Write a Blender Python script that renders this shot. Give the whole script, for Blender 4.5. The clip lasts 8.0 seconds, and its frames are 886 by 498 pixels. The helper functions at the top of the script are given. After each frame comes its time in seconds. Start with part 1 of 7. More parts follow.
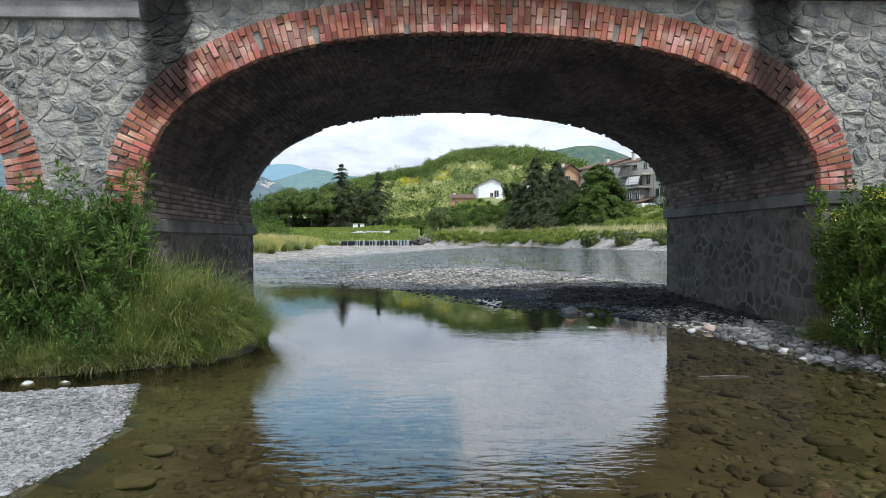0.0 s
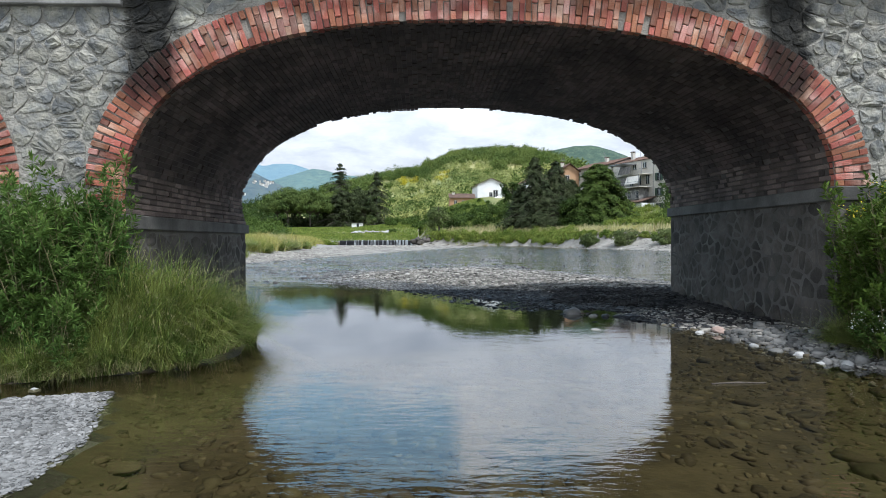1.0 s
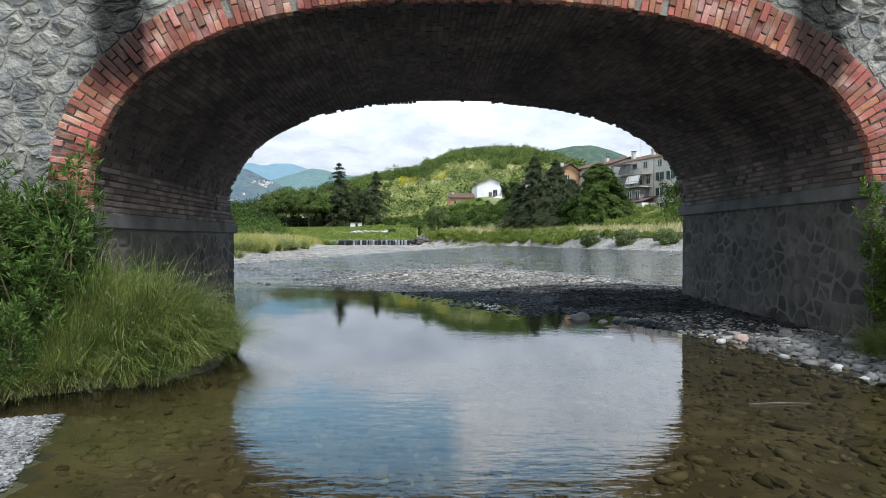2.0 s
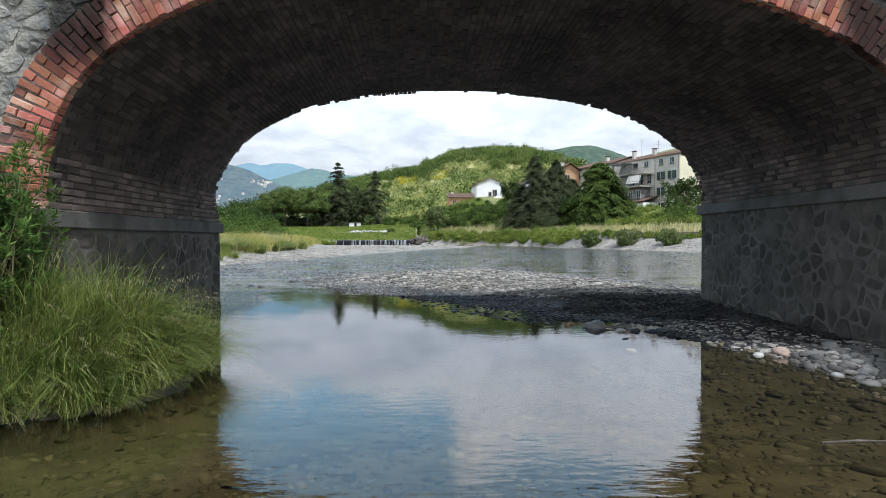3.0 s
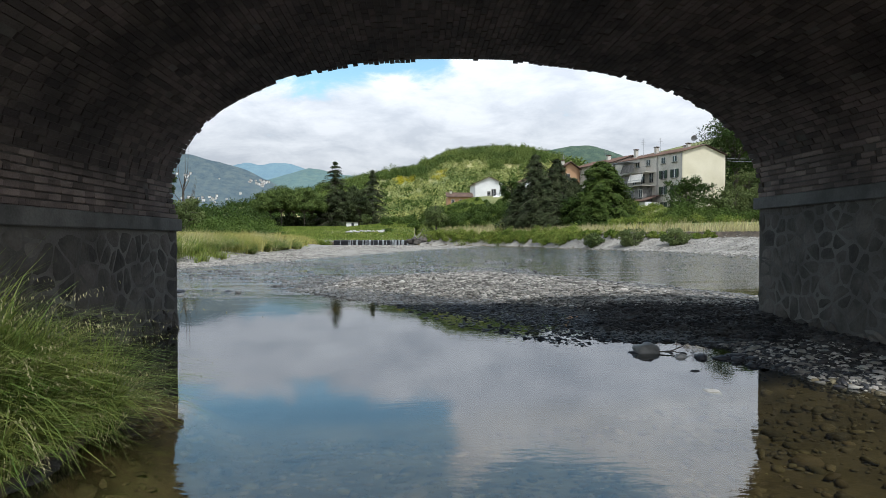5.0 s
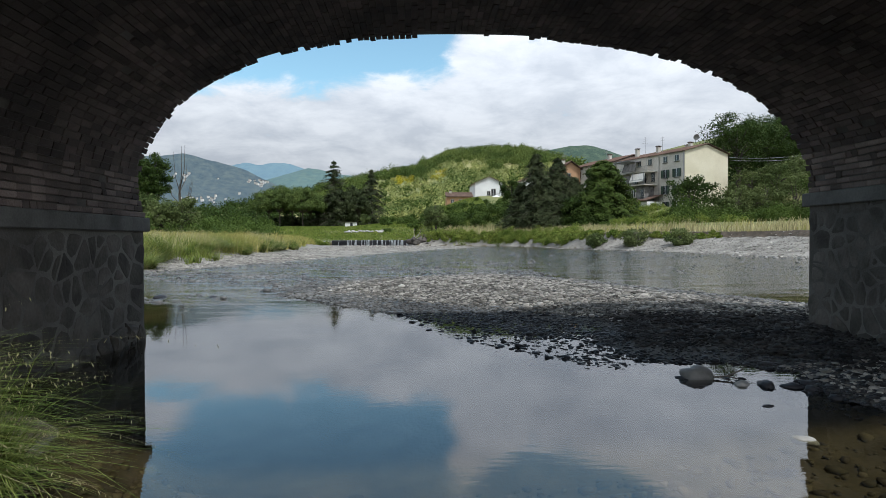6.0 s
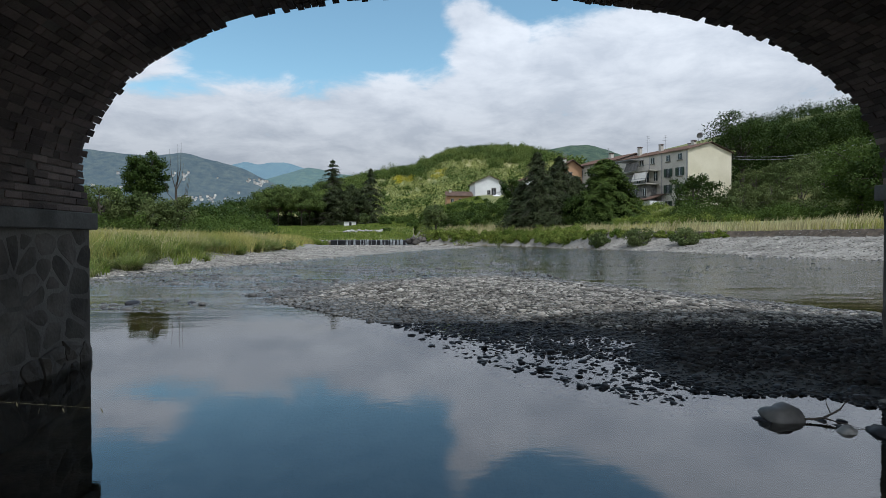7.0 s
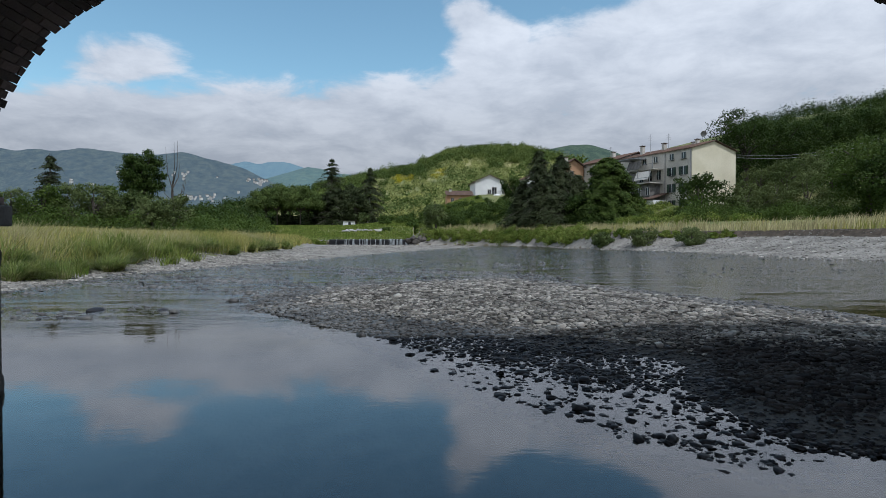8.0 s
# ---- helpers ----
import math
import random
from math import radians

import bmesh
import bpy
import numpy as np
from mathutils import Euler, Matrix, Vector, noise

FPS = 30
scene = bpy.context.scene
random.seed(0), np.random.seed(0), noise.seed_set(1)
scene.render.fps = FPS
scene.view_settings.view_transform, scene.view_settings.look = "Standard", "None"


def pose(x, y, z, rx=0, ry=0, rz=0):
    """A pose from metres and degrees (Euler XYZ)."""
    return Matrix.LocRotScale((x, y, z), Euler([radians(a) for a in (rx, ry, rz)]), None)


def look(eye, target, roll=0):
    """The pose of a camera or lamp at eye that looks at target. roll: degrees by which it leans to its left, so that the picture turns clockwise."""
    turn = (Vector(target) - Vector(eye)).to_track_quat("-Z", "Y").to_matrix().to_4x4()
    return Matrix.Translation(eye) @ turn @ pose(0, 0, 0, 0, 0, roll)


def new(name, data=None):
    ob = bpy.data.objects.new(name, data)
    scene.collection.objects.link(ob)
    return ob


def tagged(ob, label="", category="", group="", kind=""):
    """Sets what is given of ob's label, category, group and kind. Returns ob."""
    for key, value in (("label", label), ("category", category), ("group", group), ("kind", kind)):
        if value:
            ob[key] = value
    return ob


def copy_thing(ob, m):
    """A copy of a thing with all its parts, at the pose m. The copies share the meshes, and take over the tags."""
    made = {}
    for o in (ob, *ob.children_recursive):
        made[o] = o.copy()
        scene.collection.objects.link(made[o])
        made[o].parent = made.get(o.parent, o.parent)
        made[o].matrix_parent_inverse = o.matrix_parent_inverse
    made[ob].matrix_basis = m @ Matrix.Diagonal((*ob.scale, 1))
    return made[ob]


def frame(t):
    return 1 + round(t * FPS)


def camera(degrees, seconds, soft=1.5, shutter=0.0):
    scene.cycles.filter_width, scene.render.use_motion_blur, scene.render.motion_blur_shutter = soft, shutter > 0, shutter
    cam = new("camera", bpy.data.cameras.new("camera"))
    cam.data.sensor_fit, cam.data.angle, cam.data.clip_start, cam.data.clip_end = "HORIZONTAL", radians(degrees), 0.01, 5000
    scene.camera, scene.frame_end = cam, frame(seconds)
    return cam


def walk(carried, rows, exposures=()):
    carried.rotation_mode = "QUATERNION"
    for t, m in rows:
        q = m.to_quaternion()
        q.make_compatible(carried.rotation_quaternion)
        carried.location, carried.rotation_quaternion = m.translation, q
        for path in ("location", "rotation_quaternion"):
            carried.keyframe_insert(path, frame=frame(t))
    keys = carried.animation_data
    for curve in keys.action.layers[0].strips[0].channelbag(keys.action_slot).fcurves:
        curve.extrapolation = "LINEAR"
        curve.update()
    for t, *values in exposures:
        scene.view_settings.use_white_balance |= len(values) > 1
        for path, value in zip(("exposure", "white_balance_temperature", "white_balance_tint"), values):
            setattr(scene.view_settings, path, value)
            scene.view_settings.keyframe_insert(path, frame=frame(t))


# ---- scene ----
cam = camera(76.0, 8.0, soft=0.6)
METRES, EYE, TILT, LEAN, TURN = 8.0, 1.43, -0.52, 0.0, 0.0
ROWS = [
    (0.0, 0.0000, 0.0000, 0.0000, -0.000, -0.395, 0.19),
    (0.5, 0.0018, 0.0174, -0.0014, -0.053, -0.395, 0.19),
    (1.0, 0.0034, 0.0475, -0.0028, -0.096, -0.412, 0.17),
    (1.5, 0.0043, 0.0864, -0.0028, -0.132, -0.421, 0.16),
    (3.0, -0.0025, 0.2406, 0.0013, -0.246, -0.430, 0.10),
    (3.5, -0.0050, 0.2989, 0.0015, -0.289, -0.421, 0.11),
    (4.0, -0.0071, 0.3603, 0.0012, -0.333, -0.412, 0.09),
    (4.5, -0.0111, 0.4243, 0.0011, -0.395, -0.430, 0.07),
    (6.0, -0.0284, 0.6445, 0.0069, -0.544, -0.430, 0.09),
    (6.5, -0.0324, 0.7269, 0.0078, -0.570, -0.447, 0.08),
    (7.0, -0.0361, 0.8154, 0.0090, -0.588, -0.474, 0.06),
    (7.5, -0.0390, 0.9064, 0.0103, -0.596, -0.491, 0.03),
    (8.0, -0.0423, 0.9977, 0.0103, -0.605, -0.509, 0.01),
]
EXPOSURES = ((0.0, 0.64, 5830, 9), (3.5, 0.56, 5920, 9), (4.5, 0.42, 6050, 9), (6.5, -0.02, 5950, 9), (8.0, -0.32, 5750, 10))
walk(cam, [(t, pose(0, 0, EYE, TILT, LEAN, TURN) @ pose(METRES * x, METRES * y, METRES * z, 90 + pitch, roll, yaw)) for t, x, y, z, yaw, pitch, roll in ROWS], EXPOSURES)

# ---------------------------------------------------------------- world, sun
SUN_EL, SUN_AZ = radians(61), radians(138)      # azimuth measured from +y towards +x
world = bpy.data.worlds.new("sky")
scene.world = world
world.use_nodes = True


def wire_sky():
    nt = world.node_tree
    nt.nodes.clear()
    N, L = nt.nodes.new, nt.links.new

    def math_node(op, a, b=None, c=None, clamp=False):
        n = N("ShaderNodeMath")
        n.operation, n.use_clamp = op, clamp
        for k, v in enumerate((a, b, c)):
            if v is None:
                continue
            if isinstance(v, (int, float)):
                n.inputs[k].default_value = v
            else:
                L(v, n.inputs[k])
        return n.outputs[0]

    out, bg = N("ShaderNodeOutputWorld"), N("ShaderNodeBackground")
    sky = N("ShaderNodeTexSky")
    sky.sky_type, sky.sun_disc = "NISHITA", False
    sky.sun_elevation, sky.sun_rotation = SUN_EL, SUN_AZ
    sky.dust_density, sky.ozone_density = 1.0, 1.5
    tc, sep = N("ShaderNodeTexCoord"), N("ShaderNodeSeparateXYZ")
    L(tc.outputs["Generated"], sep.inputs[0])
    x, y, z = sep.outputs
    up = math_node("MAXIMUM", z, 0.02)
    # clouds lie on a flat layer overhead, so they crowd towards the horizon
    cx = math_node("DIVIDE", x, math_node("ADD", up, 0.20))
    cy = math_node("DIVIDE", y, math_node("ADD", up, 0.20))
    comb = N("ShaderNodeCombineXYZ")
    L(cx, comb.inputs[0]), L(cy, comb.inputs[1])
    big, small = N("ShaderNodeTexNoise"), N("ShaderNodeTexNoise")
    for n, s, d, r in ((big, 0.80, 9, 0.58), (small, 3.3, 10, 0.62)):
        n.inputs["Scale"].default_value, n.inputs["Detail"].default_value, n.inputs["Roughness"].default_value = s, d, r
        n.inputs["Distortion"].default_value = 0.25
        L(comb.outputs[0], n.inputs["Vector"])
    # the blue opening: a gap in the cloud layer ahead, above the low bank of cloud
    az = math_node("DIVIDE", x, math_node("MAXIMUM", y, 0.05))
    el = math_node("DIVIDE", z, math_node("MAXIMUM", y, 0.05))

    def blob(px, pz, sx, sz):
        dx = math_node("DIVIDE", math_node("SUBTRACT", az, px), sx)
        dz = math_node("DIVIDE", math_node("SUBTRACT", el, pz), sz)
        r2 = math_node("ADD", math_node("MULTIPLY", dx, dx), math_node("MULTIPLY", dz, dz))
        return math_node("MAXIMUM", math_node("SUBTRACT", 1.0, r2), 0.0)

    def soft_step(src, lo, hi, to_lo, to_hi):
        n = N("ShaderNodeMapRange")
        n.interpolation_type = "SMOOTHSTEP"
        for k, v in zip(("From Min", "From Max", "To Min", "To Max"), (lo, hi, to_lo, to_hi)):
            n.inputs[k].default_value = v
        L(src, n.inputs["Value"])
        return n.outputs[0]

    # its lower edge climbs to the right; the cloud layer closes again overhead
    edge = math_node("ADD", math_node("MULTIPLY", math_node("MAXIMUM", math_node("SUBTRACT", az, -0.02), 0.0), 0.42), 0.262)
    gap = math_node("MULTIPLY", soft_step(math_node("SUBTRACT", el, edge), -0.06, 0.09, 0.0, 0.44), soft_step(el, 0.8, 1.6, 1.0, 0.45))
    gap = math_node("MULTIPLY", gap, soft_step(y, 0.0, 0.3, 0.25, 1.0))
    gap = math_node("SUBTRACT", gap, math_node("MULTIPLY", blob(0.075, 0.36, 0.09, 0.07), 0.30))
    gap = math_node("SUBTRACT", gap, math_node("MULTIPLY", blob(0.03, 0.42, 0.07, 0.06), 0.22))
    gap = math_node("SUBTRACT", gap, math_node("MULTIPLY", blob(-0.55, 0.325, 0.15, 0.055), 0.34))
    dens = math_node("ADD", math_node("MULTIPLY", big.outputs[0], 0.45), math_node("MULTIPLY", small.outputs[0], 0.6))
    dens = math_node("SUBTRACT", math_node("ADD", dens, 0.17), gap)
    mask = N("ShaderNodeMapRange")
    mask.interpolation_type = "SMOOTHSTEP"
    mask.inputs["From Min"].default_value, mask.inputs["From Max"].default_value = 0.41, 0.58
    L(dens, mask.inputs["Value"])
    shade = N("ShaderNodeValToRGB")
    shade.color_ramp.elements[0].position, shade.color_ramp.elements[0].color = 0.35, (6.0, 6.25, 6.6, 1)
    shade.color_ramp.elements[1].position, shade.color_ramp.elements[1].color = 0.62, (8.2, 8.3, 8.4, 1)
    L(small.outputs[0], shade.inputs[0])
    mix = N("ShaderNodeMix")
    mix.data_type = "RGBA"
    L(mask.outputs[0], mix.inputs["Factor"])
    tint = N("ShaderNodeVectorMath")
    tint.operation = "MULTIPLY"
    tint.inputs[1].default_value = (2.15, 2.38, 1.95)
    L(sky.outputs[0], tint.inputs[0])
    L(tint.outputs[0], mix.inputs["A"])
    # the layer thins and brightens upwards from the hazy horizon
    thin = N("ShaderNodeVectorMath")
    thin.operation = "SCALE"
    L(shade.outputs[0], thin.inputs[0]), L(soft_step(z, 0.06, 0.34, 0.75, 1.32), thin.inputs["Scale"])
    L(thin.outputs[0], mix.inputs["B"])
    L(mix.outputs["Result"], bg.inputs[0])
    bg.inputs[1].default_value = 0.09
    L(bg.outputs[0], out.inputs[0])


wire_sky()
sun_data = bpy.data.lights.new("sun", "SUN")
sun_data.energy, sun_data.angle, sun_data.color = 2.9, radians(5), (1.0, 0.96, 0.90)
sun = new("sun", sun_data)
sun.matrix_world = look((60 * math.sin(SUN_AZ), 60 * math.cos(SUN_AZ), 60 * math.tan(SUN_EL)), (0, 0, 0))


# ---------------------------------------------------------------- materials
def mat(name, a, b, scale=3.0, fine=40.0, rough=0.85, bump=0.3, dist=0.01, vary=0.0, island=0.0, spec=0.3, coord="Position", stretch=None, low=0.35, high=0.65, leaf=0.0, metal=0.0, streak=(), coarse=0.0):
    """Two colours mixed by a broad noise, shaded by a fine one, with relief; vary: per object, island: per loose piece."""
    m = bpy.data.materials.new(name)
    m.use_nodes = True
    nt = m.node_tree
    N, L = nt.nodes.new, nt.links.new
    bsdf = nt.nodes["Principled BSDF"]
    geo = N("ShaderNodeNewGeometry")
    if coord == "Position":
        vec = geo.outputs["Position"]
    else:
        vec = N("ShaderNodeTexCoord").outputs["Object"]
    if stretch:
        mp = N("ShaderNodeMapping")
        mp.inputs["Scale"].default_value = stretch
        L(vec, mp.inputs[0])
        vec = mp.outputs[0]
    n1, n2 = N("ShaderNodeTexNoise"), N("ShaderNodeTexNoise")
    for n, s, d in ((n1, scale, 5), (n2, fine, 6)):
        n.inputs["Scale"].default_value, n.inputs["Detail"].default_value = s, d
        L(vec, n.inputs["Vector"])
    ramp = N("ShaderNodeMapRange")
    ramp.inputs["From Min"].default_value, ramp.inputs["From Max"].default_value = low, high
    L(n1.outputs[0], ramp.inputs["Value"])
    fac = ramp.outputs[0]
    mix = N("ShaderNodeMix")
    mix.data_type = "RGBA"
    mix.inputs["A"].default_value, mix.inputs["B"].default_value = (*a, 1), (*b, 1)
    L(fac, mix.inputs["Factor"])
    col = mix.outputs["Result"]
    hsv = N("ShaderNodeHueSaturation")
    val = N("ShaderNodeMapRange")
    val.inputs["To Min"].default_value, val.inputs["To Max"].default_value = 0.72, 1.28
    L(n2.outputs[0], val.inputs["Value"])
    v = val.outputs[0]
    for amount, source in ((vary, "obj"), (island, "isl")):
        if amount:
            src = N("ShaderNodeObjectInfo").outputs["Random"] if source == "obj" else geo.outputs["Random Per Island"]
            r = N("ShaderNodeMapRange")
            r.inputs["To Min"].default_value, r.inputs["To Max"].default_value = 1 - amount, 1 + amount
            L(src, r.inputs["Value"])
            mm = N("ShaderNodeMath")
            mm.operation = "MULTIPLY"
            L(v, mm.inputs[0]), L(r.outputs[0], mm.inputs[1])
            v = mm.outputs[0]
            h = N("ShaderNodeMapRange")
            h.inputs["To Min"].default_value, h.inputs["To Max"].default_value = 0.5 - 0.03 * amount, 0.5 + 0.03 * amount
            wob = N("ShaderNodeMath")
            wob.operation = "FRACT"
            w2 = N("ShaderNodeMath")
            w2.operation = "MULTIPLY"
            w2.inputs[1].default_value = 7.31
            L(src, w2.inputs[0]), L(w2.outputs[0], wob.inputs[0]), L(wob.outputs[0], h.inputs["Value"])
            L(h.outputs[0], hsv.inputs["Hue"])
    if streak:                       # water stains run down the wall: (world x, half width, lowest z, strength)
        sp = N("ShaderNodeSeparateXYZ")
        L(geo.outputs["Position"], sp.inputs[0])

        def m2(op, a, b):
            q = N("ShaderNodeMath")
            q.operation = op
            for k, w in enumerate((a, b)):
                if isinstance(w, (int, float)):
                    q.inputs[k].default_value = w
                else:
                    L(w, q.inputs[k])
            return q.outputs[0]

        def soft(src, lo, hi, to_lo, to_hi):
            q = N("ShaderNodeMapRange")
            q.interpolation_type = "SMOOTHSTEP"
            for k, w in zip(("From Min", "From Max", "To Min", "To Max"), (lo, hi, to_lo, to_hi)):
                q.inputs[k].default_value = w
            L(src, q.inputs["Value"])
            return q.outputs[0]

        for sx, sw, sz, amount in streak:
            off = m2("ABSOLUTE", m2("SUBTRACT", m2("ADD", sp.outputs[0], m2("MULTIPLY", m2("SUBTRACT", n1.outputs[0], 0.5), 0.45)), sx), 0.0)
            keep = m2("MULTIPLY", soft(off, sw * 0.6, sw * 1.5, 1.0, 0.0), soft(sp.outputs[2], sz, sz + 0.5, 0.0, 1.0))
            v = m2("MULTIPLY", v, m2("SUBTRACT", 1.0, m2("MULTIPLY", keep, amount)))
    L(v, hsv.inputs["Value"])
    L(col, hsv.inputs["Color"])
    L(hsv.outputs[0], bsdf.inputs["Base Color"])
    bsdf.inputs["Roughness"].default_value, bsdf.inputs["Specular IOR Level"].default_value = rough, spec
    bsdf.inputs["Metallic"].default_value = metal
    if bump:
        bp = N("ShaderNodeBump")
        bp.inputs["Strength"].default_value, bp.inputs["Distance"].default_value = bump, dist
        L(n2.outputs[0], bp.inputs["Height"])
        if coarse:                   # broad lumps under the fine grain
            n3, b3 = N("ShaderNodeTexNoise"), N("ShaderNodeBump")
            n3.inputs["Scale"].default_value, n3.inputs["Detail"].default_value = fine * 0.3, 4
            L(vec, n3.inputs["Vector"])
            b3.inputs["Strength"].default_value, b3.inputs["Distance"].default_value = 1.0, coarse
            L(n3.outputs[0], b3.inputs["Height"]), L(b3.outputs[0], bp.inputs["Normal"])
        L(bp.outputs[0], bsdf.inputs["Normal"])
    if leaf:
        tr, ms = N("ShaderNodeBsdfTranslucent"), N("ShaderNodeMixShader")
        L(hsv.outputs[0], tr.inputs[0])
        ms.inputs[0].default_value = leaf
        L(bsdf.outputs[0], ms.inputs[1]), L(tr.outputs[0], ms.inputs[2])
        L(ms.outputs[0], nt.nodes["Material Output"].inputs[0])
    return m


def water_mat():
    m = bpy.data.materials.new("water")
    m.use_nodes = True
    nt = m.node_tree
    nt.nodes.clear()
    N, L = nt.nodes.new, nt.links.new
    out, ms = N("ShaderNodeOutputMaterial"), N("ShaderNodeMixShader")
    tr, gl, fr = N("ShaderNodeBsdfTransparent"), N("ShaderNodeBsdfGlossy"), N("ShaderNodeFresnel")
    tr.inputs[0].default_value = (0.78, 0.76, 0.62, 1)
    gl.inputs["Roughness"].default_value = 0.015
    gl.inputs["Color"].default_value = (0.95, 0.97, 1.0, 1)
    fr.inputs[0].default_value = 1.9
    geo, sep = N("ShaderNodeNewGeometry"), N("ShaderNodeSeparateXYZ")
    L(geo.outputs["Position"], sep.inputs[0])
    mp = N("ShaderNodeMapping")
    mp.inputs["Scale"].default_value = (1.0, 2.6, 1.0)
    L(geo.outputs["Position"], mp.inputs[0])
    n1, n2 = N("ShaderNodeTexNoise"), N("ShaderNodeTexNoise")
    for n, s, d in ((n1, 5.0, 3), (n2, 0.8, 7)):
        n.inputs["Scale"].default_value, n.inputs["Detail"].default_value = s, d
        L(mp.outputs[0], n.inputs["Vector"])
    # ripples: fine ones before the bridge, still under it, broken water in the riffles upstream
    def ramp(a, b, lo, hi):
        r = N("ShaderNodeMapRange")
        r.interpolation_type = "SMOOTHSTEP"
        for k, v in zip(("From Min", "From Max", "To Min", "To Max"), (a, b, lo, hi)):
            r.inputs[k].default_value = v
        L(sep.outputs[1], r.inputs["Value"])
        return r.outputs[0]
    def op(o, a, b):
        q = N("ShaderNodeMath")
        q.operation = o
        for k, v in enumerate((a, b)):
            if isinstance(v, float):
                q.inputs[k].default_value = v
            else:
                L(v, q.inputs[k])
        return q.outputs[0]
    # smooth and broken stretches lie across the current
    mb, nb = N("ShaderNodeMapping"), N("ShaderNodeTexNoise")
    mb.inputs["Scale"].default_value = (0.32, 0.95, 1.0)
    nb.inputs["Scale"].default_value, nb.inputs["Detail"].default_value = 1.0, 5
    L(geo.outputs["Position"], mb.inputs[0]), L(mb.outputs[0], nb.inputs["Vector"])
    band = N("ShaderNodeMapRange")
    band.inputs["From Min"].default_value, band.inputs["From Max"].default_value = 0.38, 0.62
    band.inputs["To Min"].default_value, band.inputs["To Max"].default_value = 0.45, 1.6
    L(nb.outputs[0], band.inputs["Value"])
    riff = op("ADD", ramp(15.5, 24.0, 0.0, 0.012), ramp(30.0, 60.0, 0.0, 0.013))
    amp = op("ADD", ramp(3.0, 9.5, 0.0032, 0.0005), op("MULTIPLY", riff, band.outputs[0]))
    L(op("ADD", 0.012, op("MULTIPLY", ramp(18.0, 26.0, 0.0, 0.05), band.outputs[0])), gl.inputs["Roughness"])
    hgt = op("MULTIPLY", op("ADD", n1.outputs[0], op("MULTIPLY", n2.outputs[0], ramp(18.0, 30.0, 2.2, 3.6))), amp)
    bp = N("ShaderNodeBump")
    bp.inputs["Strength"].default_value, bp.inputs["Distance"].default_value = 1.0, 1.0
    L(hgt, bp.inputs["Height"])
    L(bp.outputs[0], gl.inputs["Normal"]), L(bp.outputs[0], fr.inputs["Normal"])
    L(fr.outputs[0], ms.inputs[0]), L(tr.outputs[0], ms.inputs[1]), L(gl.outputs[0], ms.inputs[2])
    L(ms.outputs[0], out.inputs[0])
    return m


M_WATER = water_mat()
M_BRICK = mat("red_brick", (0.29, 0.105, 0.068), (0.44, 0.30, 0.245), 3.2, 45, 0.9, 0.8, 0.014, vary=0.5, low=0.46, high=0.74, streak=((-3.85, 0.34, 3.0, 0.9), (4.78, 0.34, 3.0, 0.9)))
M_RINGMORTAR = mat("ring_mortar", (0.13, 0.115, 0.10), (0.27, 0.245, 0.21), 3.5, 40, 0.95, 0.8, 0.02, streak=((-3.85, 0.34, 3.0, 0.9), (4.78, 0.34, 3.0, 0.9)))
# vault brick, much darker than the brick of the arch ring
M_BRICK_GREY = mat("dark_brick", (0.050, 0.039, 0.036), (0.145, 0.110, 0.098), 0.9, 45, 0.92, 0.8, 0.012, vary=0.42, island=0.45)
M_MORTAR = mat("lime_mortar", (0.206, 0.198, 0.172), (0.344, 0.327, 0.288), 3.5, 40, 0.95, 0.9, 0.02, coarse=0.05, streak=((-3.85, 0.34, 3.0, 0.9), (4.78, 0.34, 3.0, 0.9)))
M_VAULTMORTAR = mat("dark_mortar", (0.065, 0.058, 0.052), (0.115, 0.103, 0.092), 2.0, 40, 0.95, 0.6, 0.01)
M_STONE = mat("rubble_stone", (0.142, 0.146, 0.144), (0.297, 0.284, 0.237), 4.5, 26, 0.92, 0.9, 0.022, coarse=0.05, vary=0.27, streak=((-3.85, 0.34, 3.0, 0.9), (4.78, 0.34, 3.0, 0.9)))
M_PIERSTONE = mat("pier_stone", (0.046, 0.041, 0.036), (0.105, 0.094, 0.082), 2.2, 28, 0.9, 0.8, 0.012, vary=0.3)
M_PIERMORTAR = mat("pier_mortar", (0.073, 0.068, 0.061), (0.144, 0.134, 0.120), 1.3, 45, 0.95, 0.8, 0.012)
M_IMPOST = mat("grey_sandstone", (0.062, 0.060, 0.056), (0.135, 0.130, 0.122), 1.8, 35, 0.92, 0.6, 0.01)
M_CONCRETE = mat("pale_concrete", (0.12, 0.118, 0.112), (0.26, 0.253, 0.24), 1.6, 30, 0.9, 0.5, 0.008)
M_BED = mat("river_bed", (0.064, 0.053, 0.031), (0.128, 0.106, 0.064), 2.2, 22, 0.9, 0.5, 0.02)
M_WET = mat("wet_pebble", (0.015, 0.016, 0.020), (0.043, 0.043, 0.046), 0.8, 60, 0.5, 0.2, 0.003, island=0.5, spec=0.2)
M_BEDSTONE = mat("algae_stone", (0.072, 0.060, 0.036), (0.145, 0.121, 0.075), 1.5, 40, 0.8, 0.2, 0.004, island=0.45)
M_FLOWER = mat("yellow_flower", (0.65, 0.52, 0.03), (0.75, 0.62, 0.08), 3, 30, 0.7, 0, leaf=0.3)
M_WHITEFL = mat("white_flower", (0.75, 0.75, 0.72), (0.85, 0.85, 0.82), 3, 30, 0.7, 0, leaf=0.3)
M_PEBBLE = mat("pebble", (0.085, 0.078, 0.068), (0.285, 0.27, 0.24), 2.5, 60, 0.8, 0.2, 0.003, island=0.75)
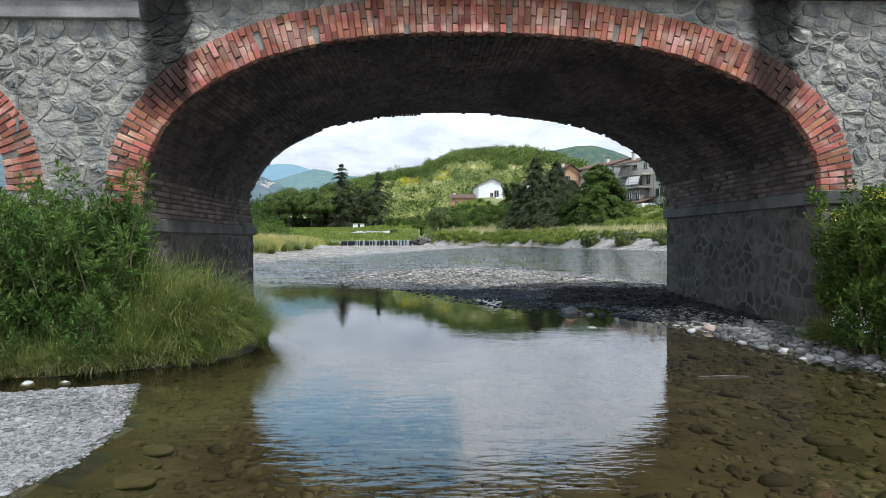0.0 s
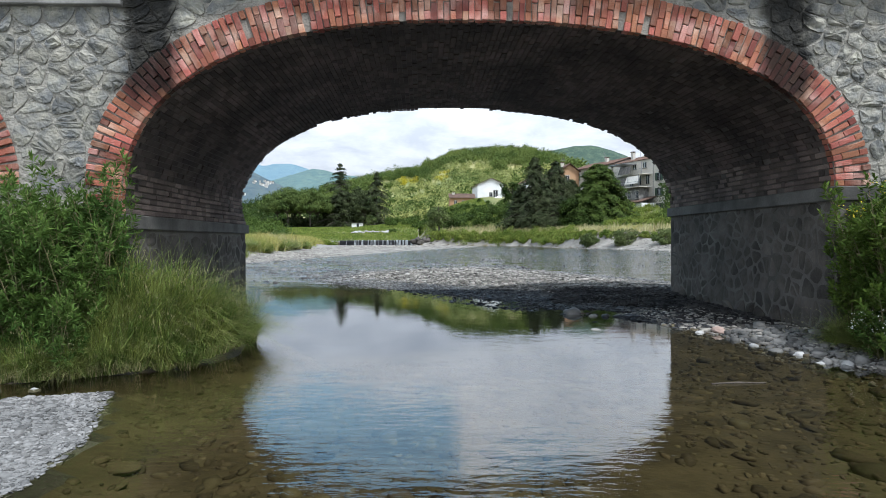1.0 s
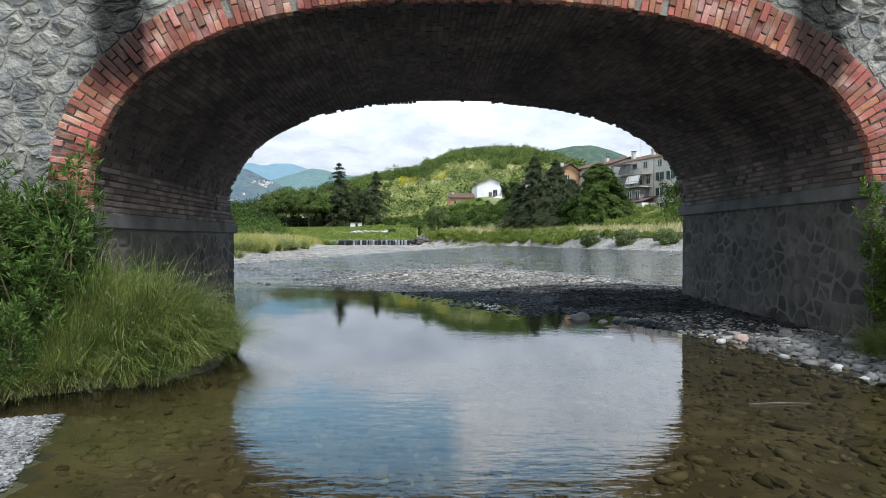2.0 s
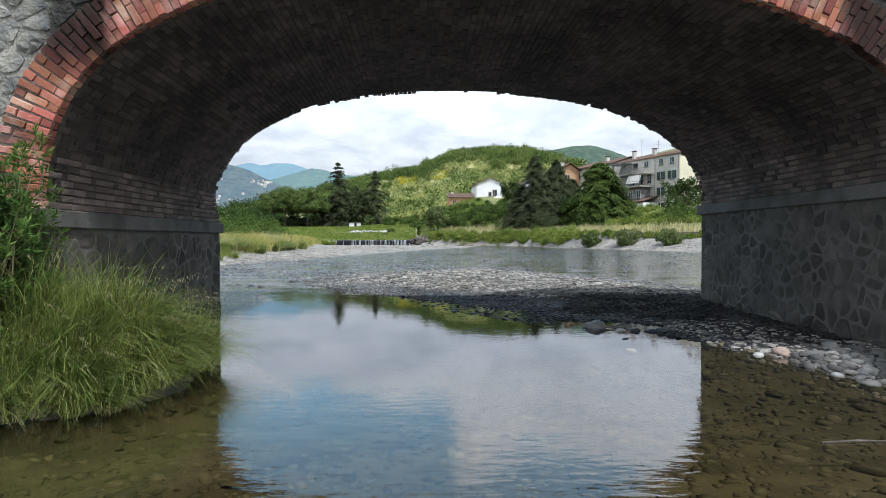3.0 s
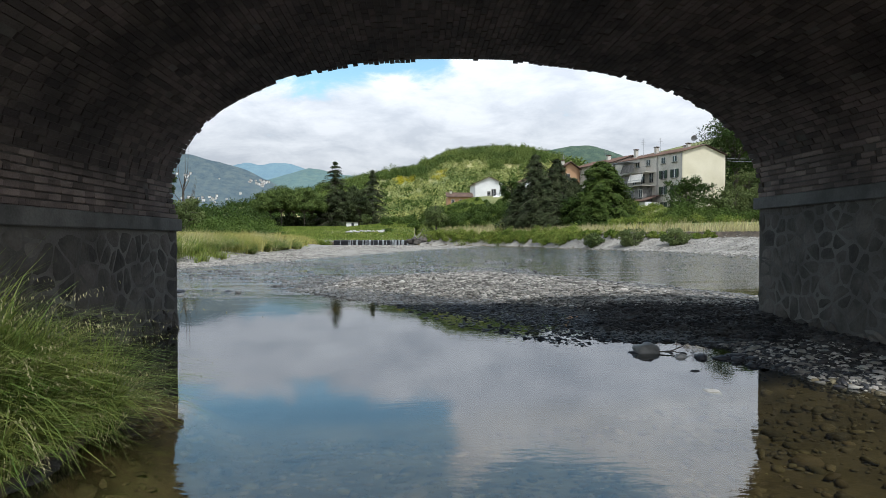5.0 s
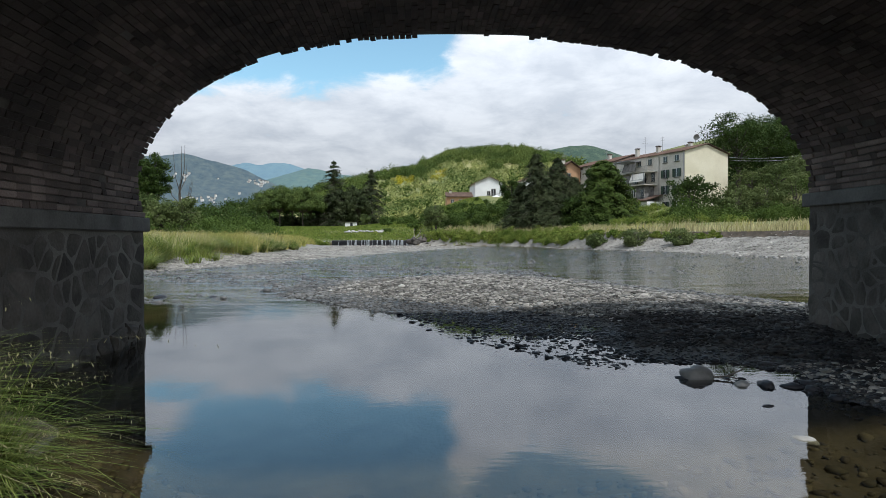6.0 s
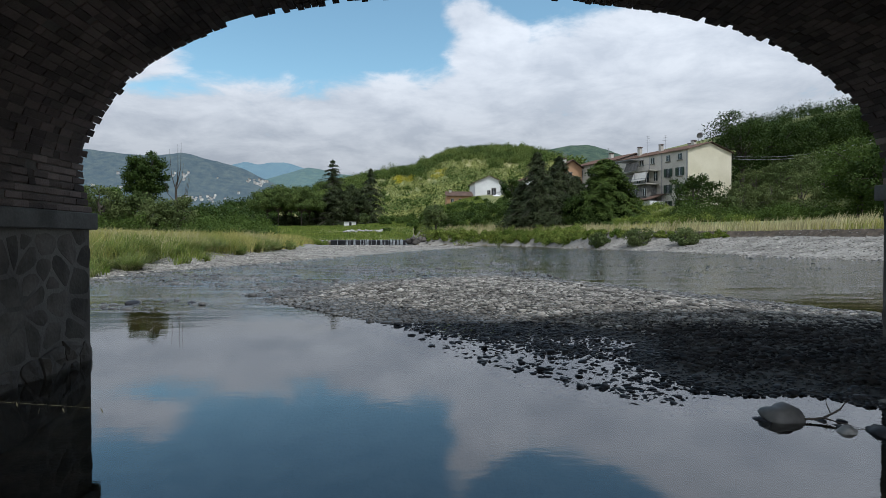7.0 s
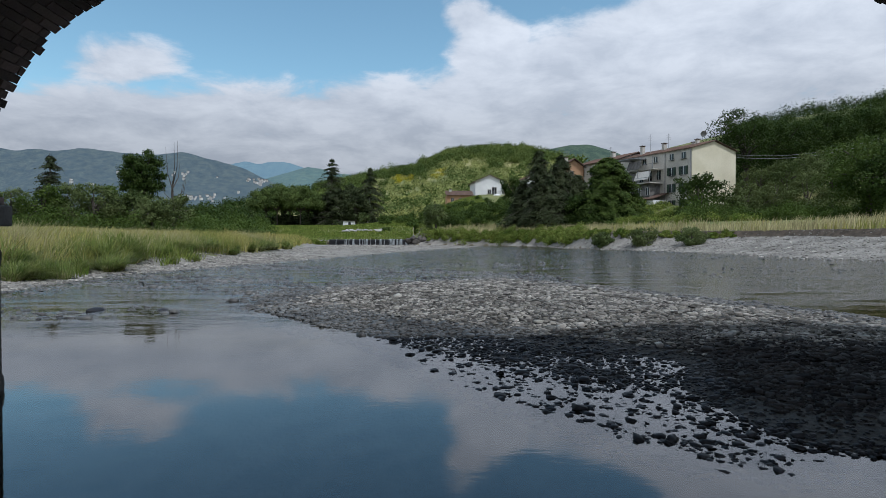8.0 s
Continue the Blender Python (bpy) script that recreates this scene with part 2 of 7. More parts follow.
M_PALE = mat("pale_pebble", (0.281, 0.281, 0.276), (0.408, 0.404, 0.395), 1.2, 60, 0.8, 0.2, 0.003, island=0.35)
M_BEACH = mat("beach_pebble", (0.152, 0.142, 0.126), (0.340, 0.322, 0.287), 1.0, 60, 0.85, 0.2, 0.003, island=0.6)
M_SHOAL = mat("shoal_pebble", (0.128, 0.128, 0.126), (0.221, 0.218, 0.212), 1.2, 60, 0.8, 0.2, 0.003, island=0.5)
M_SHORE = mat("shore_stone", (0.094, 0.093, 0.090), (0.211, 0.207, 0.195), 2.0, 40, 0.8, 0.25, 0.004, island=0.5)
M_ROCK = mat("river_rock", (0.28, 0.27, 0.25), (0.42, 0.41, 0.38), 4, 30, 0.8, 0.4, 0.006, vary=0.2)
M_PINK = mat("broken_brick", (0.30, 0.215, 0.18), (0.42, 0.33, 0.285), 6, 40, 0.9, 0.5, 0.006)
M_LEAF = mat("broad_leaf", (0.049, 0.082, 0.017), (0.094, 0.136, 0.030), 0.5, 8, 0.6, 0, island=0.16, leaf=0.3, spec=0.08)
M_DARKLEAF = mat("dark_leaf", (0.027, 0.050, 0.011), (0.056, 0.086, 0.020), 0.4, 8, 0.6, 0, island=0.3, leaf=0.25, spec=0.08)
M_NEEDLE = mat("needles", (0.036, 0.050, 0.023), (0.074, 0.091, 0.040), 0.3, 8, 0.65, 0, island=0.35, leaf=0.15, spec=0.08)
M_PINE = mat("pine_needles", (0.056, 0.088, 0.025), (0.125, 0.168, 0.047), 0.3, 8, 0.65, 0, island=0.35, leaf=0.2, spec=0.08)
M_OLIVE = mat("olive_leaf", (0.073, 0.104, 0.033), (0.141, 0.170, 0.064), 0.25, 8, 0.6, 0, island=0.22, leaf=0.25, spec=0.08)
M_HILLWOOD = mat("hill_wood", (0.056, 0.095, 0.023), (0.153, 0.191, 0.051), 0.045, 0.3, 0.7, 0, island=0.35, leaf=0.2, spec=0.08)
M_ORCHARD = mat("orchard_leaf", (0.181, 0.225, 0.076), (0.360, 0.376, 0.136), 0.03, 0.3, 0.7, 0, island=0.42, leaf=0.25, spec=0.08)
M_BROOM = mat("broom", (0.40, 0.36, 0.03), (0.55, 0.46, 0.05), 0.05, 0.6, 0.7, 0, island=0.3, leaf=0.3, spec=0.08)
M_FARWALL = mat("far_plaster", (0.55, 0.53, 0.50), (0.72, 0.70, 0.67), 0.02, 0.3, 0.9, 0, island=0.25)
M_TUFT = mat("tussock_grass", (0.104, 0.158, 0.034), (0.234, 0.270, 0.077), 3.0, 8, 0.5, 0, island=0.6, leaf=0.4, spec=0.2)
M_GRASS = mat("river_grass", (0.136, 0.196, 0.037), (0.254, 0.294, 0.070), 0.6, 8, 0.6, 0, island=0.4, leaf=0.45, spec=0.08)
M_DRY = mat("dry_grass", (0.401, 0.360, 0.183), (0.566, 0.507, 0.295), 0.4, 8, 0.75, 0, island=0.35, leaf=0.35, spec=0.08)
M_MEADOW = mat("meadow_grass", (0.279, 0.301, 0.078), (0.513, 0.441, 0.166), 0.3, 8, 0.7, 0, island=0.4, leaf=0.35, spec=0.08)
M_STEM = mat("stem", (0.10, 0.12, 0.04), (0.16, 0.13, 0.07), 5, 40, 0.7, 0.1)
M_BARK = mat("bark", (0.055, 0.046, 0.038), (0.105, 0.092, 0.078), 6, 30, 0.95, 0.6, 0.02)
M_SOIL = mat("bank_soil", (0.05, 0.04, 0.03), (0.10, 0.08, 0.06), 2, 20, 0.95, 0.6, 0.03)
M_YELLOW = mat("yellow_plaster", (0.63, 0.58, 0.43), (0.72, 0.67, 0.52), 0.3, 12, 0.9, 0.1)
M_GREYPL = mat("grey_plaster", (0.46, 0.435, 0.385), (0.62, 0.59, 0.53), 0.25, 6, 0.92, 0.15)
M_WHITE = mat("white_plaster", (0.70, 0.70, 0.71), (0.80, 0.80, 0.80), 0.3, 10, 0.9, 0.1)
M_ORANGE = mat("ochre_plaster", (0.40, 0.23, 0.13), (0.50, 0.31, 0.18), 0.4, 10, 0.9, 0.1)
M_ROOF = mat("clay_tile", (0.085, 0.055, 0.043), (0.15, 0.095, 0.072), 0.7, 10, 0.9, 0.3, 0.02, vary=0.15)
M_SHUTTER = mat("green_shutter", (0.035, 0.06, 0.04), (0.055, 0.085, 0.06), 1, 20, 0.6, 0.1)
M_DARKWIN = mat("window_dark", (0.02, 0.022, 0.025), (0.035, 0.037, 0.04), 1, 10, 0.15, 0, spec=0.5)
M_METAL = mat("grey_metal", (0.25, 0.25, 0.26), (0.35, 0.35, 0.36), 2, 30, 0.45, 0.1, metal=0.6)
M_CLOTH = mat("pale_awning", (0.55, 0.53, 0.48), (0.66, 0.64, 0.60), 1, 15, 0.85, 0.1)

M_FOAM = mat("falling_water", (0.10, 0.108, 0.112), (0.30, 0.32, 0.33), 2, 12, 0.3, 0.4, 0.02)
# bar pebble with the bridge's shadow put into its colour
M_SHADOWED = mat("shadowed_pebble", (0.020, 0.019, 0.020), (0.054, 0.051, 0.049), 1.5, 60, 0.85, 0.2, 0.003, island=0.55, spec=0.1)
M_RIFFLE = mat("riffle_stone", (0.055, 0.054, 0.052), (0.15, 0.146, 0.135), 0.5, 30, 0.5, 0.2, 0.004, island=0.4, spec=0.5)


# ---------------------------------------------------------------- helpers
def part(name, bm, material, parent=None, label="", smooth=False):
    """One mesh object from a bmesh, under a thing or a part."""
    me = bpy.data.meshes.new(name)
    bm.to_mesh(me)
    bm.free()
    return part_of(name, me, material, parent, label, smooth)


def part_of(name, me, material, parent=None, label="", smooth=False):
    if material and not me.materials:
        me.materials.append(material)
    if smooth:
        me.polygons.foreach_set("use_smooth", [True] * len(me.polygons))
    ob = new(name, me)
    if parent:
        ob.parent = parent
    if label:
        ob["label"] = label
    return ob


def raw(name, verts, faces):
    me = bpy.data.meshes.new(name)
    me.from_pydata([tuple(v) for v in verts], [], [tuple(f) for f in faces])
    me.update()
    return me


def raw_np(name, verts, faces):
    """A mesh out of numpy arrays: verts n x 3, faces m x k (all with k corners)."""
    me = bpy.data.meshes.new(name)
    n, (m, k) = len(verts), faces.shape
    me.vertices.add(n)
    me.vertices.foreach_set("co", np.ascontiguousarray(verts, dtype=np.float32).ravel())
    me.loops.add(m * k)
    me.loops.foreach_set("vertex_index", np.ascontiguousarray(faces, dtype=np.int32).ravel())
    me.polygons.add(m)
    me.polygons.foreach_set("loop_start", np.arange(0, m * k, k, dtype=np.int32))
    me.update(calc_edges=True)
    return me


def box_into(bm, x0, x1, y0, y1, z0, z1, bevel=0.0):
    vs = [bm.verts.new(p) for p in ((x0, y0, z0), (x1, y0, z0), (x1, y1, z0), (x0, y1, z0), (x0, y0, z1), (x1, y0, z1), (x1, y1, z1), (x0, y1, z1))]
    fs = [bm.faces.new([vs[i] for i in f]) for f in ((3, 2, 1, 0), (4, 5, 6, 7), (0, 1, 5, 4), (1, 2, 6, 5), (2, 3, 7, 6), (3, 0, 4, 7))]
    if bevel:
        bmesh.ops.bevel(bm, geom=list({e for f in fs for e in f.edges}), offset=bevel, segments=1, affect="EDGES")


def box(x0, x1, y0, y1, z0, z1, bevel=0.0):
    bm = bmesh.new()
    box_into(bm, x0, x1, y0, y1, z0, z1, bevel)
    return bm


def empty(name, m, label="", category="", group="", kind=""):
    ob = new(name)
    ob.empty_display_size = 0.2
    ob.matrix_world = m
    return tagged(ob, label, category, group, kind)


rng = np.random.default_rng(7)


def fbm(x, y, seed=0.0):
    """A cheap smooth roughness between about -1 and 1, for numpy arrays."""
    s = np.zeros_like(x, dtype=float)
    for k, (f, a) in enumerate(((1.0, 0.5), (2.3, 0.27), (4.9, 0.14), (10.3, 0.09))):
        p = seed + 1.7 * k
        s += a * (np.sin(f * x * 1.1 + p) * np.cos(f * y * 0.9 - 1.3 * p) + np.sin(f * (0.7 * x + 0.8 * y) + 2.1 * p)) * 0.5
    return s


# ---------------------------------------------------------------- ground
def inside_distance(px, py, poly):
    """Signed distance to a polygon's edge, positive inside."""
    P = np.array(poly, float)
    d2, odd = np.full(px.shape, 1e12), np.zeros(px.shape, bool)
    for (ax, ay), (bx, by) in zip(P, np.roll(P, -1, 0)):
        ex, ey = bx - ax, by - ay
        t = np.clip(((px - ax) * ex + (py - ay) * ey) / (ex * ex + ey * ey + 1e-12), 0, 1)
        d2 = np.minimum(d2, (px - ax - t * ex) ** 2 + (py - ay - t * ey) ** 2)
        if ay != by:
            odd ^= ((ay > py) != (by > py)) & (px < ex * (py - ay) / (by - ay) + ax)
    return np.where(odd, 1, -1) * np.sqrt(d2)


BAR = [(-4.4, 19.8), (-2.3, 17.2), (-1.47, 16.5), (-0.87, 15.3), (-0.24, 13.95), (0.2, 13.1), (0.68, 12.5), (1.0, 12.1), (1.41, 11.7), (1.77, 11.5), (2.3, 11.7),
       (3.1, 11.6), (3.5, 11.1), (3.15, 10.4), (3.7, 9.6), (3.95, 8.95), (4.25, 8.0), (4.4, 6.8), (4.7, 5.9), (5.6, 4.6), (6.3, 2.0), (7, -8), (16, -12), (16, 8), (9.5, 9), (9.5, 15.5),
       (7.7, 18.2), (6.5, 21), (5, 24.4), (2.2, 28.2), (-0.6, 27.3), (-3.3, 25), (-4.5, 22.4)]
LEFT = [(-11.5, 11), (-11.8, 23), (-12.8, 30), (-11, 36), (-8.2, 48), (-3.8, 66), (0.5, 80), (5.5, 93), (6, 97), (-2, 101), (-12, 103), (-21.5, 107), (-21.5, 114.4), (-5.5, 114.4), (-5.5, 130), (-30, 700), (-4500, 700), (-4500, -200), (-40, -200), (-14, 8)]
SHOAL = [(-9, 0), (-2.4, 2.4), (-2.5, 3.26), (-2.41, 3.54), (-2.5, 4.28), (-2.8, 5.0), (-3.07, 5.6), (-4.1, 5.3), (-9, 5.25)]
TUFT = [(-20, 5.6), (-4.2, 5.9), (-3.8, 6.1), (-3.4, 6.3), (-2.7, 6.6), (-2.45, 7.3), (-2.6, 8.2), (-3.1, 9.5), (-4.6, 10.4), (-20, 10.4)]
RIGHT = [(60, 14), (34, 33), (28, 43.6), (26, 50), (25.2, 60), (23, 68), (19.5, 80), (15.5, 100), (9, 108), (-5.5, 112), (-5.5, 130), (-30, 700), (4500, 700), (4500, -200), (60, -200)]


def level(y):
    """The river's surface: flat pool, then a gentle fall towards it."""
    return 0.003 * np.maximum(0, y - 18)


def ramp_np(v, a, b):
    t = np.clip((v - a) / (b - a), 0, 1)
    return t * t * (3 - 2 * t)


def grass_line(y):
    """Where the left bank's grass begins."""
    return np.interp(y, (8, 20, 32, 49, 70, 85, 107, 120), (-14.0, -14.2, -14.6, -14.0, -16.0, -19.0, -22.5, -24.0))


def hills(x, y):
    sx = np.where(x < 69, 270.0, 112.0)
    mid = 76 * np.exp(-((x - 69) / sx) ** 2 - ((y - 620) / 240) ** 2) * ramp_np(y, 150, 300)
    s = 0.9 * x + 0.4 * (y - 100)
    side = 0.30 * np.maximum(0, s - 52)
    side = np.where(side > 22, 22 + 10 * (1 - np.exp(-(side - 22) / 10)), side) * ramp_np(x, 30, 60) * ramp_np(330 - y, 0, 150)
    town = 4.0 * ramp_np(x, -5, 20) * ramp_np(y, 97, 112) + 7 * ramp_np(y, 125, 185) * ramp_np(x, -30, 15)
    rise_ = 1.7 * ramp_np(y, 117, 146) * ramp_np(x, -120, -60) * ramp_np(20 - x, 0, 15)
    return mid + side + town + rise_ + 1.5 * fbm(x / 40, y / 40) * ramp_np(y, 130, 250)


def ground(x, y):
    x, y = np.asarray(x, float), np.asarray(y, float)
    w = level(y)
    z = w - 0.16 - 0.45 * ramp_np(y, 5, 10) * ramp_np(17 - y, 0, 6) + 0.03 * fbm(x * 2, y * 2) + 0.07 * ramp_np(y, 16, 22)
    d = inside_distance(x, y, BAR) + 0.22 * fbm(x * 1.4, y * 1.4, 3)
    pud = ramp_np(2.7 - x, 0, 0.8) * ramp_np(y, 10.3, 11.2) * ramp_np(18 - y, 0, 2)
    flat_ = pud * (-0.014 + 0.009 * d) + (1 - pud) * 0.05 * d
    dry = np.where(d < 0, 0.22 * d - 0.02, np.where(d < 2.0, flat_, 0.004 * pud + 0.10 * (1 - pud) + np.minimum(0.07 * (d - 2.0), 0.14 - 0.07 * (1 - pud))))
    pool = np.exp(-((x - 2.25) / 0.75) ** 2 - ((y - 14.4) / 1.2) ** 2)
    dry = np.where(d > 0, dry * (1 - pool) - 0.012 * pool, dry)
    z = np.maximum(z, w + dry + 0.014 * fbm(x * 3, y * 3, 4) + 0.22 * ramp_np(x - 5.3, 0, 1.8) * ramp_np(9 - y, 0, 2))
    d = inside_distance(x, y, SHOAL) + 0.10 * fbm(x * 2.5, y * 2.5, 5)
    z = np.maximum(z, np.where(d < 0, 0.3 * d, np.minimum(0.13 * d, 0.09)))
    d = inside_distance(x, y, TUFT) + 0.12 * fbm(x * 2.5, y * 2.5, 6)
    z = np.maximum(z, np.where(d < 0, 0.6 * d, np.minimum(0.35 * d, 0.3)))
    d = inside_distance(x, y, LEFT) + 0.5 * fbm(x * 0.7, y * 0.7, 1)
    g = grass_line(y) - x + 0.6 * fbm(x * 0.6, y * 0.6, 7)
    g = np.where(y > 114.4, np.maximum(g, y - 113), g)
    bank = w + np.where(d < 0, 0.15 * d, np.minimum(0.06 * d, 0.22)) + np.where(d > 0, 0.75 * ramp_np(g, -0.6, 2.2) + 0.9 * ramp_np(g, 3, 36) + 0.5 * ramp_np(y, 114.4, 120), 0)
    z = np.maximum(z, bank)
    d = inside_distance(x, y, RIGHT) + 0.4 * fbm(x * 0.6, y * 0.6, 2)
    run = 1.6 + 6.0 * ramp_np(82 - y, 0, 16)
    bank = w + 1.55 * np.clip(d / run, -3, 1) + 0.6 * ramp_np(d, run, run + 0.5) + 1.2 * ramp_np(d, run + 1.5, run + 9)
    z = np.maximum(z, bank)
    inland = np.where((y > 115) & (x < -5.5), 1.0, np.maximum(ramp_np(d, 3, 14), ramp_np(y, 115, 145)))
    return np.where(y > 60, z + hills(x, y) * inland, z + hills(x, y) * ramp_np(x, 38, 60))


def axis(*runs):
    out = []
    for a, b, step in runs:
        out += list(np.arange(a, b, step))
    return np.array(out + [runs[-1][1]])


GX = axis((-4500, -800, 370), (-800, -200, 50), (-200, -60, 9), (-60, -18, 1.5), (-18, -8, 0.5), (-8, 9, 0.16), (9, 36, 0.45), (36, 130, 2.5), (130, 400, 12), (400, 1000, 60), (1000, 4500, 500))
GY = axis((-4000, -200, 380), (-200, -10, 12), (-10, 2, 0.6), (2, 30, 0.17), (30, 60, 0.5), (60, 118, 0.7), (118, 130, 1.5), (130, 400, 8), (400, 1100, 20), (1100, 4800, 370))
XX, YY = np.meshgrid(GX, GY)
ZZ = ground(XX, YY)
nx, ny = len(GX), len(GY)
ii = (np.arange(ny - 1)[:, None] * nx + np.arange(nx - 1)[None]).ravel()
me = raw_np("ground", np.stack([XX, YY, ZZ], -1).reshape(-1, 3), np.stack([ii, ii + 1, ii + nx + 1, ii + nx], -1))
fx, fy = (GX[:-1] + GX[1:]) / 2, (GY[:-1] + GY[1:]) / 2
FX, FY = np.meshgrid(fx, fy)
FZ = ground(FX, FY) - level(FY)
d_left, d_right = inside_distance(FX, FY, LEFT), inside_distance(FX, FY, RIGHT)
d_tuft, d_shoal = inside_distance(FX, FY, TUFT), inside_distance(FX, FY, SHOAL)
wob = fbm(FX * 0.9, FY * 0.9, 9)
run = 1.6 + 6.0 * ramp_np(82 - FY, 0, 16)
slot = np.where(FZ < -0.03, 0, 1)
slot = np.where(d_shoal > -0.05, 2, slot)
slot = np.where(((grass_line(FY) - FX > 0.2 + 0.8 * wob) & (d_left > 0)) | ((FY > 116) & (d_left > 0)) | (d_right > run + 1.0 + 0.3 * wob), 3, slot)
slot = np.where((d_right > run - 0.1 + 0.25 * wob) & (d_right <= run + 1.0 + 0.3 * wob), 4, slot)
slot = np.where((d_tuft > 0.05) | ((FX > 5.9) & (FY < 8) & (FZ > 0.1) & (FX < 20)), 4, slot)
slot = np.where((FY < -14) & (FZ > 0.3), 3, slot)
slot = np.where(FY > 200, 6, slot)
slot = np.where((slot == 1) & ((d_left > -1) | (d_right > -1)), 5, slot)
# darker than the pebbles: shade in the gaps between them is painted in
M_SHADEGRAVEL = mat("gravel", (0.039, 0.037, 0.033), (0.085, 0.081, 0.073), 0.7, 16, 0.85, 1.0, 0.04)
M_PALEGRAVEL = mat("pale_gravel", (0.15, 0.15, 0.147), (0.26, 0.257, 0.25), 1.0, 30, 0.85, 0.9, 0.03)
M_TURF = mat("turf", (0.09, 0.12, 0.035), (0.20, 0.20, 0.08), 0.15, 5, 0.95, 0.6, 0.05)
M_BANKGRAVEL = mat("bank_gravel", (0.162, 0.153, 0.136), (0.294, 0.279, 0.251), 0.6, 9, 0.9, 1.0, 0.06)
M_HILLTURF = mat("hill_turf", (0.17, 0.20, 0.07), (0.36, 0.33, 0.15), 0.02, 0.5, 0.95, 0.4, 0.1)
for m_ in (M_BED, M_SHADEGRAVEL, M_PALEGRAVEL, M_TURF, M_SOIL, M_BANKGRAVEL, M_HILLTURF):
    me.materials.append(m_)
me.polygons.foreach_set("material_index", slot.ravel().astype(np.int32))
ground_ob = part_of("ground", me, None, smooth=True)
tagged(ground_ob, "river valley ground of gravel, soil and grass", "ground", kind="structure")

# ---------------------------------------------------------------- water
WX = axis((-400, -20, 20), (-20, 40, 1.5), (40, 120, 10))
WY = axis((-200, 0, 10), (0, 112.9, 1.5))
wx, wy = np.meshgrid(WX, WY)
nx = len(WX)
ii = (np.arange(len(WY) - 1)[:, None] * nx + np.arange(nx - 1)[None]).ravel()
wme = raw_np("water", np.stack([wx, wy, level(wy)], -1).reshape(-1, 3), np.stack([ii, ii + 1, ii + nx + 1, ii + nx], -1))
river = part_of("water", wme, M_WATER, smooth=True)
tagged(river, "clear shallow river, still pool under the bridge", "water", kind="structure")

# ---------------------------------------------------------------- bridge
BRIDGE = pose(0.53, 8.1, 0, 0, 0, 1.7)
SPAN_L, SPAN_R, LONG = 4.78, 4.95, 5.5           # from the crown to either wall; length of the vault
PIER_L, PIER_R = 4.775, 4.97     # faces of the piers below the springing
SPRING_L, SPRING_R, CROWN = 1.76, 2.13, 4.37


def flare(u, v, z):
    """The vault opens slightly towards its upstream mouth."""
    f = v / LONG
    wide = 0.019 + 0.021 * min(1.0, max(0.0, (z - 1.8) / 0.5)) if u < 0 else 0.017
    return u * (1 + wide * f), z + 0.05 * f * min(1.0, max(0.0, (z - 2.5) / 1.5))


bridge = empty("bridge", BRIDGE, "old rubble stone bridge with red brick arches over the river", "bridge")


def soffit(u):
    """Height of the arch's underside at u across the opening."""
    zs, n, half = (SPRING_L, 2.5, SPAN_L) if u < 0 else (SPRING_R, 2.28, SPAN_R)
    q = max(0.0, 1 - (abs(u) / half) ** n)
    return zs + (CROWN - zs) * q ** (1 / n)


def arch_points(count, off=0.0):
    """Points of the underside by even steps of length, from the left springing to the right one, with outward normals."""
    us = [-math.cos(math.pi * k / 1600) for k in range(1601)]
    us = [c * (SPAN_L if c < 0 else SPAN_R) for c in us]
    raw_pts = [Vector((u, soffit(u))) for u in us]
    run_ = [0.0]
    for a, b in zip(raw_pts, raw_pts[1:]):
        run_.append(run_[-1] + (b - a).length)
    out, k = [], 0
    for i in range(count):
        want = run_[-1] * i / (count - 1)
        while k < len(run_) - 2 and run_[k + 1] < want:
            k += 1
        f = (want - run_[k]) / max(1e-9, run_[k + 1] - run_[k])
        p = raw_pts[k].lerp(raw_pts[k + 1], f)
        t = (raw_pts[min(k + 6, 1600)] - raw_pts[max(k - 5, 0)]).normalized()
        out.append((p, Vector((-t.y, t.x)), t))
    return out, run_[-1]


TOP = 5.75
ARCH, ARCH_LEN = arch_points(97)
SKIN = 0.05                      # thickness of the facing bricks inside the vault


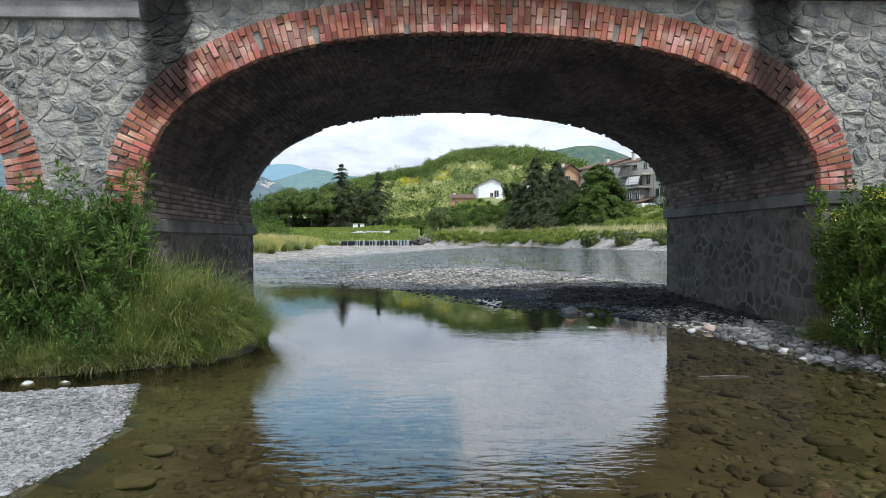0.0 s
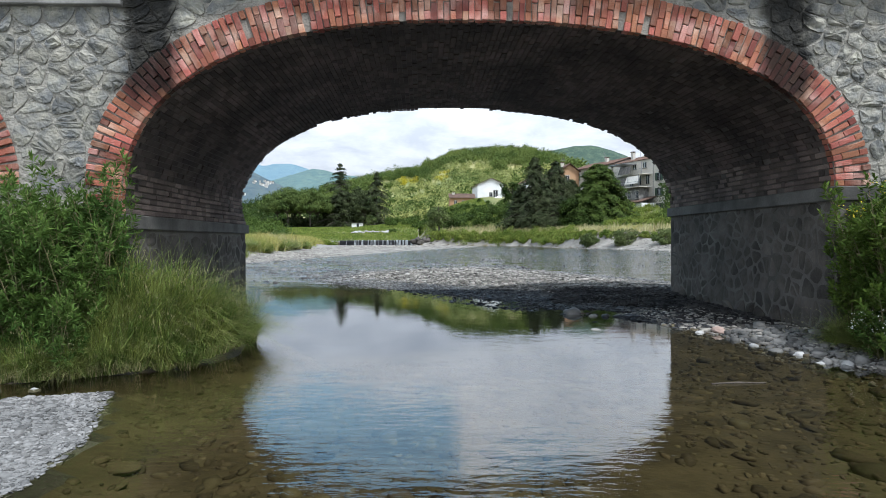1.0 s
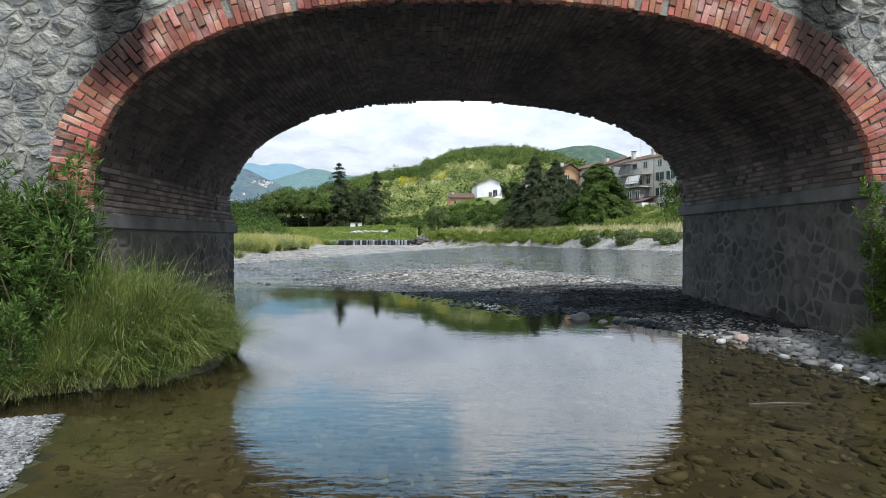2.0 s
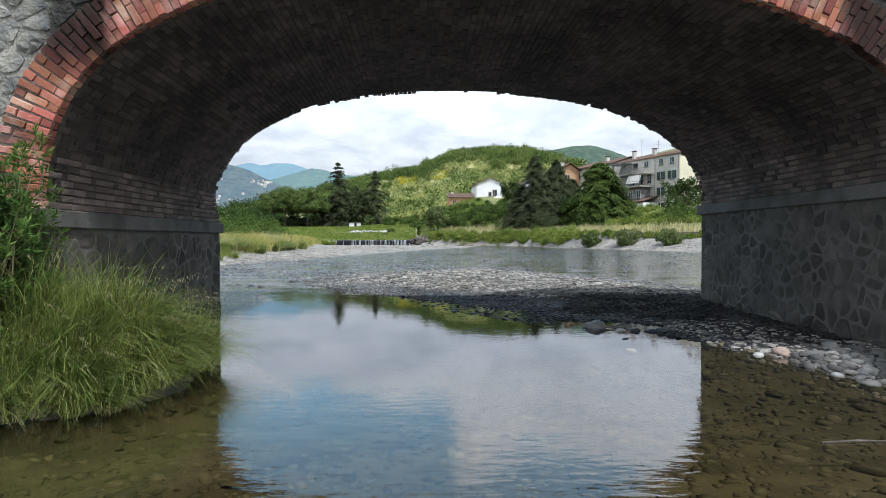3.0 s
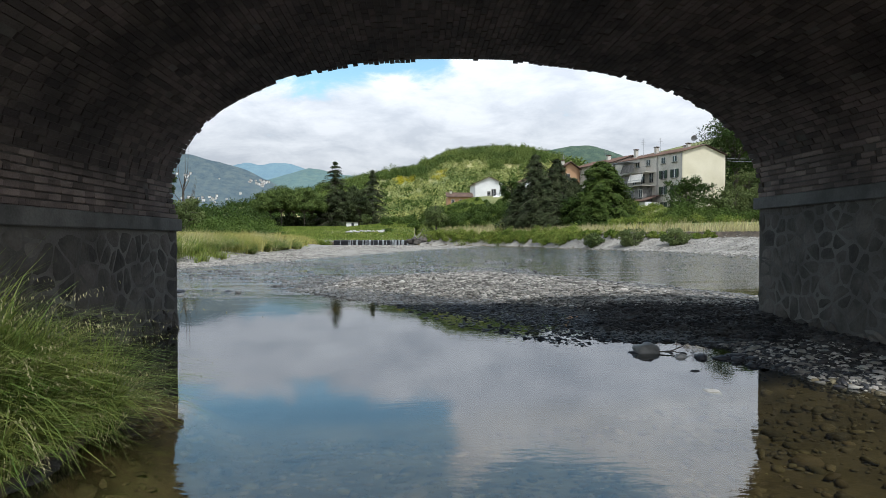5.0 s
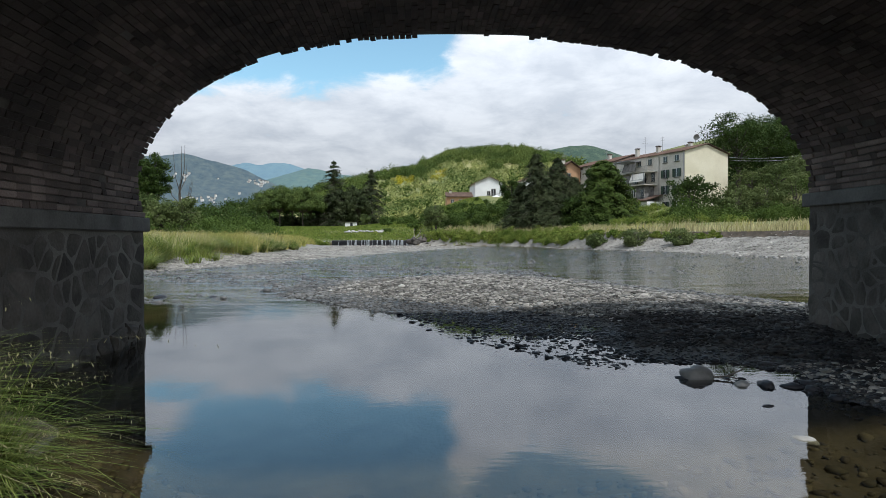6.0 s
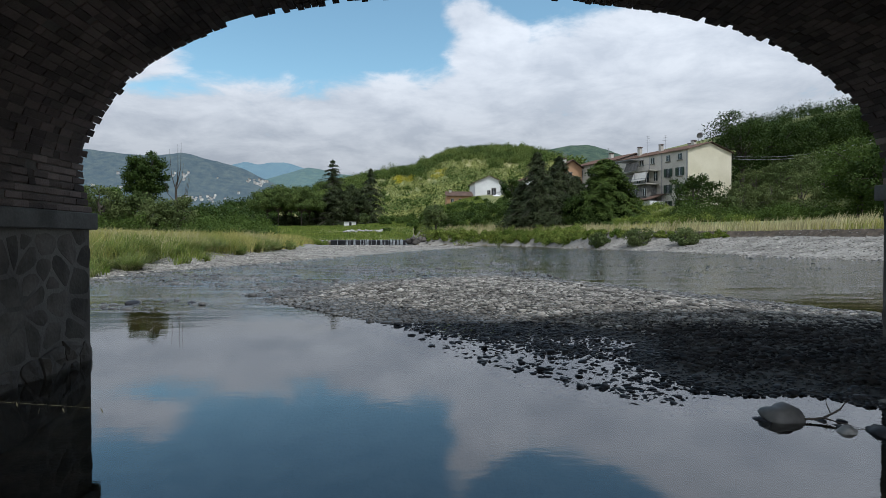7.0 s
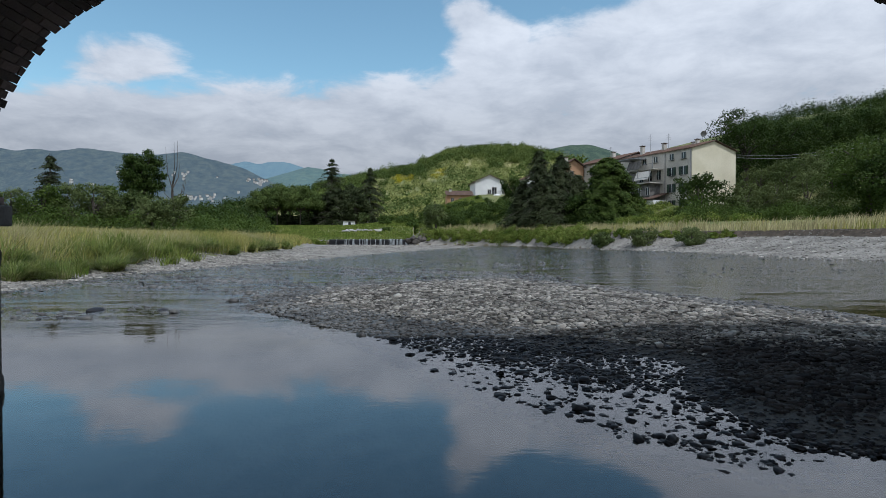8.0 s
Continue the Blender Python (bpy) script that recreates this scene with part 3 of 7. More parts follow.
def bridge_core():
    outline = [(-19, -1.3), (-16.4, -1.3)]
    sh = -11.55                    # the neighbouring arches: same form, one pier further
    pts = [(p.x + n.x * SKIN, p.y + n.y * SKIN) for p, n, t in ARCH]
    pts[0], pts[-1] = (-PIER_L - 0.012, SPRING_L - 0.1), (PIER_R + 0.012, SPRING_R - 0.1)
    outline += [(-16.4, SPRING_L - 0.02)] + [(u + sh, z) for u, z in pts[1:-1]] + [(-6.5, SPRING_L)]
    outline += [(-6.5, -1.3), (-PIER_L - 0.012, -1.3)]
    outline += pts + [(PIER_R + 0.012, -1.3), (6.6, -1.3), (6.6, SPRING_R)]
    outline += [(u + 11.38, z) for u, z in pts[1:-1]] + [(16.2, SPRING_R), (16.2, -1.3), (24, -1.3), (24, TOP), (-19, TOP)]
    bm = bmesh.new()
    f = bm.faces.new([bm.verts.new((u, 0.009, z)) for u, z in outline])
    r = bmesh.ops.extrude_face_region(bm, geom=[f])
    bmesh.ops.translate(bm, verts=[v for v in r["geom"] if isinstance(v, bmesh.types.BMVert)], vec=(0, LONG - 0.039, 0))
    for v in bm.verts:
        if v.co.y > 1 and abs(v.co.x) < 8:
            v.co.x, v.co.z = flare(v.co.x, v.co.y, v.co.z)
    bmesh.ops.recalc_face_normals(bm, faces=bm.faces)
    bm.faces.ensure_lookup_table()
    for f in bm.faces:               # dark mortar inside the openings, pier mortar below the springing
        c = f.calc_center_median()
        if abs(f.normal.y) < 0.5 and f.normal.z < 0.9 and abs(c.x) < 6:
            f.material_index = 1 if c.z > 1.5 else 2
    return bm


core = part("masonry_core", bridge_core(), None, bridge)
for m_ in (M_MORTAR, M_VAULTMORTAR, M_PIERMORTAR):
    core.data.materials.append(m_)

# string courses at the springing, cornice, parapet and the concrete ledge
for name, u0, u1, v0, v1, z0, z1, m_, lab in (
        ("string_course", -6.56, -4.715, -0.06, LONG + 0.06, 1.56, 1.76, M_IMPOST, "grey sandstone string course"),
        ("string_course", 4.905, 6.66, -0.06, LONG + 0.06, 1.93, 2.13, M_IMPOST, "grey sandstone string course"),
        ("concrete_ledge", -19, -4.72, -0.10, 0.06, 4.50, 4.735, M_CONCRETE, "pale concrete ledge"),
        ("cornice", -19, 24, -0.20, 0.06, 4.87, 5.02, M_IMPOST, "grey stone cornice"),
        ("cornice", -19, 24, LONG - 0.06, LONG + 0.2, 4.87, 5.02, M_IMPOST, "grey stone cornice"),
        ("parapet", -19, 24, -0.02, 0.3, TOP + 0.003, TOP + 0.75, M_STONE, ""),
        ("parapet", -19, 24, LONG - 0.3, LONG + 0.02, TOP + 0.003, TOP + 0.75, M_STONE, "")):
    bm = box(u0, u1, v0, v1, z0, z1, 0.012)
    if name == "string_course":
        for v in bm.verts:
            v.co.x = flare(v.co.x, v.co.y, 0)[0]
    part(name, bm, m_, bridge, lab)


# ---- rubble: convex cells round scattered seeds, as stones of the wall
def cells(seeds, ghosts, reach, sx=1.0):
    pts = [(a * sx, b) for a, b in seeds + ghosts]
    arr = np.array(pts)
    out = []
    for k in range(len(seeds)):
        cx_, cy_ = pts[k]
        poly = [(cx_ - reach, cy_ - reach), (cx_ + reach, cy_ - reach), (cx_ + reach, cy_ + reach), (cx_ - reach, cy_ + reach)]
        d = np.hypot(arr[:, 0] - cx_, arr[:, 1] - cy_)
        for j in np.argsort(d)[1:22]:
            mx, my = (cx_ + arr[j, 0]) / 2, (cy_ + arr[j, 1]) / 2
            nx_, ny_ = arr[j, 0] - cx_, arr[j, 1] - cy_
            res = []
            for (ax, ay), (bx, by) in zip(poly, poly[1:] + poly[:1]):
                sa, sb = (ax - mx) * nx_ + (ay - my) * ny_, (bx - mx) * nx_ + (by - my) * ny_
                if sa <= 0:
                    res.append((ax, ay))
                if sa * sb < 0:
                    f = sa / (sa - sb)
                    res.append((ax + (bx - ax) * f, ay + (by - ay) * f))
            poly = res
            if len(poly) < 3:
                break
        if len(poly) >= 3:
            out.append([(a / sx, b) for a, b in poly])
    return out


def stone_mesh(poly, gap, proud, r, rough=0.3):
    """One stone from its outline in the wall's plane (a, z): a rounded, uneven cushion, front towards -depth."""
    P = [Vector(p) for p in poly]
    c = sum(P, Vector((0, 0))) / len(P)
    Q = []
    for a, b in zip(P, P[1:] + P[:1]):
        Q += [a.lerp(b, 0.25), a.lerp(b, 0.75)]
    size = max((q - c).length for q in Q)
    if size < 0.05:
        return None
    ring = [c + (q - c) * max(0.3, 1 - gap / max(0.04, (q - c).length)) for q in Q]
    ring = [q + (q - c) * r.uniform(-0.09, 0.05) for q in ring]
    n = len(ring)
    V, F = [], []
    for q in ring:
        V.append((q.x - c.x, 0.035, q.y - c.y))
    for q in ring:
        V.append((q.x - c.x, -proud * r.uniform(0.25, 0.6), q.y - c.y))
    for q in ring:
        s = c + (q - c) * 0.62
        V.append((s.x - c.x, -proud * r.uniform(1 - rough, 1 + rough), s.y - c.y))
    V.append((0, -proud * r.uniform(1 - rough, 1 + rough), 0))
    for k in range(n):
        t = (k + 1) % n
        F += [(k, t, n + t, n + k), (n + k, n + t, 2 * n + t, 2 * n + k), (2 * n + k, 2 * n + t, 3 * n)]
    return c, raw("stone", V, F)


def seeds_in(a0, a1, z0, z1, da, dz, r, keep):
    out, row = [], 0
    z = z0 + dz / 2
    while z < z1:
        a = a0 + (da / 2 if row % 2 else 0)
        while a < a1:
            p = (a + r.uniform(-0.46, 0.46) * da, z + r.uniform(-0.46, 0.46) * dz)
            if keep(*p):
                out.append(p)
            a += da * r.uniform(0.55, 1.5)
        z += dz
        row += 1
    return out


RING = 0.495                     # depth of the brick ring
RING_PTS, RING_LEN = arch_points(61)


def ring_gap(u, z):
    """Distance outside the ring's outer edge, of this arch and the neighbour."""
    best = 9.0
    for sh in (0, -11.55):
        for p, n, t in RING_PTS:
            d = (Vector((u, z)) - Vector((p.x + sh, p.y)))
            best = min(best, d.dot(n) - RING if abs(d.dot(t)) < 0.25 else 9)
    return best


def spandrel_stones():
    r = random.Random(3)
    wall = part("spandrel_wall", box(-6.4, -4.9, 0.004, 0.012, 1.80, 1.9), M_MORTAR, bridge, "rough grey rubble stone face")
    seeds = seeds_in(-8.2, 6.6, 1.66, 4.86, 0.275, 0.175, r, lambda u, z: ring_gap(u, z) > 0.06 and not (abs(u) < 4.6 and z < soffit(max(-4.7, min(4.7, u))) + RING * 0.9) and not (u < -6.4 and z < 3.9 and u > -16 and z < soffit(max(-4.7, min(4.7, u + 11.28))) + RING * 0.9) and not (u < -4.7 and 4.42 < z < 4.76))
    ghosts = []
    for sh in (0, -11.55):
        for p, n, t in RING_PTS:
            g = Vector((p.x + sh, p.y)) + n * (RING - 0.10)
            ghosts.append((g.x, g.y))
    ghosts += [(a / 10, 5.0) for a in range(-84, 70, 3)] + [(a / 10, 1.5) for a in range(-84, 70, 3)]
    for poly in cells(seeds, ghosts, 0.4, 0.82):
        res = stone_mesh(poly, r.uniform(0.004, 0.034), r.choice((0.003, 0.006, 0.010, 0.016, 0.026)), r, 0.8)
        if res:
            ob = part_of("stone", res[1], M_STONE, wall)
            ob.location = (res[0].x, 0, res[0].y)


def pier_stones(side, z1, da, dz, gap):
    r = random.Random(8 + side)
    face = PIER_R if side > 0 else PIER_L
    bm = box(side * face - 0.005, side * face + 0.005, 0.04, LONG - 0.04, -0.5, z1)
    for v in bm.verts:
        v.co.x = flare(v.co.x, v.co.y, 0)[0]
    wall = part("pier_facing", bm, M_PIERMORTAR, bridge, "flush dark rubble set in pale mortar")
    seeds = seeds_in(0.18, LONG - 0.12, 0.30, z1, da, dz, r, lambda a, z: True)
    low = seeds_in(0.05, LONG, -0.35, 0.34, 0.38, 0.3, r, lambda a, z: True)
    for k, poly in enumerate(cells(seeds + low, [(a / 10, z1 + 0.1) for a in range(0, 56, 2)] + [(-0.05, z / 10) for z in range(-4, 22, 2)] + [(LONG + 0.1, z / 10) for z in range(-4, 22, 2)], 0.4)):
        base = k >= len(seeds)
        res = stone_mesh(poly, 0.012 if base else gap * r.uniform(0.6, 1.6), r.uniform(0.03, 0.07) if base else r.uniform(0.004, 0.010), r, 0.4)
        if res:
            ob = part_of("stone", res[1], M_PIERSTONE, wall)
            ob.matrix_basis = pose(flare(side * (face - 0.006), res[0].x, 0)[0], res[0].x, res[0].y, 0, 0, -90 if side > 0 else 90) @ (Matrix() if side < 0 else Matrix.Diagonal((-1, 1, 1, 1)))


# ---- bricks
def brick_mesh(lx, ly, lz, r):
    """A worn brick centred on its origin: length x, depth y, height z."""
    bm = bmesh.new()
    box_into(bm, -lx / 2, lx / 2, -ly / 2, ly / 2, -lz / 2, lz / 2, 0.006)
    for v in bm.verts:
        v.co += Vector((r.uniform(-1, 1), r.uniform(-1, 1), r.uniform(-1, 1))) * 0.004
    me_ = bpy.data.meshes.new("brick")
    bm.to_mesh(me_)
    bm.free()
    me_.materials.append(M_BRICK)
    return me_


def ring_bricks(sh, first, last):
    r = random.Random(5)
    long_, half_ = [brick_mesh(0.243, 0.13, 0.080, r) for _ in range(6)], [brick_mesh(0.119, 0.13, 0.080, r) for _ in range(4)]
    n = round(RING_LEN / 0.0845)
    pts, _ = arch_points(n + 1)
    band = []
    for p, nn, t in ARCH:             # the ring's bed of mortar, behind the bricks
        band.append((p.x + sh + nn.x * 0.004, p.y + nn.y * 0.004, p.x + sh + nn.x * RING, p.y + nn.y * RING))
    V = [(a, y, b) for q in band for (a, b) in (q[:2], q[2:]) for y in (0.003, 0.02)]
    F = []
    for k in range(len(band) - 1):
        o = 4 * k
        F += [(o, o + 4, o + 6, o + 2), (o + 1, o + 3, o + 7, o + 5), (o, o + 1, o + 5, o + 4), (o + 2, o + 6, o + 7, o + 3)]
    ring = part_of("arch_ring", raw("arch_ring", V, F), M_RINGMORTAR, bridge, "weathered red brick arch ring")
    for k in range(n):
        if not first <= k / n <= last:
            continue
        p = pts[k][0].lerp(pts[k + 1][0], 0.5)
        t = (pts[k + 1][0] - pts[k][0]).normalized()
        nn = Vector((-t.y, t.x))
        if k % 2:
            lay = ((0.125, long_), (0.372, long_))
        else:
            lay = ((0.062, half_), (0.248, long_), (0.434, half_))
        for off, pool in lay:
            if r.random() < (0.035 if off < 0.13 else 0.006):
                continue
            c = p + nn * (off + r.uniform(-0.006, 0.006))
            y = 0.065 - 0.062 - abs(r.gauss(0, 0.013))
            ob = part_of("brick", r.choice(pool), None, ring)
            m = Matrix(((nn.x, 0, t.x, c.x + sh), (0, 1, 0, y + 0.05), (nn.y, 0, t.y, c.y), (0, 0, 0, 1)))
            ob.matrix_basis = m @ pose(0, 0, 0, r.uniform(-2, 2), r.uniform(-1.5, 1.5), r.uniform(-2, 2)) @ Matrix.Diagonal((r.uniform(0.94, 1.03), 1, r.uniform(0.86, 1.06), 1))


def vault_bricks():
    """The lining of the vault: every brick raised from the dark mortar; the lowest courses are single pieces."""
    r = random.Random(21)
    n = round(RING_LEN / 0.084)
    pts, _ = arch_points(n + 1)
    shapes = []
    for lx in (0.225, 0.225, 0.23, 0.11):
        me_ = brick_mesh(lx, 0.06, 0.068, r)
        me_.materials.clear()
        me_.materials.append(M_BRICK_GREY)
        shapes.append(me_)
    V, F = [], []
    singles = []
    for k in range(n):
        p = pts[k][0].lerp(pts[k + 1][0], 0.5)
        t = (pts[k + 1][0] - pts[k][0]).normalized()
        nn = Vector((-t.y, t.x))
        half = (pts[k + 1][0] - pts[k][0]).length / 2 - 0.0045
        v = 0.10 + (0.12 if k % 2 else 0) + r.uniform(-0.02, 0.02)
        while v < LONG - 0.05:
            ln = 0.228 if r.random() < 0.85 else 0.11
            e = min(v + ln, LONG)
            last = v + ln + 0.02 >= LONG - 0.05
            if last:
                e = LONG + (r.uniform(-0.13, -0.06) if r.random() < 0.10 else r.uniform(-0.045, 0.02))
            proud = r.uniform(-0.004, 0.007) + (r.choice((0, 0, 0, 0.008, -0.012, 0.012)) if last else 0)
            gone = r.random() < (0.03 if last else 0.012) or (last and abs(p.x + 0.05) < 0.8) or (last and -3.1 < p.x < -2.75)
            if not gone:
                if (k < 7 or k >= n - 7) and e - v > 0.2:
                    singles.append((p, nn, t, (v + e) / 2, proud))
                else:
                    o = len(V)
                    for (vv, s) in ((v, -1), (e - 0.011, -1), (e - 0.011, 1), (v, 1)):
                        for h in (SKIN + 0.01, -max(proud, -0.004)):
                            q = p + nn * h + t * s * (half + r.uniform(-0.002, 0.002))
                            u_, z_ = flare(q.x, vv, q.y)
                            V.append((u_, vv + r.uniform(-0.004, 0.004), z_))
                    F += [(o + 1, o + 3, o + 5, o + 7), (o, o + 2, o + 3, o + 1), (o + 2, o + 4, o + 5, o + 3), (o + 4, o + 6, o + 7, o + 5), (o + 6, o, o + 1, o + 7)]
            v = e + 0.0
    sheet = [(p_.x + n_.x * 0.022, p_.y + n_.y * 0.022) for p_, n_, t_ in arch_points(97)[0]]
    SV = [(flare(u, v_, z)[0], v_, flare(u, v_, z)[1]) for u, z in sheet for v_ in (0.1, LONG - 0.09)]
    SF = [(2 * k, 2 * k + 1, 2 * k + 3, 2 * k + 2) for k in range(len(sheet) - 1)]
    part_of("vault_mortar", raw("vault_mortar", SV, SF), M_VAULTMORTAR, bridge)
    vault = part_of("vault_lining", raw("vault_lining", V, F), M_BRICK_GREY, bridge, "dark brick vault")
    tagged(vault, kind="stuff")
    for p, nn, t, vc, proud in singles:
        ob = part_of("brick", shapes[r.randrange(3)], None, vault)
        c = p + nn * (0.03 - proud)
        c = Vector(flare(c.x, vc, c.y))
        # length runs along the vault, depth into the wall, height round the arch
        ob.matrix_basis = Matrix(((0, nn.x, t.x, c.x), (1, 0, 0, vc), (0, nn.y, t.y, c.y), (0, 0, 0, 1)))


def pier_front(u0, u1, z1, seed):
    """The near end of a pier below the string course: dark stones in grey mortar."""
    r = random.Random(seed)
    wall = part("pier_front", box(u0 + 0.004, u1 - 0.004, -0.004, 0.006, -0.5, z1), M_PIERMORTAR, bridge, "dark rubble on the pier's end")
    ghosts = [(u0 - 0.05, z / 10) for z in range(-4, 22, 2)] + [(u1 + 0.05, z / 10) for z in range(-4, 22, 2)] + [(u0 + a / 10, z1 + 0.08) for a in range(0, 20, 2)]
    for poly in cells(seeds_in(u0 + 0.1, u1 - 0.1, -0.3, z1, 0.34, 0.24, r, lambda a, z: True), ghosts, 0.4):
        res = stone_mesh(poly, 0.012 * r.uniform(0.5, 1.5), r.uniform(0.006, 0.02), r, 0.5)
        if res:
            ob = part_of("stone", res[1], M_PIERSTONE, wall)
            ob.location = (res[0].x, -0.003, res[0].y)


def bridge_pieces():
    ring_bricks(0, 0, 1)
    ring_bricks(-11.55, 0.72, 1)
    vault_bricks()
    spandrel_stones()
    pier_stones(1, 1.93, 0.21, 0.25, 0.024)
    pier_stones(-1, 1.56, 0.32, 0.25, 0.022)
    pier_front(PIER_R + 0.01, 6.58, 1.93, 41)
    pier_front(-6.48, -PIER_L - 0.01, 1.56, 42)
    for k in range(5):               # white staff marks painted on the pier
        part("painted_mark", box(-6.42, -6.385, -0.062, -0.05, 2.95 + 0.3 * k, 3.13 + 0.3 * k), M_CONCRETE, bridge, "faded white gauge mark")


# ---------------------------------------------------------------- plants: makers
def tube(points, radii, sides=6):
    """Vertices and quads of a tapered tube along points."""
    V, F = [], []
    P = [Vector(p) for p in points]
    for k, p in enumerate(P):
        d = (P[min(k + 1, len(P) - 1)] - P[max(k - 1, 0)]).normalized()
        a = d.orthogonal().normalized()
        b = d.cross(a)
        for s in range(sides):
            w = 2 * math.pi * s / sides
            V.append(p + (a * math.cos(w) + b * math.sin(w)) * radii[k])
    for k in range(len(P) - 1):
        for s in range(sides):
            t = (s + 1) % sides
            F.append((k * sides + s, k * sides + t, (k + 1) * sides + t, (k + 1) * sides + s))
    return V, F


def join(pieces):
    V, F = [], []
    for v, f in pieces:
        o = len(V)
        V += [tuple(q) for q in v]
        F += [tuple(i + o for i in q) for q in f]
    return V, F


def leaf_quads(c, length, width, r, up=0.0, facing=None):
    """Small pointed leaves at the points c, turned at random; up: how far they lie flat (1) or hang as they like (0)."""
    n = len(c)
    a = r.normal(size=(n, 3))
    a[:, 2] *= 1 - 0.6 * up
    other = r.normal(size=(n, 3))
    if facing is not None:           # leaves turn their faces out of the clump
        other = facing + 0.55 * other / np.linalg.norm(other, axis=1)[:, None]
        other /= np.linalg.norm(other, axis=1)[:, None]
        a -= other * np.sum(a * other, axis=1)[:, None]
    a /= np.linalg.norm(a, axis=1)[:, None]
    b = np.cross(a, other)
    b /= np.linalg.norm(b, axis=1)[:, None] + 1e-9
    s = r.uniform(0.6, 1.3, (n, 1))
    tip, mid = c + a * length * s, c + a * length * 0.45 * s
    h = b * width * 0.5 * s
    V = np.stack([c, mid + h, tip, mid - h], 1).reshape(-1, 3)
    F = np.arange(4 * n).reshape(-1, 4)
    return V, F


def lobes(count, rx, rz, zc, r, squash=0.75):
    """Centres and sizes of the clumps that make an uneven crown."""
    out = []
    for _ in range(count):
        d = r.normal(size=3)
        d /= np.linalg.norm(d)
        q = r.uniform(0.45, 0.95)
        out.append((np.array([d[0] * rx * q, d[1] * rx * q, zc + d[2] * rz * q]), rx * r.uniform(0.22, 0.42) * (1.15 - 0.4 * q)))
    return out


def clump_points(lob, per, r, squash=0.75):
    c, n = [], []
    for p, s in lob:
        d = r.normal(size=(per, 3))
        d /= np.linalg.norm(d, axis=1)[:, None]
        c.append(p + d * s * r.uniform(0.55, 1.12, (per, 1)) * [1, 1, squash])
        n.append(d)
    return np.concatenate(c), np.concatenate(n)


def leafy_tree(name, h, rx, seed, leaf_mat, label, category="tree", trunk_h=0.28, lob=34, per=95, size=0.34, m=None, group=""):
    r = np.random.default_rng(seed)
    ob = empty(name, m or Matrix(), label, category, group)
    zc, rz = h * (1 + trunk_h) / 2, h * (1 - trunk_h) / 2 * 0.92
    L = lobes(lob, rx, rz, zc, r)
    C, D = clump_points(L, per, r)
    V, F = leaf_quads(C, size, size * 0.62, r, facing=D)
    pieces = [tube([(0, 0, -0.4), (0.02 * h, 0, h * 0.25), (-0.01 * h, 0.02 * h, h * 0.55), (0, 0, h * 0.8)], [0.035 * h, 0.026 * h, 0.016 * h, 0.005 * h], 7)]
    for k in range(0, len(L), 3):
        p = L[k][0]
        z0 = h * r.uniform(0.25, 0.55)
        pieces.append(tube([(0, 0, z0), (p[0] * 0.5, p[1] * 0.5, (z0 + p[2]) / 2 + 0.03 * h), tuple(p)], [0.012 * h, 0.008 * h, 0.003 * h], 5))
    part_of("trunk", raw("trunk", *join(pieces)), M_BARK, ob)
    part_of("crown", raw_np("crown", V, F), leaf_mat, ob)
    return ob


def conifer(name, h, rx, seed, label, group="", m=None, tiers=22, ragged=0.35, leaf_mat=None, per=300, size=0.42, power=0.8, droop=0.32, foot=0.06):
    """A tree of tiers of boughs that rise a little and then hang, each a flat fan of needles."""
    r = np.random.default_rng(seed)
    ob = empty(name, m or Matrix(), label, "conifer", group)
    pieces = [tube([(0, 0, -0.4), (0.05, 0, h * 0.5), (0, 0, h)], [0.022 * h, 0.013 * h, 0.003 * h], 7)]
    C, D = [], []
    for k in range(tiers):
        f = (k + r.uniform(0.1, 0.9)) / tiers
        z = h * (foot + (0.985 - foot) * f)
        reach = (rx * (1 - f) ** power + 0.25) * r.uniform(1 - 0.55 * ragged, 1.1)
        for _ in range(9):
            w = r.uniform(0, 2 * math.pi)
            q = reach * r.uniform(1 - ragged, 1.12)
            z += r.uniform(-0.012, 0.012) * h
            out, across = np.array([math.cos(w), math.sin(w), 0]), np.array([-math.sin(w), math.cos(w), 0])
            rise = r.uniform(0.05, 0.22)
            bend = lambda t: out * q * t + np.array([0, 0, 1]) * (z + q * (rise * t - (droop + rise) * t * t))
            pieces.append(tube([tuple(bend(0.0)), tuple(bend(0.5)), tuple(bend(0.97))], [0.006 * h, 0.004 * h, 0.001 * h], 4))
            n = max(14, int(per / 9 * (0.35 + 0.65 * q / rx)))
            t = r.uniform(0.12, 1.03, (n, 1))
            fan = r.normal(size=(n, 1)) * (0.13 * q * (1.25 - t) + 0.10)
            C.append(bend(t) + across * fan + np.array([0, 0, -1]) * np.abs(r.normal(size=(n, 1))) * (0.05 * q + 0.10))
            D.append(np.tile([[0.6 * out[0], 0.6 * out[1], 0.9]], (n, 1)))
    D = np.concatenate(D)
    V, F = leaf_quads(np.concatenate(C), size, size * 0.42, r, 0.3, facing=D / np.linalg.norm(D, axis=1)[:, None])
    part_of("trunk", raw("trunk", *join(pieces)), M_BARK, ob)
    part_of("crown", raw_np("crown", V, F), leaf_mat or M_NEEDLE, ob)
    return ob


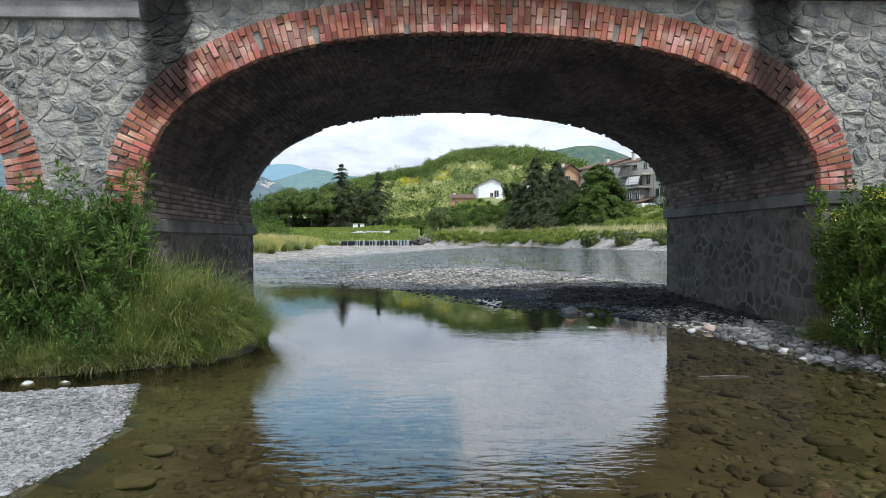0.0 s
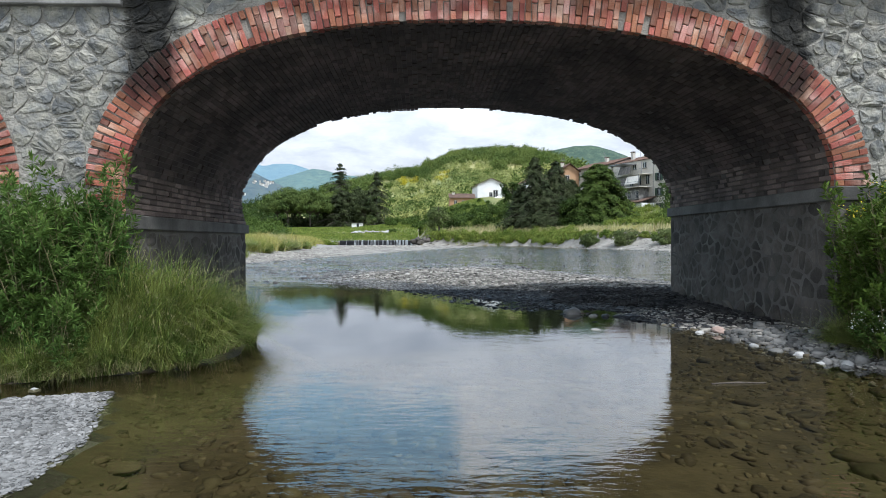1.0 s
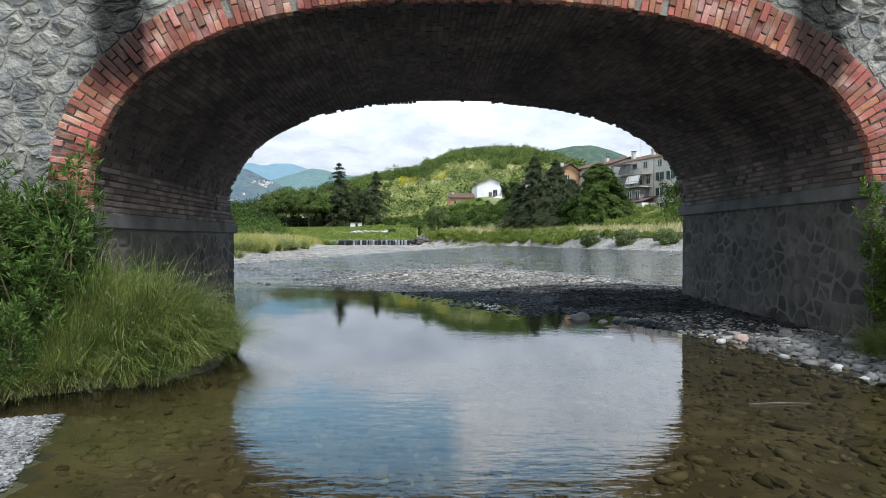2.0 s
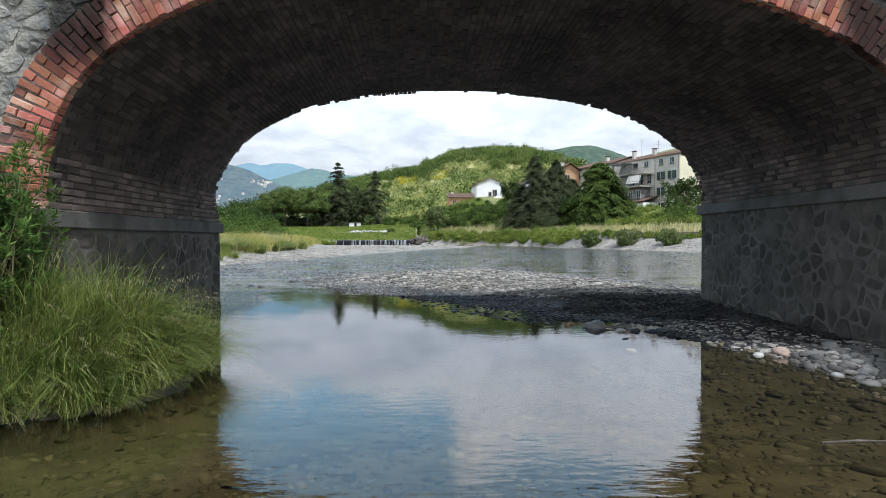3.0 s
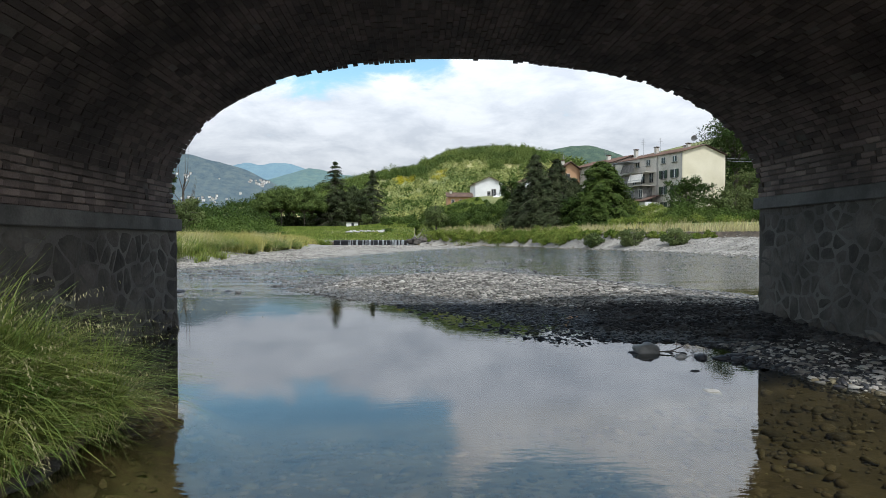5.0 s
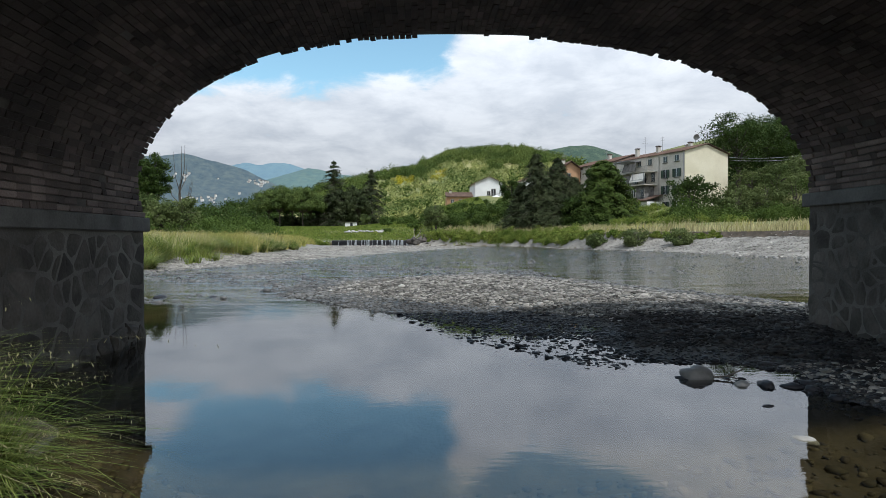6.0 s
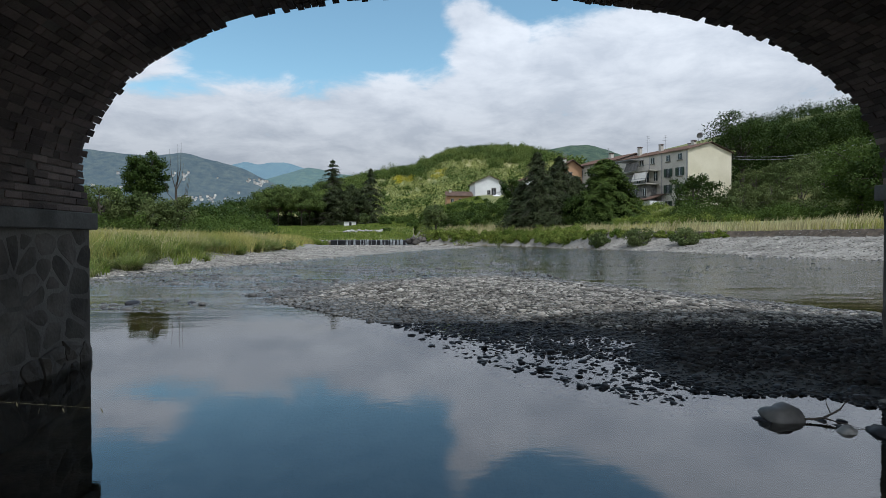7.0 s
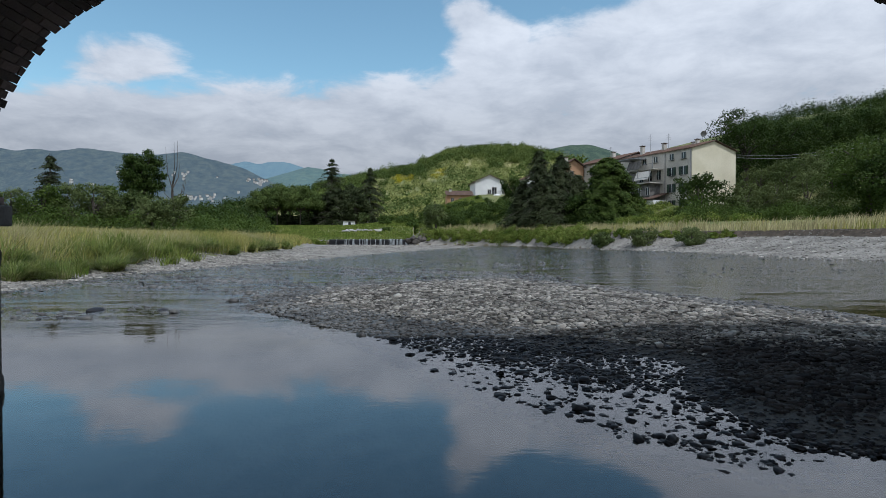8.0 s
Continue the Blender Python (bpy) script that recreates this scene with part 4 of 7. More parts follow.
def umbrella_pine(name, h, rx, seed, label, m=None, group=""):
    r = np.random.default_rng(seed)
    ob = empty(name, m, label, "pine", group)
    pieces = [tube([(0, 0, -0.4), (0.1, 0, h * 0.28), (-0.1, 0.1, h * 0.5)], [0.015 * h, 0.013 * h, 0.011 * h], 7)]
    L = []
    for _ in range(150):
        w, q = r.uniform(0, 2 * math.pi), rx * math.sqrt(r.uniform(0, 1)) * 0.92
        dome = math.sqrt(max(0.0, 1 - (q / rx) ** 2))
        z = h * (0.33 + 0.60 * dome * r.uniform(0.12, 1.0) ** 0.45)
        L.append((np.array([math.cos(w) * q, math.sin(w) * q, z]), rx * r.uniform(0.14, 0.24)))
        if _ % 9 == 0:
            pieces.append(tube([(-0.1, 0.1, h * 0.36), (math.cos(w) * q * 0.5, math.sin(w) * q * 0.5, h * 0.52), tuple(L[-1][0])], [0.010 * h, 0.007 * h, 0.003 * h], 4))
    C, D = clump_points(L, 130, r, 0.7)
    D = D * 0.7 + np.array([0, 0, 0.5])
    V, F = leaf_quads(C, 0.42, 0.24, r, facing=D / np.linalg.norm(D, axis=1)[:, None])
    part_of("trunk", raw("trunk", *join(pieces)), M_BARK, ob)
    part_of("crown", raw_np("crown", V, F), M_PINE, ob)
    return ob


def gz(x, y):
    """Height of the ground's mesh at one place."""
    i = min(len(GX) - 2, max(0, int(np.searchsorted(GX, x)) - 1))
    j = min(len(GY) - 2, max(0, int(np.searchsorted(GY, y)) - 1))
    f, g = (x - GX[i]) / (GX[i + 1] - GX[i]), (y - GY[j]) / (GY[j + 1] - GY[j])
    low, high = ZZ[j, i] * (1 - f) + ZZ[j, i + 1] * f, ZZ[j + 1, i] * (1 - f) + ZZ[j + 1, i + 1] * f
    return float(low * (1 - g) + high * g)


def stand(x, y, turn=0.0, sink=0.1):
    return pose(x, y, gz(x, y) - sink, 0, 0, turn)


def scatter_clumps(name, label, category, points, radii, mat_, per, size, seed, squash=0.8, parent=None):
    """Far woods and scrub that nobody could count: many crowns of small leaves in one mesh."""
    r = np.random.default_rng(seed)
    C, D = [], []
    for (x, y, z), s in zip(points, radii):
        for _ in range(3):
            d = r.normal(size=(per // 3, 3))
            d /= np.linalg.norm(d, axis=1)[:, None]
            o = r.normal(size=3) * s * 0.38
            C.append(np.array([x, y, z]) + o + d * s * r.uniform(0.35, 0.85, (per // 3, 1)) * [1, 1, squash])
            D.append(d)
    V, F = leaf_quads(np.concatenate(C), size, size * 0.7, r, facing=np.concatenate(D))
    ob = part_of(name, raw_np(name, V, F), mat_, parent)
    if not parent:
        tagged(ob, label, category, kind="stuff")
    return ob

# ---------------------------------------------------------------- trees upstream
def sight(a, d, side=0.0):
    """A place d metres beyond the bridge's mouth on the bearing a (tangent across)."""
    return -0.34 + a * d + side, 8.0 + d


def tree_at(maker, name, a, d, top, *args, turn=0.0, **kw):
    """Stand a tree on the ground so that its top comes to the height given."""
    x, y = sight(a, d)
    return maker(name, top - gz(x, y) + 0.2, *args, m=stand(x, y, turn, 0.2), **kw)


def plant_many():
    # tall dark group beyond the weir
    g = "dark conifers beyond the weir"
    tree_at(conifer, "cedar_tree", -0.1845, 187, 27.9, 11.0, 11, "tall dark cedar with a ragged tip and level boughs", g, ragged=0.7, per=900, size=0.6, tiers=24, power=0.66, droop=0.14, foot=0.02)
    tree_at(conifer, "fir_tree", -0.1175, 190, 25.4, 9.6, 12, "tall dark fir with drooping boughs", g, ragged=0.62, per=860, size=0.58, tiers=26, power=0.7, foot=0.02)
    for k, (a, d, top, rx) in enumerate(((-0.200, 190, 16.0, 4.4), (-0.150, 188, 21.0, 4.6), (-0.143, 184, 18.0, 4.6), (-0.170, 186, 19.5, 4.4))):
        tree_at(leafy_tree, "evergreen_tree", a, d, top, rx, 130 + k, M_NEEDLE, "dense dark evergreen in a group beyond the weir", trunk_h=0.05, lob=60, per=110, size=0.5, turn=60 * k, group=g)
    for k, (a, d, top, rx) in enumerate(((-0.300, 184, 18.6, 6.4), (-0.281, 180, 19.6, 7.2), (-0.258, 184, 19.4, 7.2), (-0.240, 179, 18.8, 6.6), (-0.226, 184, 17.8, 5.6), (-0.268, 190, 19.0, 7.0))):
        tree_at(umbrella_pine, "umbrella_pine", a, d, top, rx, 20 + k, "dark umbrella pine with a broad domed crown", turn=50 * k, group="umbrella pines")
    # before the row of houses
    g = "firs on the bank before the houses"
    for k, (a, d, top, rx) in enumerate(((0.180, 102, 17.4, 6.2), (0.219, 104, 16.9, 6.4), (0.152, 103, 12.0, 4.6), (0.248, 103, 13.0, 5.0), (0.200, 99, 12.4, 5.2))):
        tree_at(conifer, "fir_tree", a, d, top, rx, 31 + k, "dark fir with drooping boughs on the bank", g, turn=47 * k, ragged=0.45, per=860, size=0.4, tiers=34, power=0.68)
    tree_at(conifer, "layered_tree", 0.303, 94, 15.0, 6.5, 34, "full dark green tree with layered boughs before the terraced houses", leaf_mat=M_LEAF, ragged=0.2, per=2600, size=0.46, tiers=26, power=0.46, droop=0.18, foot=0.02)
    tree_at(leafy_tree, "broadleaf_tree", 0.262, 95, 9.0, 3.2, 44, M_DARKLEAF, "lower dark green tree beside the firs", lob=50, per=110, trunk_h=0.02)
    tree_at(leafy_tree, "broadleaf_tree", 0.463, 88, 12.2, 4.2, 35, M_DARKLEAF, "green broadleaf tree before the yellow gable", lob=42, per=110, trunk_h=0.2)
    tree_at(leafy_tree, "broadleaf_tree", 0.134, 140, 17.0, 3.4, 36, M_DARKLEAF, "round dark tree beside the white house", lob=34, per=110, trunk_h=0.1, size=0.42)
    tree_at(leafy_tree, "broadleaf_tree", -0.003, 112, 10.0, 3.1, 37, M_OLIVE, "round grey-green bush-like tree by the weir", lob=40, per=120, trunk_h=0.02)
    tree_at(leafy_tree, "broadleaf_tree", -0.129, 140, 8.2, 1.7, 38, M_OLIVE, "small round grey-green olive tree", lob=24, per=80, trunk_h=0.1, size=0.28)
    # hillside on the other bank
    g = "oaks on the hillside"
    for k, (a, d, top, rx) in enumerate(((0.545, 112, 27.5, 7.2), (0.600, 117, 26.5, 6.0), (0.645, 122, 27.0, 6.0), (0.69, 126, 29.5, 6.2), (0.735, 130, 31.0, 6.5), (0.785, 132, 32.0, 7.0), (0.83, 130, 32.0, 7.0))):
        tree_at(leafy_tree, "oak_tree", a, d, top, rx, 60 + k, M_DARKLEAF, "large dark green oak on the hillside", turn=70 * k, trunk_h=0.15, lob=80, per=170, size=0.36, group=g)
    tree_at(leafy_tree, "broadleaf_tree", 0.765, 72, 15.5, 5.2, 71, M_LEAF, "tall green tree at the foot of the hillside", lob=70, per=130, trunk_h=0.05)
    tree_at(leafy_tree, "broadleaf_tree", 0.82, 66, 13.0, 4.6, 72, M_DARKLEAF, "tall dark green tree at the foot of the hillside", lob=60, per=130, trunk_h=0.05)
    for k, (a, d, top, rx) in enumerate(((0.575, 100, 15.2, 3.2), (0.62, 98, 15.8, 3.4), (0.665, 101, 17.5, 3.4), (0.60, 92, 11.8, 3.2), (0.655, 90, 12.8, 3.4), (0.70, 92, 15.5, 3.6), (0.545, 90, 11.0, 2.8), (0.515, 88, 9.2, 2.6))):
        tree_at(leafy_tree, "olive_tree", a, d, top, rx, 80 + k, M_OLIVE, "grey-green olive tree on the terraced slope", turn=45 * k, lob=40, per=110, trunk_h=0.05, size=0.3, group="olives on the slope")
    # across the meadow
    tree_at(leafy_tree, "stone_pine", -0.516, 124, 21.4, 4.6, 41, M_DARKLEAF, "rounded dark pine on a bare trunk above the scrub", "pine", trunk_h=0.3, lob=110, per=130, size=0.45)
    tree_at(conifer, "cedar_tree", -0.676, 124, 20.0, 5.4, 42, "dark cedar with level boughs above the scrub", ragged=0.5, per=420, size=0.5, tiers=26, power=0.6, droop=0.1)
    for k, (a, d, top, rx) in enumerate(((-0.745, 88, 10.2, 3.8), (-0.69, 86, 10.0, 3.8), (-0.645, 90, 10.4, 3.8), (-0.60, 86, 10.6, 3.6), (-0.565, 92, 11.0, 3.6), (-0.53, 88, 9.6, 3.2), (-0.46, 90, 9.2, 3.0), (-0.80, 86, 10.2, 3.8), (-0.86, 84, 10.4, 4.0), (-0.50, 84, 8.0, 2.8))):
        tree_at(leafy_tree, "willow_tree", a, d, top, rx, 90 + k, M_OLIVE if k % 3 != 1 else M_LEAF, "low grey-green willow in the scrub behind the meadow", turn=38 * k, lob=44, per=110, trunk_h=0.02, size=0.34, group="willows")


plant_many()


def dead_tree():
    x, y = sight(-0.462, 102)
    ob = empty("dead_tree", stand(x, y), "bare dead tree with upright grey branches", "tree")
    r = random.Random(4)
    part_of("trunk", raw("trunk", *tube([(0, 0, -0.2), (0.1, 0, 4), (-0.2, 0, 8), (-0.1, 0.1, 10)], [0.35, 0.3, 0.2, 0.12], 7)), M_BARK, ob)
    for k in range(8):
        z = r.uniform(5, 9.8)
        w, l = r.uniform(0, 6.28), r.uniform(3.0, 8.5)
        dx, dy = math.cos(w), math.sin(w) * 0.5
        part_of("branch", raw("branch", *tube([(0, 0, z), (dx * l * 0.35, dy * l * 0.35, z + l * 0.4), (dx * l * 0.45, dy * l * 0.5, z + l)], [0.10, 0.05, 0.015], 5)), M_BARK, ob)


dead_tree()


def strip(n, fx_, seed, zoff, rad):
    r = np.random.default_rng(seed)
    P, R = [], []
    for _ in range(n):
        x, y = fx_(r)
        s = r.uniform(*rad)
        if y < 106 and 0.32 < (x + 0.34) / (y - 8) < 0.43:      # shrunk on these bearings so the terraces show from the camera
            s *= 0.35
        if 125 < y < 190 and 0.05 < (x + 0.34) / (y - 8) < 0.125:      # halved on these bearings so the white house shows from the camera
            s *= 0.5
        P.append((x, y, gz(x, y) + s * zoff))
        R.append(s)
    return P, R


def polar(r, a0, a1, d0, d1, back=None):
    """A random place by bearing and distance; back: at least so far behind the right bank's edge."""
    while True:
        x, y = sight(r.uniform(a0, a1), r.uniform(d0, d1))
        run_ = 1.6 + 6.0 * float(ramp_np(82 - y, 0, 16))
        if back is None or float(inside_distance(np.array([x]), np.array([y]), RIGHT)[0]) > run_ + back:
            return x, y


P, R = strip(120, lambda r: polar(r, -0.9, -0.40, 72, 108), 51, 0.5, (1.2, 2.5))
scatter_clumps("bushes", "dense green scrub behind the meadow", "bushes", P, R, M_LEAF, 360, 0.30, 52)
P, R = strip(110, lambda r: polar(r, -0.44, -0.30, 62, 110), 151, 0.4, (0.8, 1.9))
scatter_clumps("bushes", "low green brambles at the meadow's far edge", "bushes", P, R, M_LEAF, 300, 0.26, 152)
P, R = strip(110, lambda r: polar(r, 0.42, 0.80, 70, 88, 5.5), 53, 0.45, (1.0, 2.3))
scatter_clumps("bushes", "green shrubs on the terrace above the gravel bank", "bushes", P, R, M_LEAF, 380, 0.26, 54)
P, R = strip(60, lambda r: polar(r, 0.36, 0.56, 68, 80, 5.5), 153, 0.4, (0.5, 1.0))
scatter_clumps("bramble", "bright green brambles on the terrace edge", "bushes", P, R, M_GRASS, 300, 0.2, 154)
P, R = strip(300, lambda r: polar(r, 0.52, 1.05, 112, 190), 55, 0.3, (2.0, 4.2))
scatter_clumps("woods", "dark green oak wood on the hillside", "woods", P, R, M_DARKLEAF, 400, 0.4, 56)
P, R = strip(90, lambda r: polar(r, -0.01, 0.34, 96, 118, 5.5), 257, 0.45, (0.9, 1.8))
scatter_clumps("bushes", "dark bushes on the terrace below the houses", "bushes", P, R, M_DARKLEAF, 360, 0.28, 258)
P, R = strip(90, lambda r: polar(r, 0.24, 0.50, 76, 90, 5.5), 259, 0.4, (0.4, 0.8))
scatter_clumps("bushes", "green bushes on the terrace below the houses", "bushes", P, R, M_LEAF, 360, 0.26, 260)
P, R = strip(190, lambda r: polar(r, -0.04, 0.30, 103, 128, 5.5), 57, 0.45, (0.9, 1.9))
scatter_clumps("bushes", "green bushes behind the far bank", "bushes", P, R, M_LEAF, 380, 0.34, 58)
P, R = strip(95, lambda r: polar(r, -0.10, 0.17, 124, 156), 157, 0.4, (0.8, 1.5))
scatter_clumps("bushes", "green garden bushes below the white house", "bushes", P, R, M_LEAF, 380, 0.4, 158)
P, R = strip(60, lambda r: polar(r, -0.46, -0.30, 118, 176), 557, 0.45, (1.2, 2.6))
scatter_clumps("bushes", "green scrub between the meadow and the pines", "bushes", P, R, M_LEAF, 330, 0.4, 558)
P, R = strip(90, lambda r: polar(r, -0.46, -0.20, 198, 262), 357, 0.6, (2.2, 4.2))
scatter_clumps("woods", "dark trees in the valley behind the pines", "woods", P, R, M_DARKLEAF, 330, 0.7, 358)
# dark clumps added to stand for the shade between the pine trunks
P, R = strip(60, lambda r: polar(r, -0.335, -0.20, 184, 196), 457, 0.5, (1.8, 2.8))
scatter_clumps("bushes", "dark clumps added as shade behind the umbrella pines", "bushes", P, R, M_NEEDLE, 330, 0.6, 458)
P, R = strip(150, lambda r: polar(r, 0.20, 0.325, 88, 98, 5.5), 459, 0.4, (0.7, 1.5))
scatter_clumps("bushes", "dark green shrubs below the terraced houses", "bushes", P, R, M_DARKLEAF, 330, 0.26, 460)
P, R = [], []
for k in range(110):
    x, y = sight(0.325 + 0.1 * ((k * 0.618) % 1), 80 + 23 * ((k * 0.414) % 1))
    P.append((x, y, gz(x, y) + 0.3)), R.append(0.7 + 0.4 * ((k * 0.27) % 1))
scatter_clumps("bushes", "low bright green shrubs before the terraces", "bushes", P, R, M_GRASS, 330, 0.2, 860)
P, R = strip(75, lambda r: polar(r, 0.60, 1.0, 104, 150), 661, 0.4, (1.8, 3.2))
scatter_clumps("woods", "fresh green trees among the oaks on the hillside", "woods", P, R, M_LEAF, 420, 0.34, 662)
P, R = strip(120, lambda r: polar(r, 0.40, 0.46, 82, 96, 5.5), 663, 0.35, (1.2, 1.9))
scatter_clumps("bushes", "low dark green shrubs at the foot of the terraces", "bushes", P, R, M_DARKLEAF, 300, 0.24, 664)
P, R = strip(90, lambda r: polar(r, 0.54, 0.86, 84, 116), 461, 0.5, (1.6, 3.0))
scatter_clumps("olive_grove", "grey-green olives on the terraced slope", "olive grove", P, R, M_OLIVE, 420, 0.3, 462)
# right bank: willows on the gravel, low growth down to the water
for k, (x, y, h, rx) in enumerate(((23.6, 73.2, 2.9, 1.8), (26.6, 67.6, 2.8, 1.7), (20.6, 79.0, 2.2, 1.4))):
    leafy_tree("willow_bush", h, rx, 140 + k, M_OLIVE, "grey-green willow bush on the gravel bank", "bush", trunk_h=0.0, lob=34, per=110, size=0.2, m=stand(x, y, 30 * k, 0.7))
P, R = [], []
rr = np.random.default_rng(61)
for _ in range(330):
    f = rr.uniform(0, 0.82)
    bx, by = np.interp(f, [0, 0.3, 0.55, 0.8, 1], [-4, 9, 15.5, 18.3, 22]), np.interp(f, [0, 0.3, 0.55, 0.8, 1], [112.3, 108, 100, 87, 74.5])
    x, y = bx + rr.uniform(0.3, 3.0), by + rr.uniform(0, 1.5)
    s = rr.uniform(0.35, 1.0)
    P.append((x, y, gz(x, y) + 0.35 * s)), R.append(s)
for _ in range(90):                  # tufts hanging over the lip of the gravel bank
    y = rr.uniform(67, 90)
    bx = np.interp(y, (50, 60, 68, 80, 90), (26, 25.2, 23, 19.5, 17.5))
    run_ = 1.6 + 6.0 * float(ramp_np(82 - y, 0, 16))
    x, s = bx + run_ + rr.uniform(-0.3, 0.6), rr.uniform(0.15, 0.45)
    P.append((x, y, gz(x, y) + 0.2 * s)), R.append(s)
for _ in range(30):                  # growth over the end of the weir
    x, y, s = rr.uniform(-25.5, -21.0), rr.uniform(111.8, 114.6), rr.uniform(0.35, 0.8)
    P.append((x, y, gz(x, y) + 0.3 * s)), R.append(s)
scatter_clumps("bank_growth", "green herbs and brambles along the far bank", "plants", P, R, M_GRASS, 200, 0.22, 62)


# ---------------------------------------------------------------- the hill behind the town
P, R = strip(420, lambda r: polar(r, -0.62, -0.19, 230, 600), 757, 0.6, (2.6, 5.0))
scatter_clumps("woods", "dark woods down the valley", "woods", P, R, M_DARKLEAF, 90, 1.3, 758)


def hill_cover():
    r = np.random.default_rng(59)
    sets = {"wood": ([], []), "olive": ([], []), "broom": ([], []), "scrub": ([], [])}
    n = 0
    while n < 3800:
        a, d = r.uniform(-0.30, 0.25), r.uniform(205, 640)
        x, y = sight(a, d)
        z = gz(x, y)
        if z < 6 or a < -0.21:
            continue
        n += 1
        e = (z - 1.44) / d
        wob_ = 0.02 * math.sin(a * 40) + 0.012 * math.sin(a * 97 + 1)
        if e > float(np.interp(a, (-0.16, -0.05, 0.03, 0.12, 0.2), (0.085, 0.112, 0.128, 0.132, 0.12))) + wob_ * 0.4 or a < -0.13 + 0.3 * wob_:
            kind = "wood"
        elif a < -0.005 + wob_ and abs(e - 0.106 - 0.05 * (a + 0.05) - 0.004 * math.sin(a * 130)) < 0.0065 and a > -0.085:
            kind = "broom" if r.random() < 0.85 else "olive"
        elif a < 0.0 + wob_ and 0.075 < e < 0.12 and r.random() < 0.25:
            kind = "none"
        elif r.random() < 0.12:
            kind = "scrub"
        else:
            kind = "olive"
        if kind == "none":
            continue
        s = {"wood": r.uniform(2.6, 4.6), "olive": r.uniform(1.9, 3.1), "broom": r.uniform(1.6, 2.8), "scrub": r.uniform(2.5, 4.5)}[kind]
        sets[kind][0].append((x, y, z + s * (0.7 if kind == "wood" else 0.4))), sets[kind][1].append(s)
    scatter_clumps("woods", "green woods along the hill's crest", "woods", *sets["wood"], M_HILLWOOD, 120, 1.0, 160)
    scatter_clumps("olive_grove", "light grey-green olive grove on the hillside", "olive grove", *sets["olive"], M_ORCHARD, 96, 0.8, 161)
    scatter_clumps("broom", "yellow flowering broom on the hillside", "bushes", *sets["broom"], M_BROOM, 90, 0.8, 162)
    scatter_clumps("woods", "dark trees among the olives", "woods", *sets["scrub"], M_LEAF, 84, 1.1, 163)


hill_cover()


# ---------------------------------------------------------------- distant mountains
def mountain(name, y, crest, base, col_a, col_b, label, seed, haze_glow):
    """A far ridge with a sloping, furrowed flank."""
    xs = np.linspace(crest[0][0], crest[-1][0], 260)
    zs = np.interp(xs, [c[0] for c in crest], [c[1] for c in crest])
    ker = np.exp(-np.linspace(-2, 2, 9) ** 2)
    zs = np.convolve(np.pad(zs, 4, mode="edge"), ker / ker.sum(), "valid")
    rows = 40
    V = []
    for k in range(rows):
        f = k / (rows - 1)
        yy = y - (1 - f) * 0.3 * y
        gully = np.abs(np.sin(xs / (0.055 * y) + 1.5 * np.sin(xs / (0.13 * y)) + seed + 1.2 * f)) * 0.035 * y
        zz = base + (zs - base) * f ** 0.85 - gully * f * (1 - f) * 1.6 + fbm(xs / (0.012 * y), np.full_like(xs, f * 20), seed + 1) * 0.002 * y
        V.append(np.stack([xs, np.full_like(xs, yy), zz], -1))
    grid = np.stack(V)
    n = len(xs)
    ii = (np.arange(rows - 1)[:, None] * n + np.arange(n - 1)[None]).ravel()
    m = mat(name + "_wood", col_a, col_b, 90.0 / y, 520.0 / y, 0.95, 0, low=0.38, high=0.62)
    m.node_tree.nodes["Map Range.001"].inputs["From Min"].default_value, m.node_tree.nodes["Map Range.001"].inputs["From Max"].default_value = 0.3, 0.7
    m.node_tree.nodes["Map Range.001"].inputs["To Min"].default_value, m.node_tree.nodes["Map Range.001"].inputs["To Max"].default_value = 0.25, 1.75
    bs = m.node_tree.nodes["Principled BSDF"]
    # distance haze painted on as an even bluish emission
    bs.inputs["Emission Color"].default_value, bs.inputs["Emission Strength"].default_value = (*haze_glow, 1), 1.0
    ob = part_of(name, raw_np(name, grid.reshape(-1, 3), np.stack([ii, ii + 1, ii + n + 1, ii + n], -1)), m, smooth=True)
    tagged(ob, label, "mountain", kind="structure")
    return grid


def crest_at(y, pts):
    """Crest heights from bearings (tangents across, tangents up) at a distance."""
    return [(a * y - 0.3, 1.44 + e * y) for a, e in pts]


# base colours and emission are bluer on far ridges, as painted haze
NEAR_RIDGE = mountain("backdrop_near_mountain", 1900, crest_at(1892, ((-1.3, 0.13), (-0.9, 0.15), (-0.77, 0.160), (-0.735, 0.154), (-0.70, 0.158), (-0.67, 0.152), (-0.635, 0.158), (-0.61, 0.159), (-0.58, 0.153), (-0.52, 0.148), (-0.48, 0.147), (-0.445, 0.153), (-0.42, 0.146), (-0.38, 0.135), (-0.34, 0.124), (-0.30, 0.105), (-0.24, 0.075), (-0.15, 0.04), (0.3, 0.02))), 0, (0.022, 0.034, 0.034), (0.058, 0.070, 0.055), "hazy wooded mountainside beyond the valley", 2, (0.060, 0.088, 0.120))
mountain("backdrop_far_mountain", 4300, crest_at(4292, ((-0.60, 0.10), (-0.40, 0.118), (-0.36, 0.130), (-0.335, 0.136), (-0.315, 0.132), (-0.285, 0.135), (-0.26, 0.134), (-0.24, 0.126), (-0.20, 0.112), (-0.1, 0.09), (0.2, 0.05))), 0, (0.05, 0.08, 0.08), (0.07, 0.10, 0.09), "distant mountains in painted blue haze", 5, (0.12, 0.20, 0.28))
